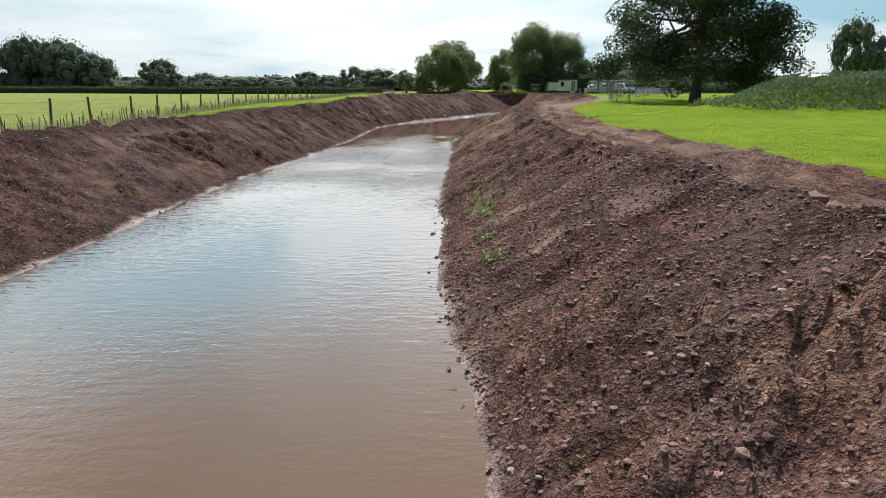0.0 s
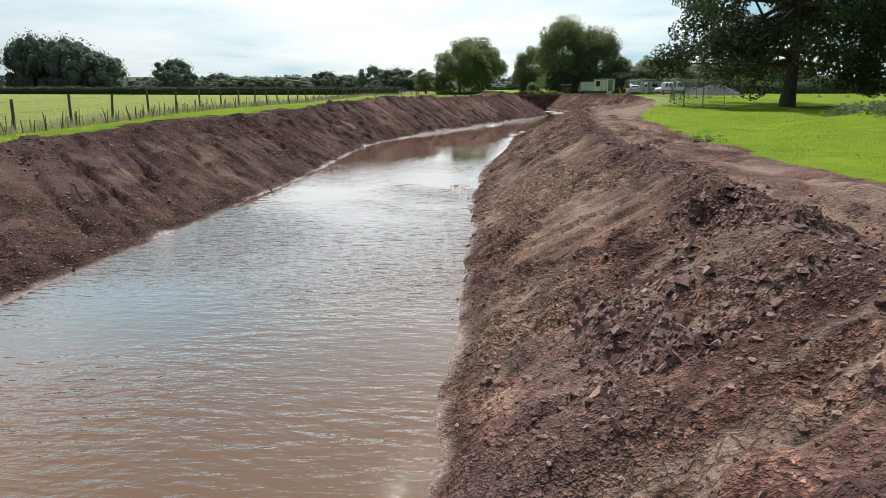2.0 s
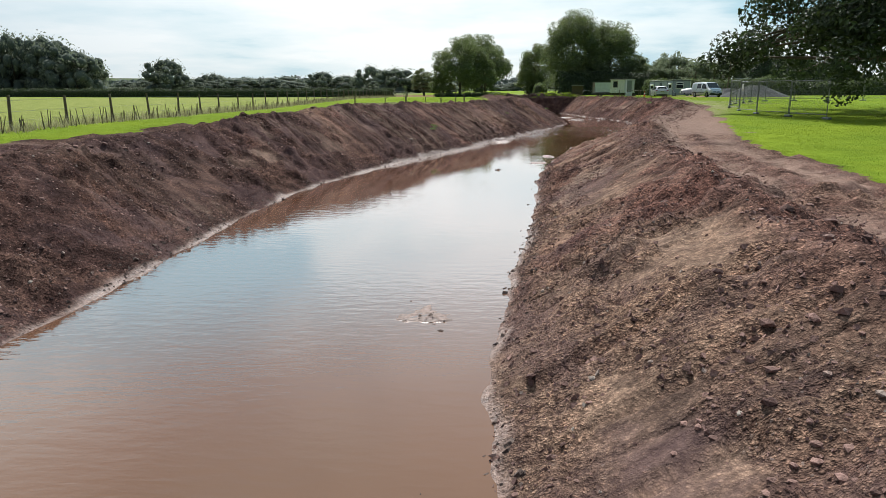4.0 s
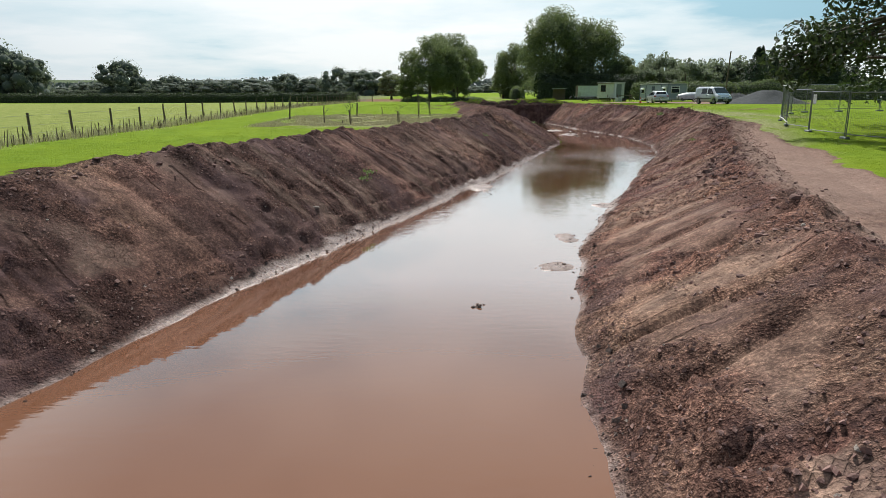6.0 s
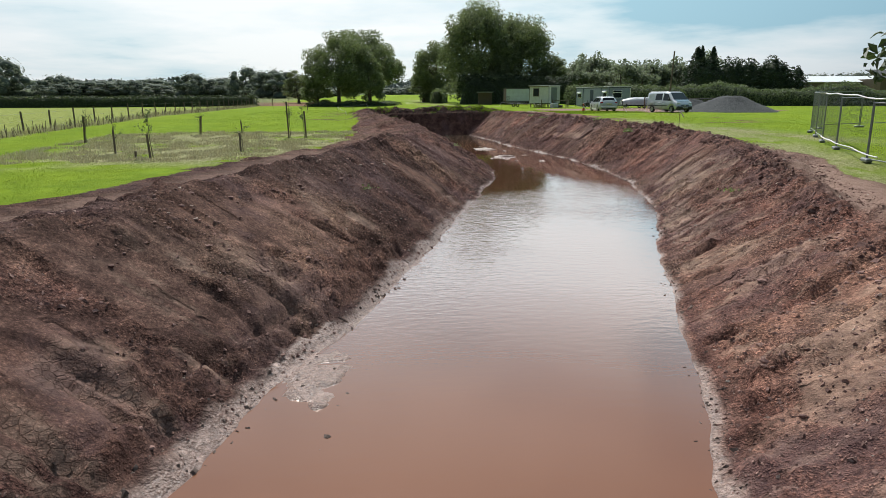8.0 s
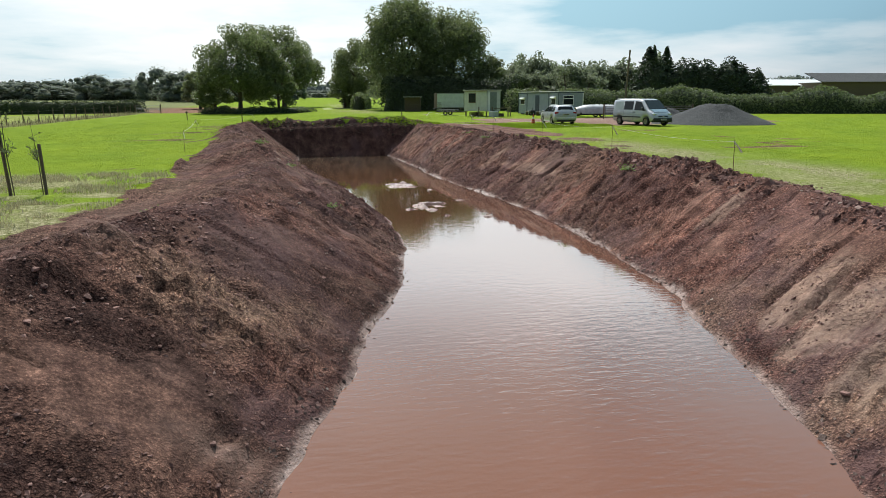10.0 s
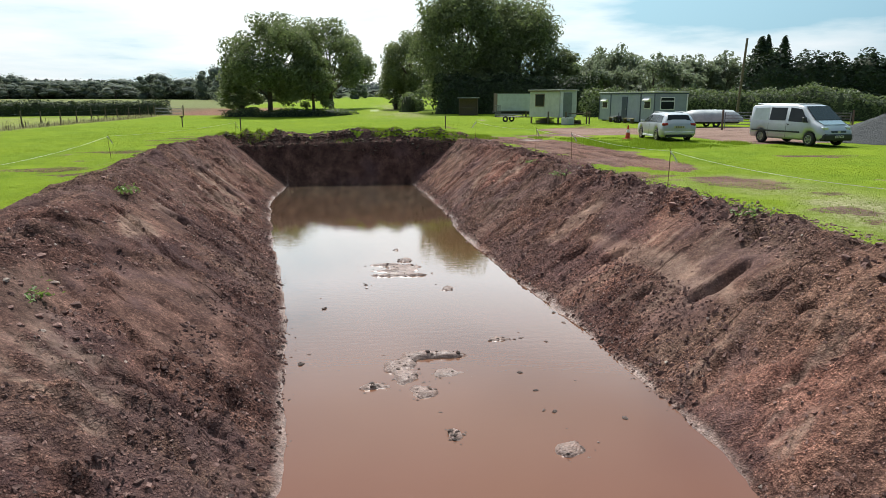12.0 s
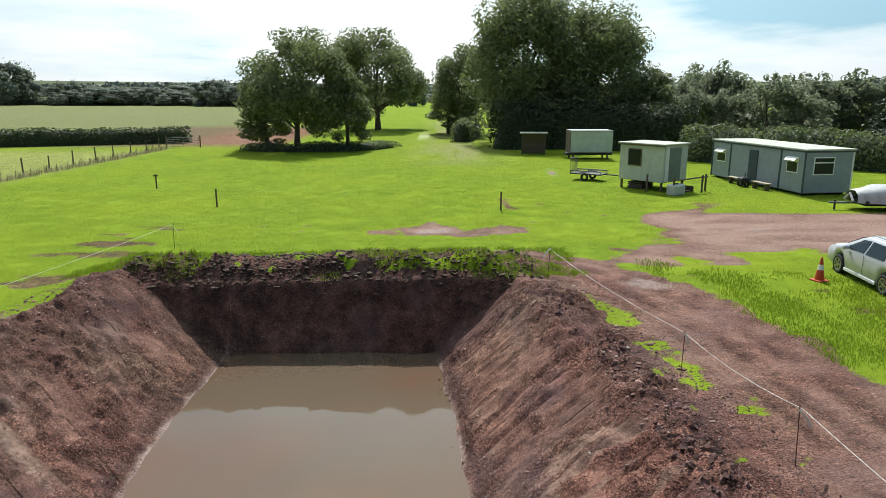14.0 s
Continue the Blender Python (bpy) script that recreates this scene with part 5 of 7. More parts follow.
def make_clod_material(name, dark, light):
    m = Nodes(name)
    g = m.t.nodes.new("ShaderNodeNewGeometry")
    co = m.coords()
    n = m.noise(co, 26.0, 4.0, 0.7)
    col = m.ramp(g.outputs["Random Per Island"], [(0.0, dark), (0.6, light), (0.95, tuple(c * 1.4 for c in light)), (1.0, tuple(min(0.42, c * 2.1 + 0.03) for c in light))])
    m.set(Base_Color=m.mix(m.math("MULTIPLY", n, 0.4), col, dark), Roughness=0.95, Normal=m.bump(n, 0.7, 0.03), Specular_IOR_Level=0.25)
    return m.mat


MAT_GRAVEL = make_gravel_material()
MAT_CLOD = make_clod_material("clay_clods", (0.120, 0.070, 0.060), (0.270, 0.165, 0.138))
MAT_CRUMB = make_clod_material("dark_clay_crumbs", (0.070, 0.040, 0.036), (0.180, 0.106, 0.090))
MAT_SOD = make_clod_material("dark_sods", (0.040, 0.030, 0.022), (0.095, 0.068, 0.050))
MAT_STONE = make_clod_material("wet_stones", (0.06, 0.045, 0.040), (0.16, 0.118, 0.10))
MAT_BLADE = make_leaf_material("grass_blade", (0.110, 0.180, 0.008), (0.190, 0.280, 0.012), (0.22, 0.32, 0.02), 0.35)
MAT_DRY = make_leaf_material("dry_grass_blade", (0.22, 0.20, 0.10), (0.56, 0.51, 0.35), (0.36, 0.33, 0.18), 0.3)


# ---- parts ----
def thing(name, label, category, m=None, group="", kind=""):
    ob = tagged(new(name), label, category, group, kind)
    if m is not None:
        ob.matrix_basis = m
    return ob


def part(name, bm, mat, parent, label="", at=None, smooth=False):
    me = bpy.data.meshes.new(name)
    bm.to_mesh(me)
    bm.free()
    me.materials.append(mat)
    if smooth:
        for p in me.polygons:
            p.use_smooth = True
    ob = new(name, me)
    ob.parent = parent
    if at is not None:
        ob.matrix_basis = at
    if label:
        ob["label"] = label
    return ob


def share(ob, at, parent=None):
    """The same part again elsewhere, on the same mesh."""
    o = new(ob.name.split(".")[0], ob.data)
    o.parent = parent or ob.parent
    o.matrix_basis = at
    return o


def bm_box(x0, x1, y0, y1, z0, z1, bevel=0.012):
    bm = bmesh.new()
    bmesh.ops.create_cube(bm, size=1.0, matrix=Matrix.Translation(((x0 + x1) / 2, (y0 + y1) / 2, (z0 + z1) / 2)) @ Matrix.Diagonal((x1 - x0, y1 - y0, z1 - z0, 1)))
    if bevel:
        bmesh.ops.bevel(bm, geom=bm.edges[:], offset=min(bevel, 0.3 * min(x1 - x0, y1 - y0, z1 - z0)), segments=1, affect="EDGES")
    return bm


def bm_tube(points, radii, sides=8, caps=True):
    v, f = tube(points, radii if isinstance(radii, (list, tuple)) else [radii] * len(points), sides)
    bm = bmesh.new()
    vs = [bm.verts.new(p) for p in v]
    for q in f:
        bm.faces.new([vs[i] for i in q])
    if caps:
        bm.faces.new(vs[:sides][::-1])
        bm.faces.new(vs[-sides:])
    return bm


def bm_poly(points, thick):
    """A thin slab from a flat polygon, thickened along its normal."""
    bm = bmesh.new()
    f = bm.faces.new([bm.verts.new(p) for p in points])
    bm.normal_update()
    n = f.normal.copy()
    r = bmesh.ops.extrude_face_region(bm, geom=[f])
    bmesh.ops.translate(bm, vec=n * thick, verts=[e for e in r["geom"] if isinstance(e, bmesh.types.BMVert)])
    return bm


# ---- site office ----
def build_office():
    z = h1(35.5, 150) - 0.02
    o = thing("site_office", "long grey-blue portable site office with dark corner posts", "cabin", pose(35.0, 146.0, z, 0, 0, 7.9))
    part("wall", bm_box(0, 3.05, 0, 9.75, 0.14, 2.6, 0.03), MAT_OFFICE, o)
    part("roof", bm_box(-0.10, 3.15, -0.10, 9.85, 2.602, 2.70, 0.02), MAT_ROOF, o, "pale weathered felt roof")
    part("fascia", bm_box(-0.06, -0.004, -0.06, 9.81, 2.50, 2.598, 0.006), MAT_TRIM, o, "dark blue fascia board")
    part("fascia", bm_box(-0.06, 3.11, -0.06, -0.004, 2.50, 2.598, 0.006), MAT_TRIM, o, "dark blue fascia board")
    for y in (-0.03, 2.14, 7.45, 9.66):
        part("corner_post", bm_box(-0.035, -0.003, y, y + 0.13, 0.12, 2.495, 0.008), MAT_TRIM, o, "dark blue cladding post")
    part("corner_post", bm_box(2.98, 3.09, -0.035, -0.003, 0.12, 2.495, 0.008), MAT_WHITE, o, "pale corner trim")
    for x in (0.2, 2.6):
        for y in (0.3, 4.8, 9.2):
            part("support_block", bm_box(x, x + 0.3, y, y + 0.3, -0.1, 0.138, 0.01), MAT_GRAVEL, o)
    d = part("door", bm_box(-0.045, -0.003, 4.45, 5.38, 0.2, 2.28, 0.01), MAT_TRIM, o, "dark blue entrance door")
    part("handle", bm_box(-0.085, -0.046, 4.55, 4.60, 1.12, 1.26, 0.008), MAT_GALV, d)
    for y0, y1, z0, z1 in ((8.05, 9.15, 1.2, 2.1), (0.6, 1.62, 1.25, 2.2)):
        w = part("window", bm_box(-0.03, -0.003, y0, y1, z0, z1, 0.006), MAT_WHITE, o, "white framed window")
        part("pane", bm_box(-0.045, -0.031, y0 + 0.07, y1 - 0.07, z0 + 0.07, z1 - 0.32, 0.004), MAT_GLASS, w)
        bm = bm_box(-0.02, 0.02, y0 + 0.03, y1 - 0.03, -0.3, 0, 0.006)
        part("top_light", bm, MAT_WHITE, w, "top light propped open", Matrix.Translation((-0.06, 0, z1 - 0.03)) @ pose(0, 0, 0, 0, 48, 0))
    w = part("window", bm_box(0.5, 1.85, -0.03, -0.003, 1.2, 2.25, 0.006), MAT_WHITE, o, "white framed window")
    part("pane", bm_box(0.57, 1.78, -0.045, -0.031, 1.27, 1.88, 0.004), MAT_GLASS, w)
    part("pane", bm_box(0.57, 1.78, -0.045, -0.031, 1.96, 2.18, 0.004), MAT_GLASS, w)


build_office()


# ---- raised hut with steps ----
def build_hut():
    z = h1(27.3, 148)
    o = thing("welfare_hut", "small cream hut raised on legs with a grey door", "hut", pose(27.3, 147.5, z, 0, 0, 36.9))
    part("wall", bm_box(0, 2.5, 0, 3.2, 0.55, 2.78, 0.03), MAT_HUT, o)
    part("roof", bm_box(-0.12, 2.62, -0.12, 3.32, 2.782, 2.86, 0.02), MAT_ROOF, o, "flat pale roof")
    part("roof_edge", bm_box(-0.125, -0.09, -0.12, 3.32, 2.70, 2.781, 0.006), MAT_TIMBER, o)
    d = part("door", bm_box(0.55, 1.75, -0.04, -0.003, 0.62, 2.6, 0.01), MAT_GREYDOOR, o, "grey-green door")
    part("handle", bm_box(0.65, 0.69, -0.08, -0.041, 1.5, 1.62, 0.008), MAT_GALV, d)
    part("door_frame", bm_box(0.16, 0.53, -0.03, -0.003, 0.6, 2.68, 0.01), MAT_WHITE, o, "white door surround")
    w = part("window", bm_box(-0.04, -0.003, 1.55, 2.55, 1.45, 2.5, 0.01), MAT_TIMBER, o, "dark framed window")
    part("pane", bm_box(-0.052, -0.041, 1.62, 2.48, 1.52, 2.43, 0.004), MAT_GLASS, w)
    for x, y in ((0.1, 0.1), (2.3, 0.1), (0.1, 3.0), (2.3, 3.0)):
        part("leg", bm_box(x, x + 0.12, y, y + 0.12, -0.2, 0.548, 0.01), MAT_TIMBER, o)
    for k in range(3):
        part("step", bm_box(0.5, 1.8, -0.32 - 0.28 * k, -0.06 - 0.28 * k, 0.36 - 0.17 * k, 0.42 - 0.17 * k, 0.008), MAT_TIMBER, o)
    for x in (0.42, 1.84):
        part("stringer", bm_box(x, x + 0.05, -0.95, -0.05, -0.1, 0.32, 0.008), MAT_TIMBER, o)
    for x, y in ((-0.6, -1.2), (1.9, -1.5), (2.6, -1.3), (-0.5, 0.7)):
        part("post", bm_box(x, x + 0.1, y, y + 0.1, -0.2, 1.05, 0.012), MAT_TIMBER, o)
    part("rail", bm_box(-0.5, 2.6, -1.42, -1.37, 0.86, 0.95, 0.01), MAT_TIMBER, o)
    m = o.matrix_basis
    t = thing("water_tank", "pale plastic water tank standing by the hut steps", "tank", m @ pose(-0.15, -1.05, 0, 0, 0, 0))
    part("body", bm_box(-0.5, 0.5, -0.35, 0.35, -0.05, 0.62, 0.09), MAT_HUT, t)
    part("cap", bm_tube([(0, 0, 0.62), (0, 0, 0.68)], 0.13, 12), MAT_BLACK, t)
    b = thing("pallet_stack", "dark stacked pallets and tyres under a raised hut", "pallets", m @ pose(0.3, 1.6, 0, 0, 0, 10))
    for k in range(4):
        part("board", bm_box(0, 1.6, 0, 1.0, 0.02 + 0.11 * k, 0.09 + 0.11 * k, 0.01), MAT_TIMBER, b)


build_hut()


# ---- box body, shed, trailer ----
def build_box_body():
    z = h1(28, 167)
    o = thing("box_body", "pale panelled box trailer standing on dark supports", "trailer", pose(26.0, 168.0, z, 0, 0, 0))
    part("side", bm_box(0, 3.75, 0, 2.2, 0.6, 2.6, 0.03), MAT_PANEL, o)
    part("end_panel", bm_box(-0.05, -0.004, 0.05, 2.15, 0.6, 2.6, 0.01), MAT_TIMBER, o, "dark open end")
    part("top_rail", bm_box(-0.05, 3.8, -0.04, -0.004, 2.53, 2.6, 0.006), MAT_GALV, o)
    part("bottom_rail", bm_box(-0.05, 3.8, -0.04, -0.004, 0.6, 0.68, 0.006), MAT_GALV, o)
    for x in (0.2, 3.3):
        for y in (0.1, 1.9):
            part("leg", bm_box(x, x + 0.15, y, y + 0.15, -0.2, 0.598, 0.01), MAT_TIMBER, o)
    part("chassis", bm_box(-0.3, 3.9, 0.5, 1.7, 0.38, 0.55, 0.02), MAT_BLACK, o)
    o = thing("lean_to_shed", "small dark open-fronted shed under the trees", "shed", pose(22.2, 172.8, h1(23, 172.8), 0, 0, -8))
    part("roof", bm_box(-0.2, 2.5, -0.2, 1.9, 2.05, 2.13, 0.015), MAT_ROOF, o, "pale sheet roof")
    for x in (0, 2.2):
        for y in (0, 1.6):
            part("post", bm_box(x, x + 0.1, y, y + 0.1, -0.2, 2.04, 0.01), MAT_TIMBER, o)
    part("back_wall", bm_box(0, 2.3, 1.71, 1.76, 0, 2.0, 0.01), MAT_TIMBER, o)
    part("front_rail", bm_box(0, 2.3, -0.05, -0.004, 0.9, 1.0, 0.01), MAT_TIMBER, o)


build_box_body()


def bm_wheel(radius, width, rim):
    """A tyre or rim as a lathe about the y axis."""
    prof = [(rim, -width / 2), (radius * 0.93, -width / 2), (radius, -width * 0.32), (radius, width * 0.32), (radius * 0.93, width / 2), (rim, width / 2)]
    bm, n = bmesh.new(), 20
    rings = [[bm.verts.new((r * math.cos(2 * math.pi * k / n), y, r * math.sin(2 * math.pi * k / n))) for k in range(n)] for r, y in prof]
    for a, b in zip(rings, rings[1:] + rings[:1]):
        for k in range(n):
            bm.faces.new((a[k], a[(k + 1) % n], b[(k + 1) % n], b[k]))
    return bm


def bm_rim(radius, width, spokes=5):
    bm, n = bmesh.new(), 20
    for y0, y1, r0, r1 in ((-width / 2, width / 2, radius, radius * 0.86),):
        a = [bm.verts.new((r0 * math.cos(2 * math.pi * k / n), y0, r0 * math.sin(2 * math.pi * k / n))) for k in range(n)]
        b = [bm.verts.new((r1 * math.cos(2 * math.pi * k / n), y0, r1 * math.sin(2 * math.pi * k / n))) for k in range(n)]
        c = [bm.verts.new((r1 * math.cos(2 * math.pi * k / n), y1, r1 * math.sin(2 * math.pi * k / n))) for k in range(n)]
        for k in range(n):
            j = (k + 1) % n
            bm.faces.new((a[k], a[j], b[j], b[k])); bm.faces.new((b[k], b[j], c[j], c[k]))
        bm.faces.new(c)
    for s in range(spokes):
        an = 2 * math.pi * s / spokes
        bmesh.ops.create_cube(bm, size=1, matrix=pose(0, 0, 0, 0, -math.degrees(an), 0) @ Matrix.Translation((radius * 0.45, -width * 0.38, 0)) @ Matrix.Diagonal((radius * 0.9, width * 0.2, radius * 0.22, 1)))
    return bm


def add_wheels(o, places, radius, width, rim):
    first = None
    for x, y in places:
        at = pose(x, y, radius, 0, 0, 0 if y < 0 else 180)
        if first is None:
            w = thing("wheel", "", "", at)
            w.parent = o
            t = part("tyre", bm_wheel(radius, width, rim), MAT_RUBBER, w, "black rubber tyre", smooth=True)
            r = part("rim", bm_rim(rim, width), MAT_ALLOY, w, "silver spoked rim")
            first = (t, r)
        else:
            w = thing("wheel", "", "", at)
            w.parent = o
            share(first[0], Matrix(), w); share(first[1], Matrix(), w)
            w.children[0]["label"], w.children[1]["label"] = "black rubber tyre", "silver spoked rim"


def loft_body(stations, arches=()):
    """A vehicle's shell: rows of x, sill, belt, roof, half width, half roof width."""
    xs = []
    for a, b in zip(stations, stations[1:]):
        n = max(1, int((b[0] - a[0]) / 0.09))
        for k in range(n):
            xs.append([p + (q - p) * k / n for p, q in zip(a, b)])
    xs.append(list(stations[-1]))
    bm, rings = bmesh.new(), []
    for x, zl, zb, zr, w, wr in xs:
        for ax, ar in arches:
            if abs(x - ax) < ar:
                zl = max(zl, math.sqrt(ar * ar - (x - ax) ** 2) + 0.30)
        half = [(w * 0.9, zl), (w, min(zl + 0.12, zb - 0.04)), (w * 1.012, (zl + zb) / 2), (w, zb), (wr + 0.03, zr - 0.07), (wr * 0.93, zr - 0.012), (wr * 0.5, zr)]
        ring = [(x, -y, z) for y, z in half] + [(x, y, z) for y, z in reversed(half)]
        rings.append([bm.verts.new(p) for p in ring])
    for a, b in zip(rings, rings[1:]):
        for k in range(len(a)):
            j = (k + 1) % len(a)
            bm.faces.new((a[k], b[k], b[j], a[j]))
    bm.faces.new(rings[0]); bm.faces.new(rings[-1][::-1])
    bmesh.ops.recalc_face_normals(bm, faces=bm.faces[:])
    return bm


def side_glass(stations, shape, side, out=0.012):
    """A pane on a body's flank; shape: rows of x and the share of the way from belt to roof."""
    s = np.array(stations)
    pts = []
    for x, v in shape:
        zb, zr, w, wr = [float(np.interp(x, s[:, 0], s[:, k])) for k in (2, 3, 4, 5)]
        y = w + (wr + 0.03 - w) * v
        pts.append((x, side * (y + 0.004), zb + (zr - 0.07 - zb) * v))
    bm = bmesh.new()
    a = [bm.verts.new(p) for p in pts]
    b = [bm.verts.new((p[0], p[1] + side * out, p[2] + 0.003)) for p in pts]
    bm.faces.new(b if side < 0 else b[::-1])
    for k in range(len(a)):
        j = (k + 1) % len(a)
        bm.faces.new((a[k], a[j], b[j], b[k]))
    bmesh.ops.recalc_face_normals(bm, faces=bm.faces[:])
    return bm


def build_car():
    st = [(-2.27, 0.45, 0.80, 0.86, 0.80, 0.74), (-2.22, 0.32, 0.92, 0.99, 0.86, 0.76), (-2.10, 0.24, 0.95, 1.14, 0.885, 0.72), (-1.93, 0.22, 0.95, 1.40, 0.89, 0.64), (-1.6, 0.2, 0.95, 1.455, 0.89, 0.61),
          (-0.7, 0.2, 0.93, 1.49, 0.89, 0.61), (0.2, 0.2, 0.92, 1.46, 0.89, 0.61), (0.55, 0.2, 0.92, 1.35, 0.89, 0.62), (1.25, 0.2, 0.93, 1.01, 0.88, 0.76), (1.85, 0.2, 0.84, 0.90, 0.86, 0.74), (2.15, 0.24, 0.66, 0.72, 0.80, 0.68), (2.28, 0.40, 0.56, 0.60, 0.70, 0.60)]
    o = thing("estate_car", "silver estate car parked facing the huts", "car", pose(27.65, 127.75, h1(27.6, 127.7), 0, 0, 85))
    part("body", loft_body(st, ((-1.30, 0.36), (1.28, 0.36))), MAT_SILVER, o, smooth=True)
    for side in (-1, 1):
        for shape in ([(-1.95, 0.12), (-1.25, 0.1), (-1.22, 0.9), (-1.72, 0.9)], [(-1.15, 0.1), (-0.18, 0.1), (-0.2, 0.92), (-1.13, 0.92)], [(-0.08, 0.1), (0.95, 0.12), (0.30, 0.92), (-0.1, 0.92)]):
            part("side_window", side_glass(st, shape, side), MAT_GLASS, o, "dark side glass")
        part("roof_rail", bm_tube([(-1.7, side * 0.56, 1.46), (-1.6, side * 0.57, 1.52), (0.0, side * 0.57, 1.53), (0.15, side * 0.56, 1.47)], 0.016, 6), MAT_ALLOY, o)
        part("tail_lamp", bm_box(-2.265, -2.06, side * 0.72 - 0.13, side * 0.72 + 0.16 * 1, 0.82, 0.98, 0.03), MAT_REDLAMP, o, "red tail lamp")
        part("door_mirror", bm_box(0.66, 0.82, side * 0.99 - 0.09, side * 0.99 + 0.09, 0.93, 1.06, 0.03), MAT_SILVER, o)
        part("sill", bm_box(-0.9, 0.9, side * 0.885 - 0.015, side * 0.885 + 0.02, 0.2, 0.3, 0.01), MAT_WHITE, o)
        part("door_line", bm_box(-0.165, -0.155, side * 0.902 - 0.004, side * 0.902 + 0.004, 0.32, 0.93, 0.001), MAT_BLACK, o)
        part("headlamp", bm_box(2.0, 2.2, side * 0.62 - 0.12, side * 0.62 + 0.12, 0.6, 0.72, 0.03), MAT_LAMP, o)
    part("rear_window", bm_poly([(-2.125, -0.62, 1.10), (-2.125, 0.62, 1.10), (-1.945, 0.53, 1.385), (-1.945, -0.53, 1.385)], 0.03), MAT_GLASS, o, "dark rear window")
    part("windscreen", bm_poly([(0.60, -0.55, 1.34), (0.60, 0.55, 1.34), (1.2, 0.68, 1.03), (1.2, -0.68, 1.03)], -0.02), MAT_GLASS, o)
    part("rear_bumper", bm_box(-2.31, -2.15, -0.80, 0.80, 0.36, 0.56, 0.05), MAT_SILVER, o)
    part("bumper_skirt", bm_box(-2.29, -2.15, -0.72, 0.72, 0.24, 0.355, 0.03), MAT_BLACK, o)
    pl = part("number_plate", bm_box(-2.295, -2.262, -0.27, 0.27, 0.72, 0.83, 0.006), MAT_PLATE, o, "cream number plate")
    for k in range(5):
        part("plate_bar", bm_box(-2.30, -2.296, -0.22 + 0.09 * k, -0.16 + 0.09 * k, 0.745, 0.805, 0.0), MAT_BLACK, pl)
    add_wheels(o, ((-1.30, -0.80), (1.28, -0.80), (-1.30, 0.80), (1.28, 0.80)), 0.315, 0.2, 0.21)


build_car()


def build_van():
    st = [(-2.39, 0.40, 1.05, 1.78, 0.90, 0.80), (-2.33, 0.30, 1.06, 1.90, 0.945, 0.80), (-1.5, 0.26, 1.07, 1.96, 0.95, 0.79), (0.55, 0.26, 1.07, 1.96, 0.95, 0.79), (0.95, 0.26, 1.07, 1.88, 0.95, 0.79), (1.75, 0.26, 1.10, 1.20, 0.94, 0.84),
          (2.1, 0.28, 0.95, 1.03, 0.90, 0.78), (2.33, 0.34, 0.70, 0.78, 0.84, 0.72), (2.40, 0.42, 0.6, 0.66, 0.74, 0.64)]
    o = thing("panel_van", "grey panel van with dark glass and a black bumper", "van", pose(33.05, 123.95, h1(33, 124), 0, 0, -79))
    part("body", loft_body(st, ((-1.55, 0.39), (1.55, 0.39))), MAT_VAN, o, smooth=True)
    part("roof_panel", bm_box(-2.25, 0.6, -0.66, 0.66, 1.945, 1.985, 0.02), MAT_WHITE, o, "pale roof")
    part("bonnet", bm_poly([(1.77, -0.74, 1.205), (1.77, 0.74, 1.205), (2.12, 0.68, 1.03), (2.12, -0.68, 1.03)], -0.012), MAT_VAN_BONNET, o, "blue-grey bonnet")
    part("windscreen", bm_poly([(1.0, -0.68, 1.865), (1.0, 0.68, 1.865), (1.72, 0.78, 1.235), (1.72, -0.78, 1.235)], -0.025), MAT_GLASS, o)
    for side in (-1, 1):
        part("side_window", side_glass(st, [(-1.02, 0.12), (0.02, 0.12), (0.02, 0.88), (-1.02, 0.88)], side), MAT_GLASS, o, "dark sliding door glass")
        part("side_sign", side_glass(st, [(-2.2, 0.12), (-1.12, 0.12), (-1.12, 0.88), (-2.12, 0.88)], side), MAT_PANEL, o, "pale printed rear panel")
        part("cab_window", side_glass(st, [(0.22, 0.08), (1.45, 0.06), (0.92, 0.9), (0.25, 0.9)], side), MAT_GLASS, o, "dark cab door glass")
        part("door_mirror", bm_box(1.25, 1.42, side * 1.07 - 0.1, side * 1.07 + 0.1, 1.12, 1.38, 0.04), MAT_BLACK, o)
        part("headlamp", bm_box(2.02, 2.3, side * 0.68 - 0.16, side * 0.68 + 0.16, 0.76, 0.95, 0.05), MAT_LAMP, o)
        part("side_rub_strip", bm_box(-2.2, 1.0, side * 0.962 - 0.01, side * 0.962 + 0.012, 0.60, 0.68, 0.006), MAT_BLACK, o)
        for x in (0.12, -1.06):
            part("door_line", bm_box(x - 0.006, x + 0.006, side * 0.965 - 0.004, side * 0.965 + 0.004, 0.35, 1.06, 0.001), MAT_BLACK, o)
        part("handle", bm_box(0.18, 0.30, side * 0.968 - 0.01, side * 0.968 + 0.02, 0.95, 1.02, 0.008), MAT_BLACK, o)
    part("front_bumper", bm_box(2.0, 2.45, -0.86, 0.86, 0.28, 0.62, 0.07), MAT_BLACK, o, "black plastic bumper")
    part("grille", bm_box(2.3, 2.40, -0.45, 0.45, 0.64, 0.76, 0.02), MAT_TRIM, o)
    part("badge", bm_box(2.395, 2.412, -0.08, 0.08, 0.66, 0.75, 0.01), MAT_ALLOY, o)
    pl = part("number_plate", bm_box(2.452, 2.47, -0.26, 0.26, 0.42, 0.53, 0.006), MAT_PLATE_W, o, "white number plate")
    for k in range(5):
        part("plate_bar", bm_box(2.471, 2.475, -0.21 + 0.09 * k, -0.15 + 0.09 * k, 0.445, 0.505, 0.0), MAT_BLACK, pl)
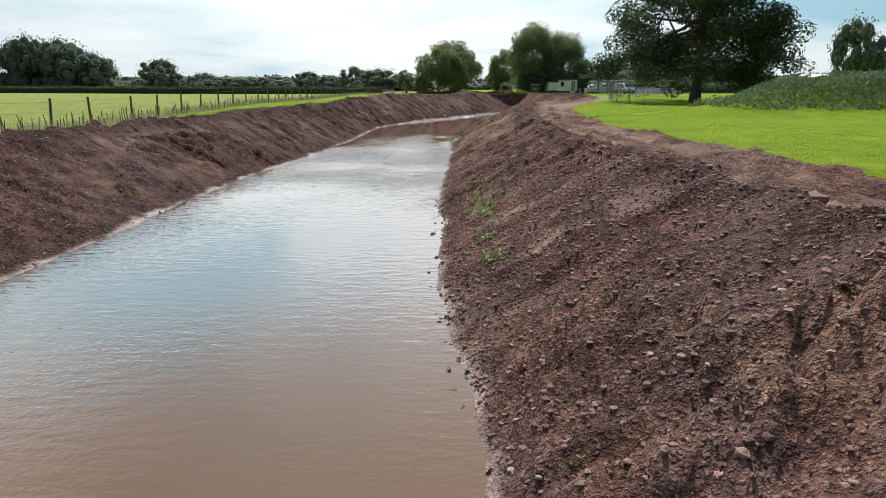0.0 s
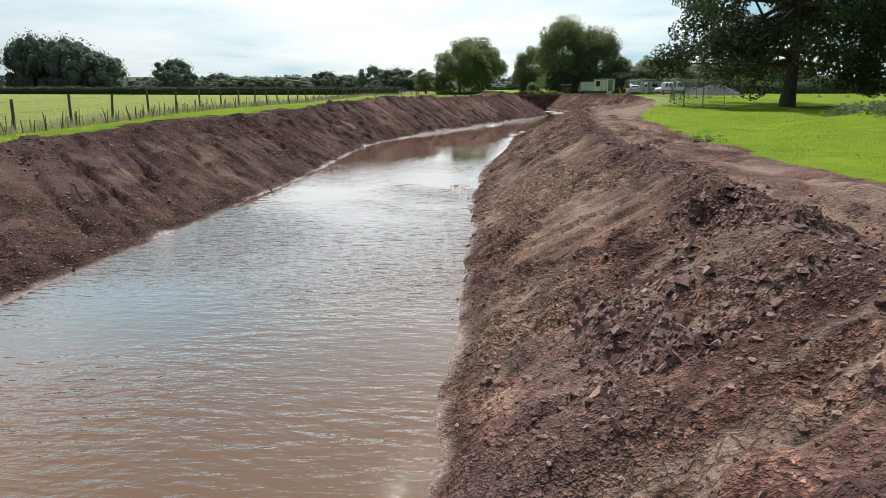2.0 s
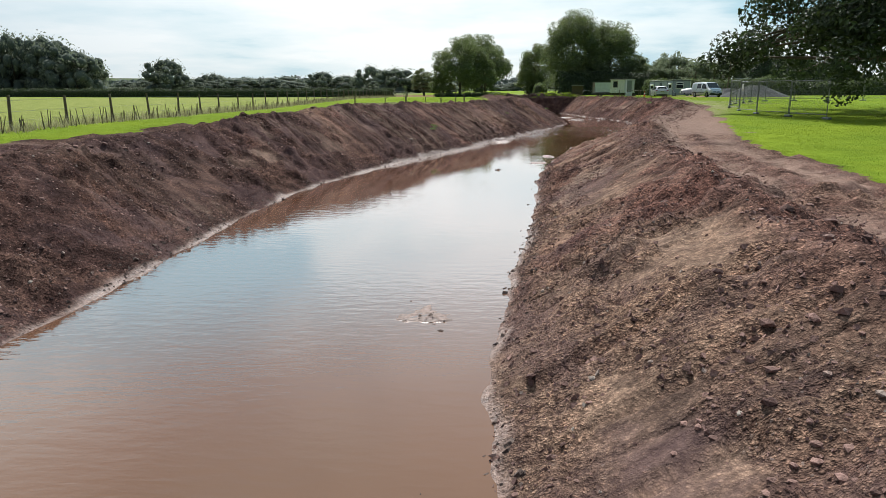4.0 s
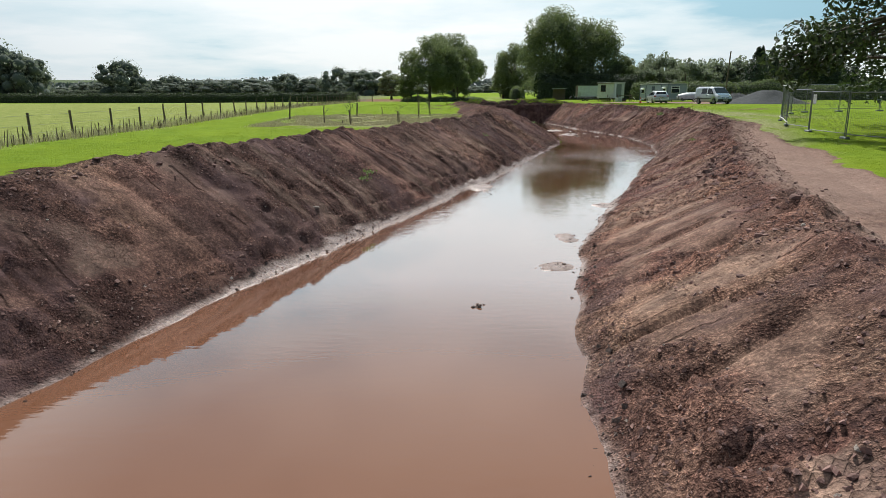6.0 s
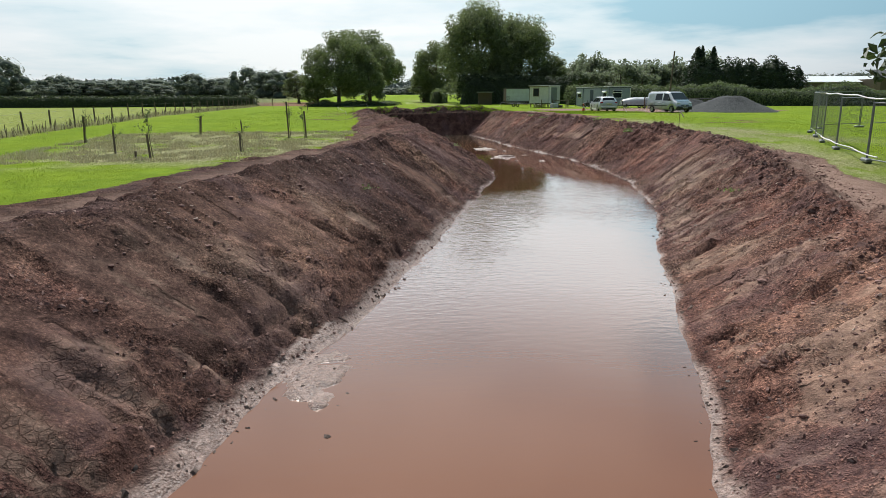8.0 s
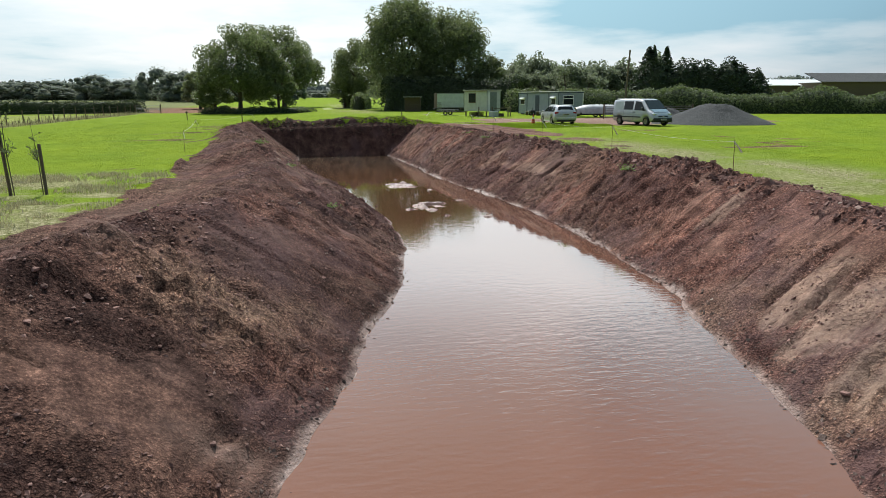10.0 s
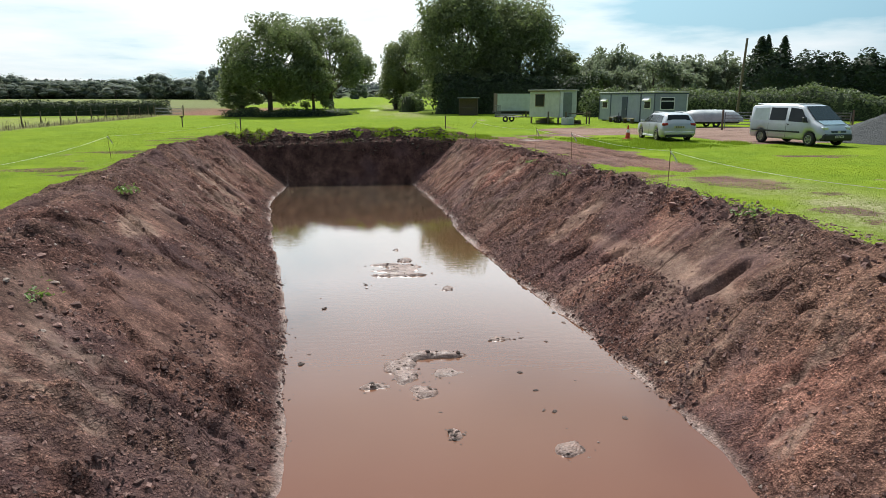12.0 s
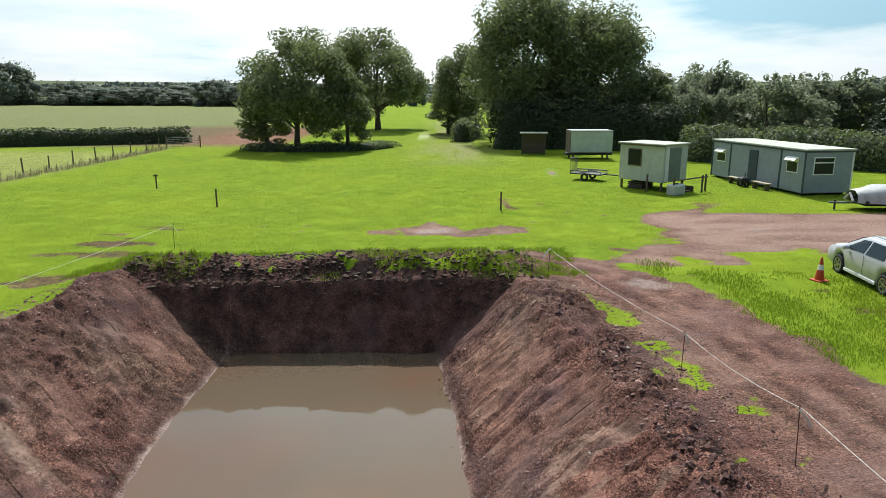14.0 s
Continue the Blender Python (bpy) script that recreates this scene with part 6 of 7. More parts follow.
    add_wheels(o, ((-1.55, -0.84), (1.55, -0.84), (-1.55, 0.84), (1.55, 0.84)), 0.33, 0.22, 0.2)


build_van()


# ---- tarped boat, gate, heaps, pole, cone ----
def build_boat():
    o = thing("covered_boat", "low boat on a trailer under a grey tarpaulin", "boat", pose(34.9, 141.3, h1(37, 141.3), 0, 0, -3))
    n, m = 26, 14
    vs, fs = [], []
    r = np.random.default_rng(4)
    for i in range(n + 1):
        t = i / n
        half = 0.95 * min(1, 0.62 + 1.6 * t) * min(1, 0.45 + 3.0 * (1 - t))
        top = 1.30 - 0.28 * (1 - min(1, t * 4)) - 0.55 * max(0, (t - 0.82) / 0.18) ** 1.5
        for j in range(m + 1):
            a = math.pi * j / m
            y, z = -math.cos(a) * half, 0.42 + (top - 0.42) * math.sin(a) ** 0.55
            wob = 0.012 * math.sin(9 * t * 6 + j) + 0.012 * r.normal()
            vs.append((4.9 * t + 0.02 * r.normal(), y + wob * 0.6, z + (wob if 0 < j < m else 0)))
    for i in range(n):
        for j in range(m):
            a = i * (m + 1) + j
            fs.append((a, a + m + 1, a + m + 2, a + 1))
    mesh_np("tarpaulin", vs, fs, MAT_TARP, True, o)
    part("hull", bm_box(0.3, 4.5, -0.75, 0.75, 0.28, 0.6, 0.15), MAT_BLACK, o, "dark hull below the cover")
    part("drawbar", bm_box(-1.1, 0.5, -0.05, 0.05, 0.32, 0.42, 0.01), MAT_GALV, o)
    part("jockey_wheel", bm_tube([(-0.8, 0, 0.5), (-0.8, 0, 0.02)], 0.05, 8), MAT_BLACK, o)
    for y in (-0.85, 0.85):
        part("wheel", bm_wheel(0.27, 0.16, 0.14), MAT_RUBBER, o, "", pose(2.6, y, 0.27))
    part("cover_fold", bm_tube([(-0.12, -0.4, 0.5), (-0.1, 0, 0.85), (-0.12, 0.4, 0.5)], 0.06, 6), MAT_TARP, o)


build_boat()


def build_gate(name, label, x, y, turn, length, bars=6, h=1.2):
    o = thing(name, label, "gate", pose(x, y, h1(x, y), 0, 0, turn))
    for k in range(bars):
        z = 0.22 + (h - 0.22) * k / (bars - 1)
        part("bar", bm_tube([(0, 0, z), (length, 0, z)], 0.022, 6), MAT_GALV, o)
    for x0 in (0, length * 0.5, length):
        part("upright", bm_box(x0 - 0.025, x0 + 0.025, -0.02, 0.02, 0.12, h + 0.04, 0.005), MAT_GALV, o)
    for x0 in (-0.15, length + 0.15):
        part("gate_post", bm_tube([(x0, 0, -0.4), (x0, 0, h + 0.2)], 0.07, 8), MAT_TIMBER, o)
    return o


_g = build_gate("yard_gate", "galvanised five-bar yard gate with a small notice", 36.0, 136.5, -18, 3.6)
part("notice", bm_box(1.6, 1.95, -0.04, -0.025, 0.62, 1.0, 0.004), MAT_WHITE, _g, "white notice plate")
build_gate("second_yard_gate", "galvanised yard gate beside the gravel heaps", 40.2, 135.2, -16, 3.6)
build_gate("field_gate", "galvanised field gate at the end of the fence", -16.4, 184.5, 30, 3.4)


def build_heap(name, label, x, y, rx, ry, h, seed):
    r, n, m = np.random.default_rng(seed), 26, 44
    vs, fs = [], []
    for i in range(n + 1):
        t = i / n
        for j in range(m):
            a = 2 * math.pi * j / m
            rr = t * (1 + 0.10 * math.sin(2 * a + seed) + 0.06 * math.sin(5 * a))
            px, py = x + rx * rr * math.cos(a), y + ry * rr * math.sin(a)
            zz = h * (1 - t) ** 1.12 * (1 - 0.25 * math.exp(-(t / 0.14) ** 2)) + 0.05 * r.normal() * (1 - t)
            vs.append((px, py, h1(px, py) + zz - 0.06 * (i == n)))
    for i in range(n):
        for j in range(m):
            fs.append((i * m + j, i * m + (j + 1) % m, (i + 1) * m + (j + 1) % m, (i + 1) * m + j))
    tagged(mesh_np(name, vs, fs, MAT_GRAVEL, True), label, "gravel heap")


build_heap("gravel_mound", "large heap of grey gravel on the yard", 39.9, 124.8, 4.5, 4.0, 1.95, 2)
build_heap("small_gravel_mound", "smaller heap of grey gravel beside a larger one", 38.2, 129.5, 2.9, 2.5, 1.45, 3)

o = thing("utility_pole", "tall leaning timber utility pole beyond the yard", "pole", pose(47.3, 154.8, h1(47.4, 154.8), 0, 2.6, 0))
part("shaft", bm_tube([(0, 0, -0.5), (0, 0, 7.7)], [0.14, 0.10], 10), MAT_TIMBER, o)

o = thing("traffic_cone", "orange traffic cone with a white band by the car", "cone", pose(25.72, 128.1, h1(25.72, 128.1) + 0.01, 0, 0, 20))
part("base", bm_box(-0.2, 0.2, -0.2, 0.2, 0, 0.045, 0.01), MAT_CONE, o)
part("lower_cone", bm_tube([(0, 0, 0.045), (0, 0, 0.36)], [0.15, 0.098], 14), MAT_CONE, o)
part("band", bm_tube([(0, 0, 0.362), (0, 0, 0.53)], [0.098, 0.066], 14), MAT_WHITE, o, "white reflective band")
part("tip", bm_tube([(0, 0, 0.532), (0, 0, 0.76)], [0.066, 0.03], 14), MAT_CONE, o)


def build_trailer():
    o = thing("flat_trailer", "low dark metal trailer with a mesh tailgate", "trailer", pose(23.0, 153.6, h1(23.5, 153.3), 0, 0, -35))
    part("bed", bm_box(0, 2.2, 0, 1.3, 0.42, 0.50, 0.01), MAT_BLACK, o)
    for y in (0, 1.26):
        part("side_rail", bm_box(0, 2.2, y, y + 0.04, 0.62, 0.70, 0.008), MAT_GALV, o)
        for x in (0, 1.1, 2.16):
            part("stanchion", bm_box(x, x + 0.04, y, y + 0.04, 0.50, 0.62, 0.004), MAT_GALV, o)
        part("mudguard", bm_box(0.75, 1.45, y - 0.16 if y == 0 else y + 0.05, y - 0.01 if y == 0 else y + 0.2, 0.55, 0.60, 0.01), MAT_BLACK, o)
        part("wheel", bm_wheel(0.27, 0.15, 0.14), MAT_RUBBER, o, "", pose(1.1, -0.09 if y == 0 else 1.39, 0.27))
    for k in range(9):
        part("tailgate_bar", bm_box(-0.03, -0.005, 0.02 + 0.155 * k, 0.045 + 0.155 * k, 0.5, 1.45, 0.004), MAT_GALV, o)
    part("tailgate_rail", bm_box(-0.035, 0.0, 0, 1.3, 1.45, 1.49, 0.004), MAT_GALV, o)
    part("drawbar", bm_box(2.2, 3.2, 0.6, 0.7, 0.42, 0.49, 0.008), MAT_BLACK, o)


build_trailer()


def build_bench():
    for x, y, tr in ((33.5, 151.2, 98), (33.9, 148.7, 98)):
        o = thing("timber_bench", "low pale timber bench in front of the office", "bench", pose(x, y, h1(x, y), 0, 0, tr))
        part("seat", bm_box(-0.8, 0.8, -0.18, 0.18, 0.40, 0.45, 0.01), MAT_PALE_TIMBER, o)
        for lx in (-0.65, 0.55):
            part("leg", bm_box(lx, lx + 0.1, -0.15, 0.15, -0.05, 0.398, 0.01), MAT_TIMBER, o)
    o = thing("gas_bottle_barrow", "dark two-wheeled barrow leaning by the office door", "barrow", pose(33.4, 150.0, h1(33.4, 150.0), 0, 0, 10))
    part("frame", bm_tube([(0, 0, 0.2), (0.1, 0, 0.9)], 0.03, 8), MAT_BLACK, o)
    part("tub", bm_box(-0.3, 0.25, -0.3, 0.3, 0.3, 0.62, 0.08), MAT_BLACK, o)
    for y in (-0.34, 0.34):
        part("wheel", bm_wheel(0.2, 0.1, 0.1), MAT_RUBBER, o, "", pose(0, y, 0.2))


build_bench()


# ---- fences ----
def build_field_fence():
    o = thing("field_fence", "long post and wire fence beside the grass field", "fence")
    r = np.random.default_rng(8)
    ys = np.arange(7.2, 184, 3.68)
    first = part("post", bm_tube([(0, 0, -0.4), (0, 0, 1.28)], [0.065, 0.055], 8), MAT_TIMBER, o, "", pose(-17, 7, h1(-17, 7)))
    for y in ys[1:]:
        x = -17 + r.normal(0, 0.05)
        share(first, pose(x, y + r.normal(0, 0.12), h1(x, y) + r.normal(0, 0.04), r.normal(0, 1.5), r.normal(0, 1.5), 0))
    for z in (0.35, 0.7, 1.12):
        part("wire", bm_tube([(-16.93, y, h1(-17, y) + z) for y in np.arange(7.0, 184.4, 3.68)], 0.006, 4), MAT_GALV, o)


build_field_fence()


def sticks(name, label, category, xs, ys, hs, rad, mat, lean=0.09, seed=1):
    """Many thin upright stems in one mesh."""
    r = np.random.default_rng(seed)
    n = len(xs)
    z = height(xs, ys, False)
    lx, ly = r.normal(0, lean, n) * hs, r.normal(0, lean, n) * hs
    vs = []
    for k in range(3):
        a = 2 * math.pi * k / 3
        vs.append(np.stack([xs + rad * math.cos(a), ys + rad * math.sin(a), z - 0.03], 1))
    for k in range(3):
        a = 2 * math.pi * k / 3
        vs.append(np.stack([xs + lx + rad * 0.7 * math.cos(a), ys + ly + rad * 0.7 * math.sin(a), z + hs], 1))
    v = np.stack(vs, 1).reshape(-1, 3)
    i = 6 * np.arange(n)[:, None]
    f = np.concatenate([i + np.array([[0, 1, 4, 3]]), i + np.array([[1, 2, 5, 4]]), i + np.array([[2, 0, 3, 5]])])
    return tagged(mesh_np(name, v, f, mat), label, category, kind="stuff")


_r = np.random.default_rng(14)
_ys = np.concatenate([np.arange(8, 184, 0.42), np.arange(8, 184, 0.9)])
_xs = -16.2 + _r.normal(0, 0.22, len(_ys))
sticks("hedge_whips", "row of young hedge whips on canes beside the fence", "hedge plants", _xs, _ys, _r.uniform(0.28, 0.75, len(_ys)), 0.022, MAT_TIMBER, 0.12, 3)


def blades(name, label, xs, ys, hs, wide, mat, seed, z=None, per=4, spread=0.05, category="grass"):
    """Tufts of bent grass blades in one mesh."""
    r = np.random.default_rng(seed)
    xs, ys, hs = np.repeat(xs, per), np.repeat(ys, per), np.repeat(hs, per)
    n = len(xs)
    xs, ys = xs + r.normal(0, spread, n), ys + r.normal(0, spread, n)
    z = height(xs, ys, True) if z is None else np.repeat(z, per)
    hs = hs * r.uniform(0.6, 1.2, n)
    a = r.uniform(0, 6.28, n)
    dx, dy = np.cos(a), np.sin(a)
    b = r.uniform(0.15, 0.7, n) * hs
    v = np.stack([np.stack([xs - dy * wide, ys + dx * wide, z - 0.02], 1), np.stack([xs + dy * wide, ys - dx * wide, z - 0.02], 1), np.stack([xs + dx * b, ys + dy * b, z + hs], 1)], 1).reshape(-1, 3)
    return tagged(mesh_np(name, v, np.arange(3 * n).reshape(n, 3), mat), label, category, kind="stuff")


_ys = _r.uniform(6, 184, 6000)
blades("fence_grass", "long pale dry grass along the field fence", -16.6 + _r.normal(0, 0.4, 6000), _ys, _r.uniform(0.15, 0.5, 6000), 0.012, MAT_DRY, 5, per=4, spread=0.12)


def build_mesh_fence():
    """Temporary steel panels on feet."""
    line = [(19.6, 66.6), (18.75, 73.9), (19.3, 79.5), (21.1, 84.0), (22.8, 87.1), (27.5, 94.8), (32.4, 96.6), (60.0, 99.0)]
    P = np.array(line)
    seg = np.linalg.norm(np.diff(P, axis=0), axis=1)
    cum = np.concatenate([[0], np.cumsum(seg)])
    first = None
    for k in range(int(cum[-1] / 3.5)):
        a = np.array([np.interp(k * 3.5, cum, P[:, i]) for i in (0, 1)])
        b = np.array([np.interp((k + 1) * 3.5, cum, P[:, i]) for i in (0, 1)])
        turn = math.degrees(math.atan2(b[1] - a[1], b[0] - a[0]))
        za, zb = h1(*a), h1(*b)
        m = pose(a[0], a[1], min(za, zb) + 0.04, 0, 0, turn)
        if first is not None:
            copy_thing(first, m)
            continue
        o = first = thing("mesh_fence_panel", "galvanised temporary mesh fence panel on block feet", "fence panel", m, "mesh fence panels")
        for x in (0.03, 3.43):
            part("upright", bm_tube([(x, 0, 0.05), (x, 0, 2.0)], 0.021, 8), MAT_GALV, o)
        part("top_rail", bm_tube([(0.03, 0, 2.0), (3.43, 0, 2.0)], 0.02, 8), MAT_GALV, o)
        part("bottom_rail", bm_tube([(0.03, 0, 0.2), (3.43, 0, 0.2)], 0.019, 8), MAT_GALV, o)
        vs, fs = [], []
        for x in np.arange(0.12, 3.4, 0.105):
            v, f = tube([(x, 0, 0.2), (x, 0, 2.0)], [0.0028, 0.0028], 3); fs.append(f + 6 * len(vs)); vs.append(v)
        for z in np.arange(0.42, 1.95, 0.25):
            v, f = tube([(0.03, 0.004, z), (3.43, 0.004, z)], [0.0028, 0.0028], 3); fs.append(f + 6 * len(vs)); vs.append(v)
        mesh_np("wire_mesh", np.concatenate(vs), np.concatenate(fs), MAT_GALV, parent=o)
        part("foot", bm_box(-0.30, 0.30, -0.10, 0.10, -0.06, 0.06, 0.03), MAT_GALV, o)


build_mesh_fence()
o = thing("fence_netting", "white rope and net edging hung on mesh fence panels", "netting")
for z in (0.22, 2.02):
    _pts = []
    for k in range(19):
        t = k / 18
        x, y = np.interp(t, [0, 0.62, 1], [19.3, 21.1, 22.8]), np.interp(t, [0, 0.62, 1], [79.5, 84.0, 87.1])
        _pts.append((x - 0.03, y, h1(x, y) + 0.04 + z - 0.05 * abs(math.sin(9 * t))))
    part("rope", bm_tube(_pts, 0.022, 6), MAT_NETTING, o)
part("sign", bm_box(0, 0.35, -0.01, 0.0, 0, 0.45, 0.002), MAT_WHITE, o, "small white sign", pose(19.15, 76.8, h1(19, 77) + 1.35, 0, 0, 84))


# ---- tape round the dig ----
def build_tape():
    right = [(19.2, 93.0), (19.35, 101.0), (19.6, 109.6), (19.3, 117.6), (18.7, 121.0), (17.2, 128.6)]
    left = [(1.9, 109.0), (0.9, 120.5), (3.4, 133.6)]
    for side in (right, left):
        for x, y in side:
            o = thing("tape_pin", "thin rusty steel pin with a white tape knot", "tape post", pose(x, y, h1(x, y), random.uniform(-3, 3), random.uniform(-3, 3), random.uniform(0, 360)), "tape posts")
            part("pin", bm_tube([(0, 0, -0.15), (0, 0, 1.05)], 0.008, 6), MAT_RUST, o)
            part("tape_tail", bm_poly([(0.0, 0.01, 0.98), (-0.12, 0.03, 0.84), (-0.22, 0.02, 0.68), (-0.18, 0.0, 0.66), (-0.08, 0.0, 0.84), (0.03, 0.0, 0.95)], 0.004), MAT_TAPE, o, "white tape tail")
        t = thing("barrier_tape", "thin pale barrier tape strung between steel pins", "tape")
        for (xa, ya), (xb, yb) in zip(side, side[1:]):
            za, zb = h1(xa, ya) + 0.98, h1(xb, yb) + 0.98
            pts = [(xa + (xb - xa) * k / 10, ya + (yb - ya) * k / 10, za + (zb - za) * k / 10 - 0.45 * (k / 10) * (1 - k / 10)) for k in range(11)]
            part("span", bm_tube(pts, 0.0045, 4), MAT_TAPE, t)
    for x, y in ((1.83, 143.9), (-4.25, 151.0), (17.0, 141.4)):
        o = thing("marker_post", "short weathered timber marker post in the grass", "post", pose(x, y, h1(x, y)))
        part("shaft", bm_box(-0.04, 0.04, -0.04, 0.04, -0.2, 0.95, 0.01), MAT_TIMBER, o)
        if x < -2:
            part("crosspiece", bm_box(-0.16, 0.16, -0.05, -0.042, 0.8, 0.9, 0.003), MAT_TIMBER, o)


build_tape()


# ---- staked saplings on the left verge ----
def build_saplings():
    r = np.random.default_rng(19)
    for x, y, tall_, leafy in ((-7.0, 88.2, 1.0, 0.3), (-5.0, 86.0, 0.95, 0.9), (-10.8, 95.0, 1.25, 0.4), (-6.2, 99.0, 1.1, 0.3), (-2.2, 88.6, 0.8, 0.1), (-4.3, 101.0, 0.7, 0.0), (-1.1, 96.5, 1.9, 0.8), (-0.2, 96.5, 1.4, 0.5), (-5.5, 85.9, 0.35, 0.0)):
        x += 0.35
        o = thing("staked_sapling", "young planted sapling tied to a dark timber stake", "sapling", pose(x, y, h1(x, y), r.normal(0, 3), r.normal(0, 3), r.uniform(0, 360)), "staked saplings")
        part("stake", bm_box(-0.035, 0.035, -0.035, 0.035, -0.2, tall_, 0.008), MAT_TIMBER, o)
        if leafy > 0.05:
            hgt = tall_ + 0.3 + 0.5 * leafy
            pts = [(0.1, 0, 0), (0.08, 0.02, hgt * 0.5), (0.14, 0.03, hgt)]
            tips, parts_ = [], [tube(pts, [0.016, 0.012, 0.005], 5)]
            for k in range(9):
                z = hgt * r.uniform(0.4, 0.95)
                e = np.array([0.1, 0, z]) + np.array([r.normal(0, 0.22), r.normal(0, 0.22), r.uniform(0.1, 0.4)])
                parts_.append(tube([(0.1, 0, z), tuple(e)], [0.007, 0.003], 4)); tips.append((np.array([0.1, 0, z]), e))
            v, f = join_arrays(parts_)
            mesh_np("stem", v, f, MAT_BARK, parent=o)
            n = int(120 * leafy) + 10
            pick = r.integers(0, len(tips), n)
            t = r.random((n, 1))
            pp = np.array([tips[k][0] for k in pick]) * (1 - t) + np.array([tips[k][1] for k in pick]) * t + r.normal(0, 0.04, (n, 3))
            v, f = leaf_quads(pp, r.normal(0, 1, (n, 3)), 0.045, r)
            mesh_np("leaves", v, f, MAT_LEAF_HEDGE, parent=o)


build_saplings()


# ---- far barn and house ----
o = thing("white_roofed_barn", "long low barn with a pale roof beyond the hedge", "barn", pose(128, 250, h1(140, 250), 0, 0, -4))
part("wall", bm_box(0, 32, 0, 12, -0.5, 4.2, 0.05), MAT_TIMBER, o)
part("roof", bm_poly([(-0.5, -0.5, 4.2), (32.5, -0.5, 4.2), (32.5, 6, 6.0), (-0.5, 6, 6.0)], 0.15), MAT_WHITE, o, "pale sheet roof")
part("roof", bm_poly([(-0.5, 6, 6.0), (32.5, 6, 6.0), (32.5, 12.5, 4.2), (-0.5, 12.5, 4.2)], 0.15), MAT_WHITE, o, "pale sheet roof")
o = thing("dark_barn", "large dark grey barn with a shallow roof", "barn", pose(150, 240, h1(165, 240), 0, 0, -4))
part("wall", bm_box(0, 40, 0, 14, -0.5, 5.0, 0.05), MAT_TIMBER, o)
part("roof", bm_poly([(-0.5, -0.5, 5.0), (40.5, -0.5, 5.0), (40.5, 7, 7.6), (-0.5, 7, 7.6)], 0.15), MAT_GRAVEL, o, "grey sheet roof")
o = thing("brick_house", "distant house with a dark pitched roof", "house", pose(89.5, 140, h1(95, 140), 0, 0, 8))
part("wall", bm_box(0, 9, 0, 7, -0.5, 5.2, 0.05), MAT_PALE_TIMBER, o)
part("roof", bm_poly([(-0.4, -0.4, 5.2), (9.4, -0.4, 5.2), (9.4, 3.5, 7.8), (-0.4, 3.5, 7.8)], 0.2), MAT_BLACK, o, "dark slate roof")
part("roof", bm_poly([(-0.4, 3.5, 7.8), (9.4, 3.5, 7.8), (9.4, 7.4, 5.2), (-0.4, 7.4, 5.2)], 0.2), MAT_BLACK, o, "dark slate roof")
_w = part("window", bm_box(0.8, 2.0, -0.05, -0.004, 3.4, 4.7, 0.01), MAT_WHITE, o)
part("pane", bm_box(0.9, 1.9, -0.06, -0.051, 3.5, 4.6, 0.004), MAT_GLASS, _w)


# ---- weeds on the heap and the banks ----
_n = 46000
_x, _y = _r.normal(27.5, 7.2, _n), _r.normal(45.0, 4.4, _n)
_k = ((_x - 27.5) / 11) ** 2 + ((_y - 45.5) / 6.8) ** 2 < 0.95 + 0.5 * (fbm(_x, _y, 0.6, 3) - 0.5)
_x, _y = _x[_k], _y[_k]
_z = on_ground(_x, _y) + _r.random(len(_x)) ** 1.5 * (0.25 + 1.1 * np.maximum(fbm(_x, _y, 0.4, 3) - 0.35, 0))
_v, _f = leaf_quads(np.stack([_x, _y, _z], 1), np.tile([0, -0.2, 0.8], (len(_x), 1)), 0.085, _r, 0.9)
tagged(mesh_np("heap_weeds", _v, _f, MAT_NETTLE), "rank weeds and nettles covering an old earth heap", "weeds", kind="stuff")


def weed(x, y, size, n, seed):
    r = np.random.default_rng(seed)
    o = thing("bank_weed", "small green weed rooted in the bare clay bank", "weed", pose(x, y, float(on_ground(np.array([x]), np.array([y]))[0])), "bank weeds")
    p = r.normal(0, size, (n, 3)) * np.array([1, 1, 0.35])
    p[:, 2] = np.abs(p[:, 2]) + 0.01
    v, f = leaf_quads(p, np.tile([0, 0, 1.0], (n, 1)), size * 0.30, r)
    mesh_np("leaves", v, f, MAT_WEED, parent=o)
    v, f = join_arrays([tube([(0, 0, -0.05), tuple(q * np.array([0.6, 0.6, 0.9]))], [0.008, 0.003], 4) for q in p[:1]])
    mesh_np("stem", v, f, MAT_WEED, parent=o)


for k, (x, y, size, n) in enumerate(((0.73, 12.8, 0.13, 50), (0.75, 10.9, 0.16, 70), (0.80, 11.7, 0.12, 45), (0.70, 9.4, 0.14, 60), (0.64, 8.1, 0.15, 60), (1.2, 11.4, 0.10, 30), (0.62, 14.1, 0.11, 35), (0.95, 13.8, 0.09, 25), (0.82, 3.4, 0.07, 25),
                                     (-1.28, 64.3, 0.16, 50), (-1.33, 63.6, 0.14, 40), (3.26, 78.7, 0.13, 35), (7.87, 95.0, 0.15, 60), (6.7, 101.3, 0.16, 40), (18.57, 98.0, 0.22, 90), (17.2, 115.6, 0.16, 45), (17.4, 112.6, 0.18, 50), (14.1, 78.7, 0.16, 40),
                                     (8.06, 37.1, 0.25, 70), (7.7, 37.4, 0.2, 50), (5.25, 109.3, 0.2, 60), (18.9, 104.3, 0.2, 60), (3.9, 92.0, 0.15, 40))):
    weed(x, y, size, n, 100 + k)


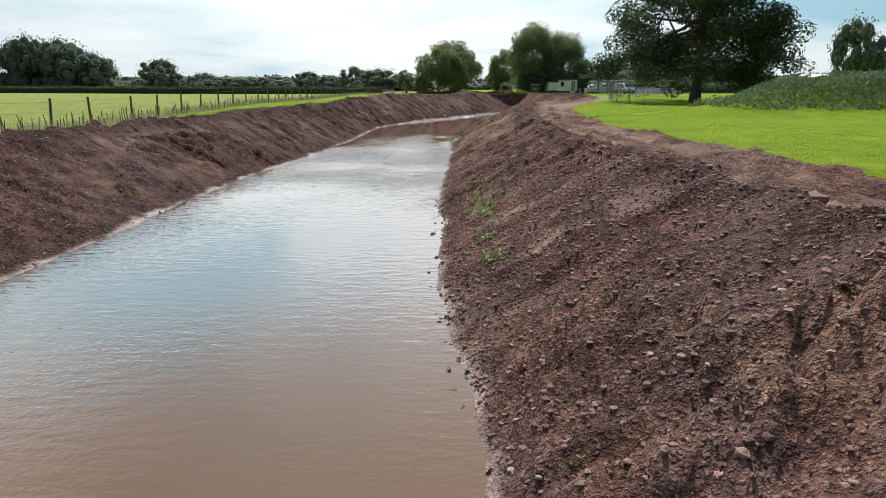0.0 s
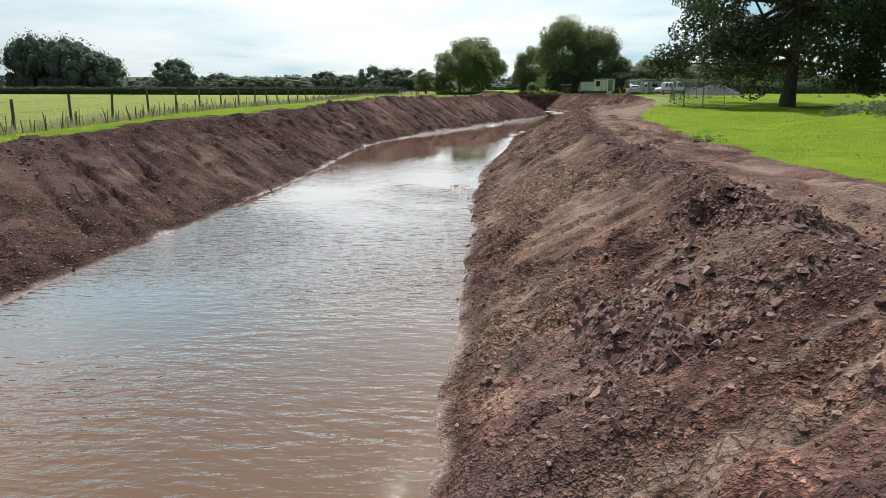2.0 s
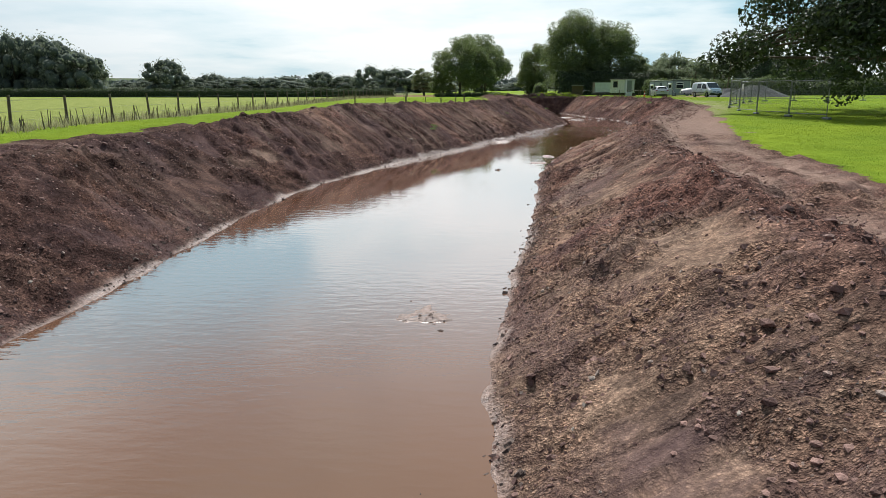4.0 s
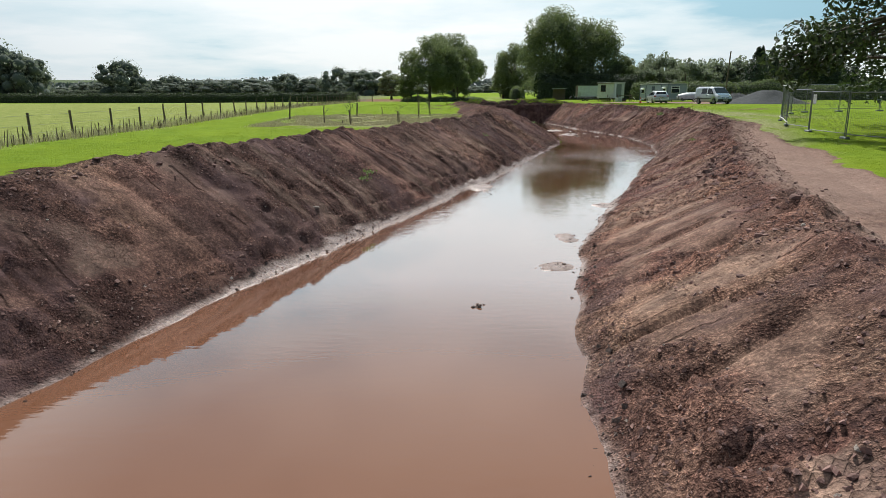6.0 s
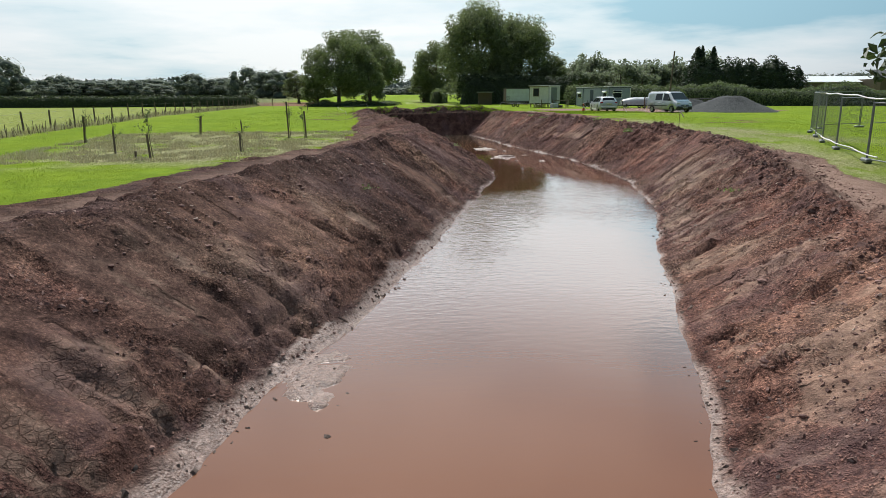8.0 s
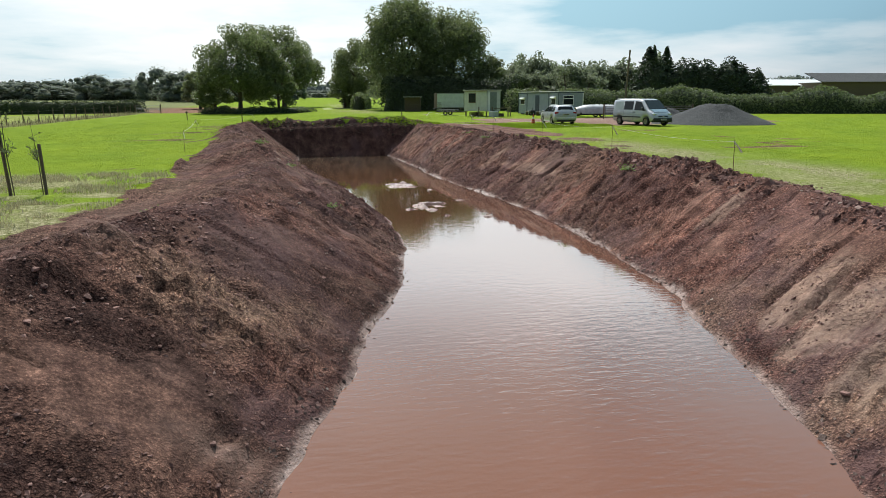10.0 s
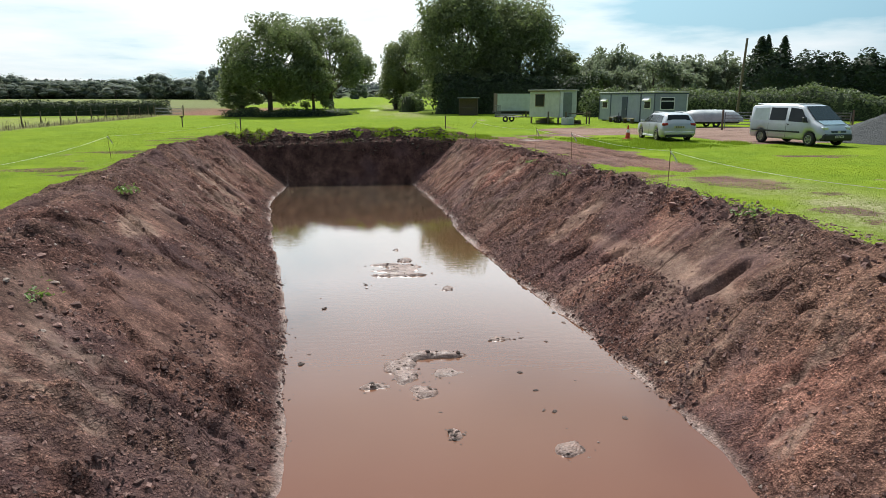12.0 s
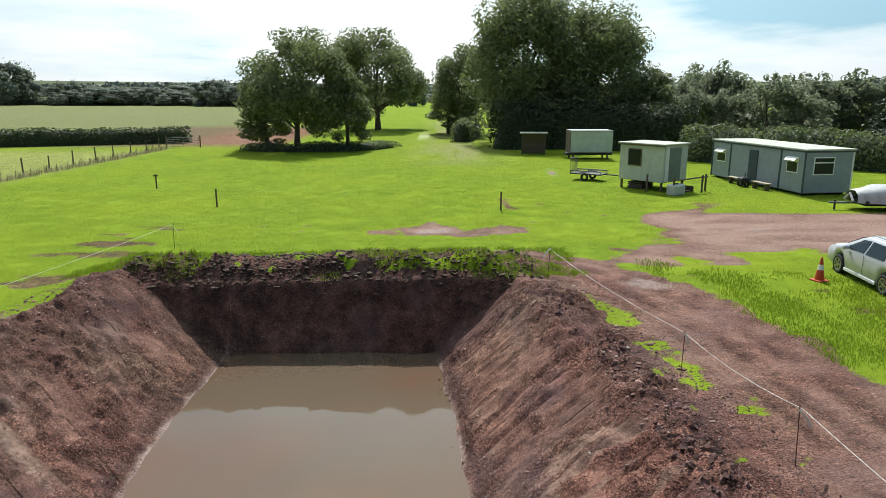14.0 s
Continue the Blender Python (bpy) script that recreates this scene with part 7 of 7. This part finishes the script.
_x, _y = _r.uniform(20.8, 31.0, 9000), _r.uniform(121.5, 131.5, 9000)
_k = (_x - haul_line(_y) > 1.6 + 1.2 * (fbm(_x, _y, 0.5, 3) - 0.5)) & (_y < 131.0 - 0.45 * (_x - 21)) & (fbm(_x, _y, 0.7, 3) + 0.2 * _r.random(9000) > 0.60)
_x, _y = _x[_k], _y[_k]
blades("verge_grass", "rough uncut green grass on the strip beside the car", _x, _y, _r.uniform(0.04, 0.11, len(_x)), 0.016, MAT_BLADE, 15, per=6, spread=0.16)


# ---- loose clods and stones ----
def template(seed, fine):
    """A rough lump: 12 corners and 20 faces, or a half-buried one of 6 corners and 6 faces."""
    r = np.random.default_rng(seed)
    bm = bmesh.new()
    if fine:
        bmesh.ops.create_icosphere(bm, subdivisions=1, radius=1.0)
        v = np.array([tuple(p.co) for p in bm.verts]); f = np.array([[p.index for p in q.verts] for q in bm.faces])
    else:
        v = np.array([(1, 0, -0.5), (-1, 0, -0.5), (0, 1, -0.5), (0, -1, -0.5), (0.45, 0.4, 0.8), (-0.4, -0.45, 0.95)], float)
        f = np.array([(0, 2, 4), (2, 1, 4), (1, 5, 4), (1, 3, 5), (3, 0, 5), (0, 4, 5)])
    bm.free()
    return v * r.uniform(0.75, 1.2, (len(v), 1)) + r.normal(0, 0.12, v.shape), f


def scatter(name, label, xs, ys, sizes, mat, seed, fine, sink=0.25, category="clods", zs=None):
    r = np.random.default_rng(seed)
    zs = on_ground(xs, ys) if zs is None else zs
    vs, fs, o = [], [], 0
    kinds = r.integers(0, 5, len(xs))
    for k in range(5):
        v, f = template(seed * 10 + k, fine)
        i = np.nonzero(kinds == k)[0]
        n = len(i)
        a = r.uniform(0, 6.28, n)
        ca, sa = np.cos(a)[:, None], np.sin(a)[:, None]
        st = r.uniform(0.75, 1.35, (n, 3)) * np.array([1.1, 0.9, 0.62])
        p = v[None] * st[:, None] * sizes[i][:, None, None]
        q = np.stack([p[..., 0] * ca - p[..., 1] * sa, p[..., 0] * sa + p[..., 1] * ca, p[..., 2]], -1)
        q += np.stack([xs[i], ys[i], zs[i] + sizes[i] * (0.45 - sink) * 0.5], 1)[:, None]
        vs.append(q.reshape(-1, 3)); fs.append((f[None] + len(v) * np.arange(n)[:, None, None]).reshape(-1, 3) + o)
        o += n * len(v)
    return tagged(mesh_np(name, np.concatenate(vs), np.concatenate(fs), mat), label, category, kind="stuff")


def on_banks(n, lo, hi, r, y0=1.5, y1=128.0):
    """Random places on both banks, lo to hi of the way from the water to the crest."""
    ys = r.uniform(y0, y1, n)
    d = r.uniform(lo, hi, n) * np.interp(ys, [0, 60, 128], [3.4, 3.2, 3.5])
    left = r.random(n) < 0.45
    xl, xr = np.interp(ys, _yy, _lx) - d / np.interp(ys, _yy, _lc), np.interp(ys, _yy, _rx) + d / np.interp(ys, _yy, _rc)
    return np.where(left, xl, xr), ys


def crumbled(x, y):
    """True where loose clay may lie."""
    dl, dr = banks(x, y)
    on_l = dl > dr
    d = np.maximum(dl, dr)
    return sliced(x, y, d, d / np.where(on_l, 3.6, 3.0), on_l) < 0.5


_r = np.random.default_rng(55)
_x, _y = on_banks(58000, 0.02, 1.6, _r, 1.5, 34.0)
_k = (fbm(_x, _y, 0.42, 3) + 0.28 * _r.random(len(_x)) > 0.50) & (crumbled(_x, _y) | (_r.random(len(_x)) < 0.12))
_x, _y = _x[_k], _y[_k]
_x2, _y2 = on_banks(52000, 0.02, 1.5, _r, 2.5, 17.0)
_k = (_x2 > -2) & crumbled(_x2, _y2)
_x, _y = np.concatenate([_x, _x2[_k]]), np.concatenate([_y, _y2[_k]])
_s = np.clip(_r.lognormal(-4.4, 0.40, len(_x)), 0.007, 0.032)
_k = _s > 0.021
scatter("clay_crumbs", "loose crumbs of red clay strewn over the banks", _x[~_k], _y[~_k], _s[~_k], MAT_CLOD, 3, False)
scatter("clay_lumps", "broken lumps of red clay strewn over the banks", _x[_k], _y[_k], _s[_k], MAT_CLOD, 13, True)
_x, _y = on_banks(76000, 0.02, 1.5, _r, 34.0, 128.0)
_k = (fbm(_x, _y, 0.42, 3) + 0.28 * _r.random(len(_x)) > 0.53) & (crumbled(_x, _y) | (_r.random(len(_x)) < 0.08))
_x, _y = _x[_k], _y[_k]
scatter("clay_gravel", "broken pieces of dry clay strewn over the banks", _x, _y, np.clip(_r.lognormal(-3.95, 0.40, len(_x)), 0.010, 0.042), MAT_CLOD, 9, False)
# crumbs that rolled to the foot of the banks, and the gravelly slope at the start
_xa, _ya = on_banks(15000, 0.0, 0.48, _r, 94.0, 127.0)
_ka = (fbm(_xa + 3, _ya, 0.4, 3) > np.interp(banks(_xa, _ya)[1], [0.0, 1.6], [0.40, 0.58])) & ((_xa > 12) | (_ya < 117))
_xb, _yb = on_banks(20000, 0.3, 1.1, _r, 12.0, 22.0)
_kb = (_xb > -2) & (fbm(_xb + 3, _yb, 0.6, 3) > 0.42)
_x, _y = _xa[_ka], _ya[_ka]
scatter("rolled_crumbs", "drifts of dark clay crumbs rolled down the banks", _x, _y, np.clip(_r.lognormal(-3.75, 0.42, len(_x)), 0.012, 0.06), MAT_CRUMB, 19, False)
_x, _y = _xb[_kb], _yb[_kb]
scatter("bank_rubble", "red clay rubble covering the slope beside the track", _x, _y, np.clip(_r.lognormal(-3.85, 0.5, len(_x)), 0.008, 0.065), MAT_CLOD, 29, False)
_x, _y = on_banks(7000, 0.86, 1.12, _r, 60.0, 127.0)
_k = (_x > np.interp(_y, _yy, _rx)) & (fbm(_x + 81, _y, 0.5, 3) > 0.44)
_x, _y = _x[_k], _y[_k]
scatter("dark_crest_clods", "dark crumbly clods tipped along the crest", _x, _y, np.clip(_r.lognormal(-3.1, 0.42, len(_x)), 0.02, 0.11), MAT_CRUMB, 23, False)
# single lumps standing in the shallow water
_x = np.array([14.63, 13.81, 14.65, 13.91, 13.86, 14.0, 14.97, 10.18, 10.08, 15.86, 15.28, 15.25, 14.44, 14.39, 10.3, 10.15, 12.3, 12.4, 12.95])
_y = np.array([103.68, 102.31, 101.89, 101.59, 100.91, 100.85, 100.53, 103.54, 103.08, 101.02, 104.71, 105.37, 112.7, 114.44, 106.2, 107.0, 110.45, 110.5, 109.0])
scatter("shallow_lumps", "dark wet lumps standing out of the shallow water", _x, _y, _r.uniform(0.03, 0.07, len(_x)), MAT_STONE, 27, True, category="stones", zs=_x * 0 - 0.01)
_x, _y = on_banks(12000, 0.1, 1.55, _r)
_k = (fbm(_x + 20, _y, 0.5, 3) + 0.3 * _r.random(len(_x)) > 0.58) & (crumbled(_x, _y) | (_r.random(len(_x)) < 0.06))
_x, _y = _x[_k], _y[_k]
scatter("clay_clods", "rough clods of dark red clay on the banks", _x, _y, np.clip(_r.lognormal(-3.85, 0.42, len(_x)), 0.012, np.minimum(0.07, 0.026 + 0.0006 * _y)), MAT_CLOD, 4, True)
_x, _y = on_banks(12000, 0.8, 1.45, _r)
_k = (fbm(_x + 60, _y, 0.6, 3) > 0.5) & ~((banks(_x, _y)[1] > 3.9) & (_y > 54) & (_y < 84))
_x, _y = _x[_k], _y[_k]
scatter("crest_clods", "large broken clods heaped along the bank crests", _x, _y, np.clip(_r.lognormal(-3.6, 0.42, len(_x)), 0.014, np.minimum(0.085, 0.032 + 0.0008 * _y)), MAT_CLOD, 5, True)
_x, _y = on_banks(520, 0.88, 1.22, _r, 2.0, 128.0)
_k = (fbm(_x + 33, _y, 0.35, 3) > 0.5) & (_x > np.interp(_y, _yy, _rx) - 1.0)
_x, _y = _x[_k], _y[_k]
scatter("crest_lumps", "knobbly lumps of dark clay left along the crest by the lane", _x, _y, np.clip(_r.lognormal(-2.8, 0.35, len(_x)), 0.04, 0.12), MAT_CLOD, 15, True)
_x, _y = _r.uniform(3.5, 17.0, 2600), END_Y + _r.uniform(0.6, 3.8, 2600)
scatter("end_clods", "broken clods heaped above the cut end", _x, _y, np.clip(_r.lognormal(-3.1, 0.4, 2600), 0.02, 0.12), MAT_SOD, 6, True)
_x, _y = on_banks(9000, -0.045, 0.10, _r)
_k = fbm(_x * 0 + 5, _y, 0.5, 3) + 0.2 * _r.random(len(_x)) > 0.58
_x, _y = _x[_k], _y[_k]
scatter("shore_stones", "wet dark stones and lumps along the waterline", _x, _y, np.clip(_r.lognormal(-3.9, 0.45, len(_x)), 0.012, 0.06), MAT_STONE, 7, False, category="stones", zs=np.maximum(on_ground(_x, _y), -0.015))
_bx = np.concatenate([_r.normal(b[0], b[2] * 0.62, 22) for b in MUD_BARS]); _by = np.concatenate([_r.normal(b[1], b[3] * 0.75, 22) for b in MUD_BARS])
scatter("bar_stones", "small wet stones on mud bars in the water", _bx, _by, np.clip(_r.lognormal(-4.0, 0.45, len(_bx)), 0.012, 0.05), MAT_STONE, 8, True, category="stones", zs=np.maximum(on_ground(_bx, _by), -0.01))

# grass: tufts on the mown ground near the dig, and a ragged fringe where turf meets clay
_x = _r.uniform(-16, 34, 64000)
_y = _r.uniform(8, 150, 64000)
_dl, _dr = banks(_x, _y)
_keep = (soil_mask(_x, _y, _dl, _dr) < 0.25) & (np.maximum(_dl, _dr) < 16) & ~((_dr < 7.2) & (_dr > 0) & (_y > 62) & (_y < 100) & (_r.random(len(_x)) < 0.75)) & (fbm(_x, _y, 0.7, 3) + 0.3 * _r.random(len(_x)) > 0.48) & ~((_x > 17.5) & (_y > 116) & (_y < 142)) & ~((_x > -10) & (_x < 3) & (_y > 84) & (_y < 101) & (fbm(_x, _y, 0.8, 3) > 0.40))
_x, _y = _x[_keep], _y[_keep]
blades("turf", "short mown green grass", _x, _y, _r.uniform(0.02, 0.05, len(_x)), 0.012, MAT_BLADE, 6, per=4, spread=0.14)
_x, _y = _r.uniform(1.5, 18.5, 6000), END_Y + _r.uniform(0.9, 4.8, 6000)
_k = fbm(_x, _y, 0.7, 3) > 0.5
blades("lip_grass", "torn grass tufts in the spoil above the cut end", _x[_k], _y[_k], _r.uniform(0.06, 0.17, int(_k.sum())), 0.012, MAT_BLADE, 7, per=7, spread=0.09)

_x, _y = _r.uniform(-11, 3.5, 16000), _r.uniform(85, 101, 16000)
_dl, _dr = banks(_x, _y)
_k = (soil_mask(_x, _y, _dl, _dr) < 0.3) & (fbm(_x, _y, 1.3, 3) > 0.53)
blades("straw", "flattened dead straw and cut grass round the saplings", _x[_k], _y[_k], _r.uniform(0.04, 0.15, int(_k.sum())), 0.018, MAT_DRY, 9, per=7, spread=0.15)
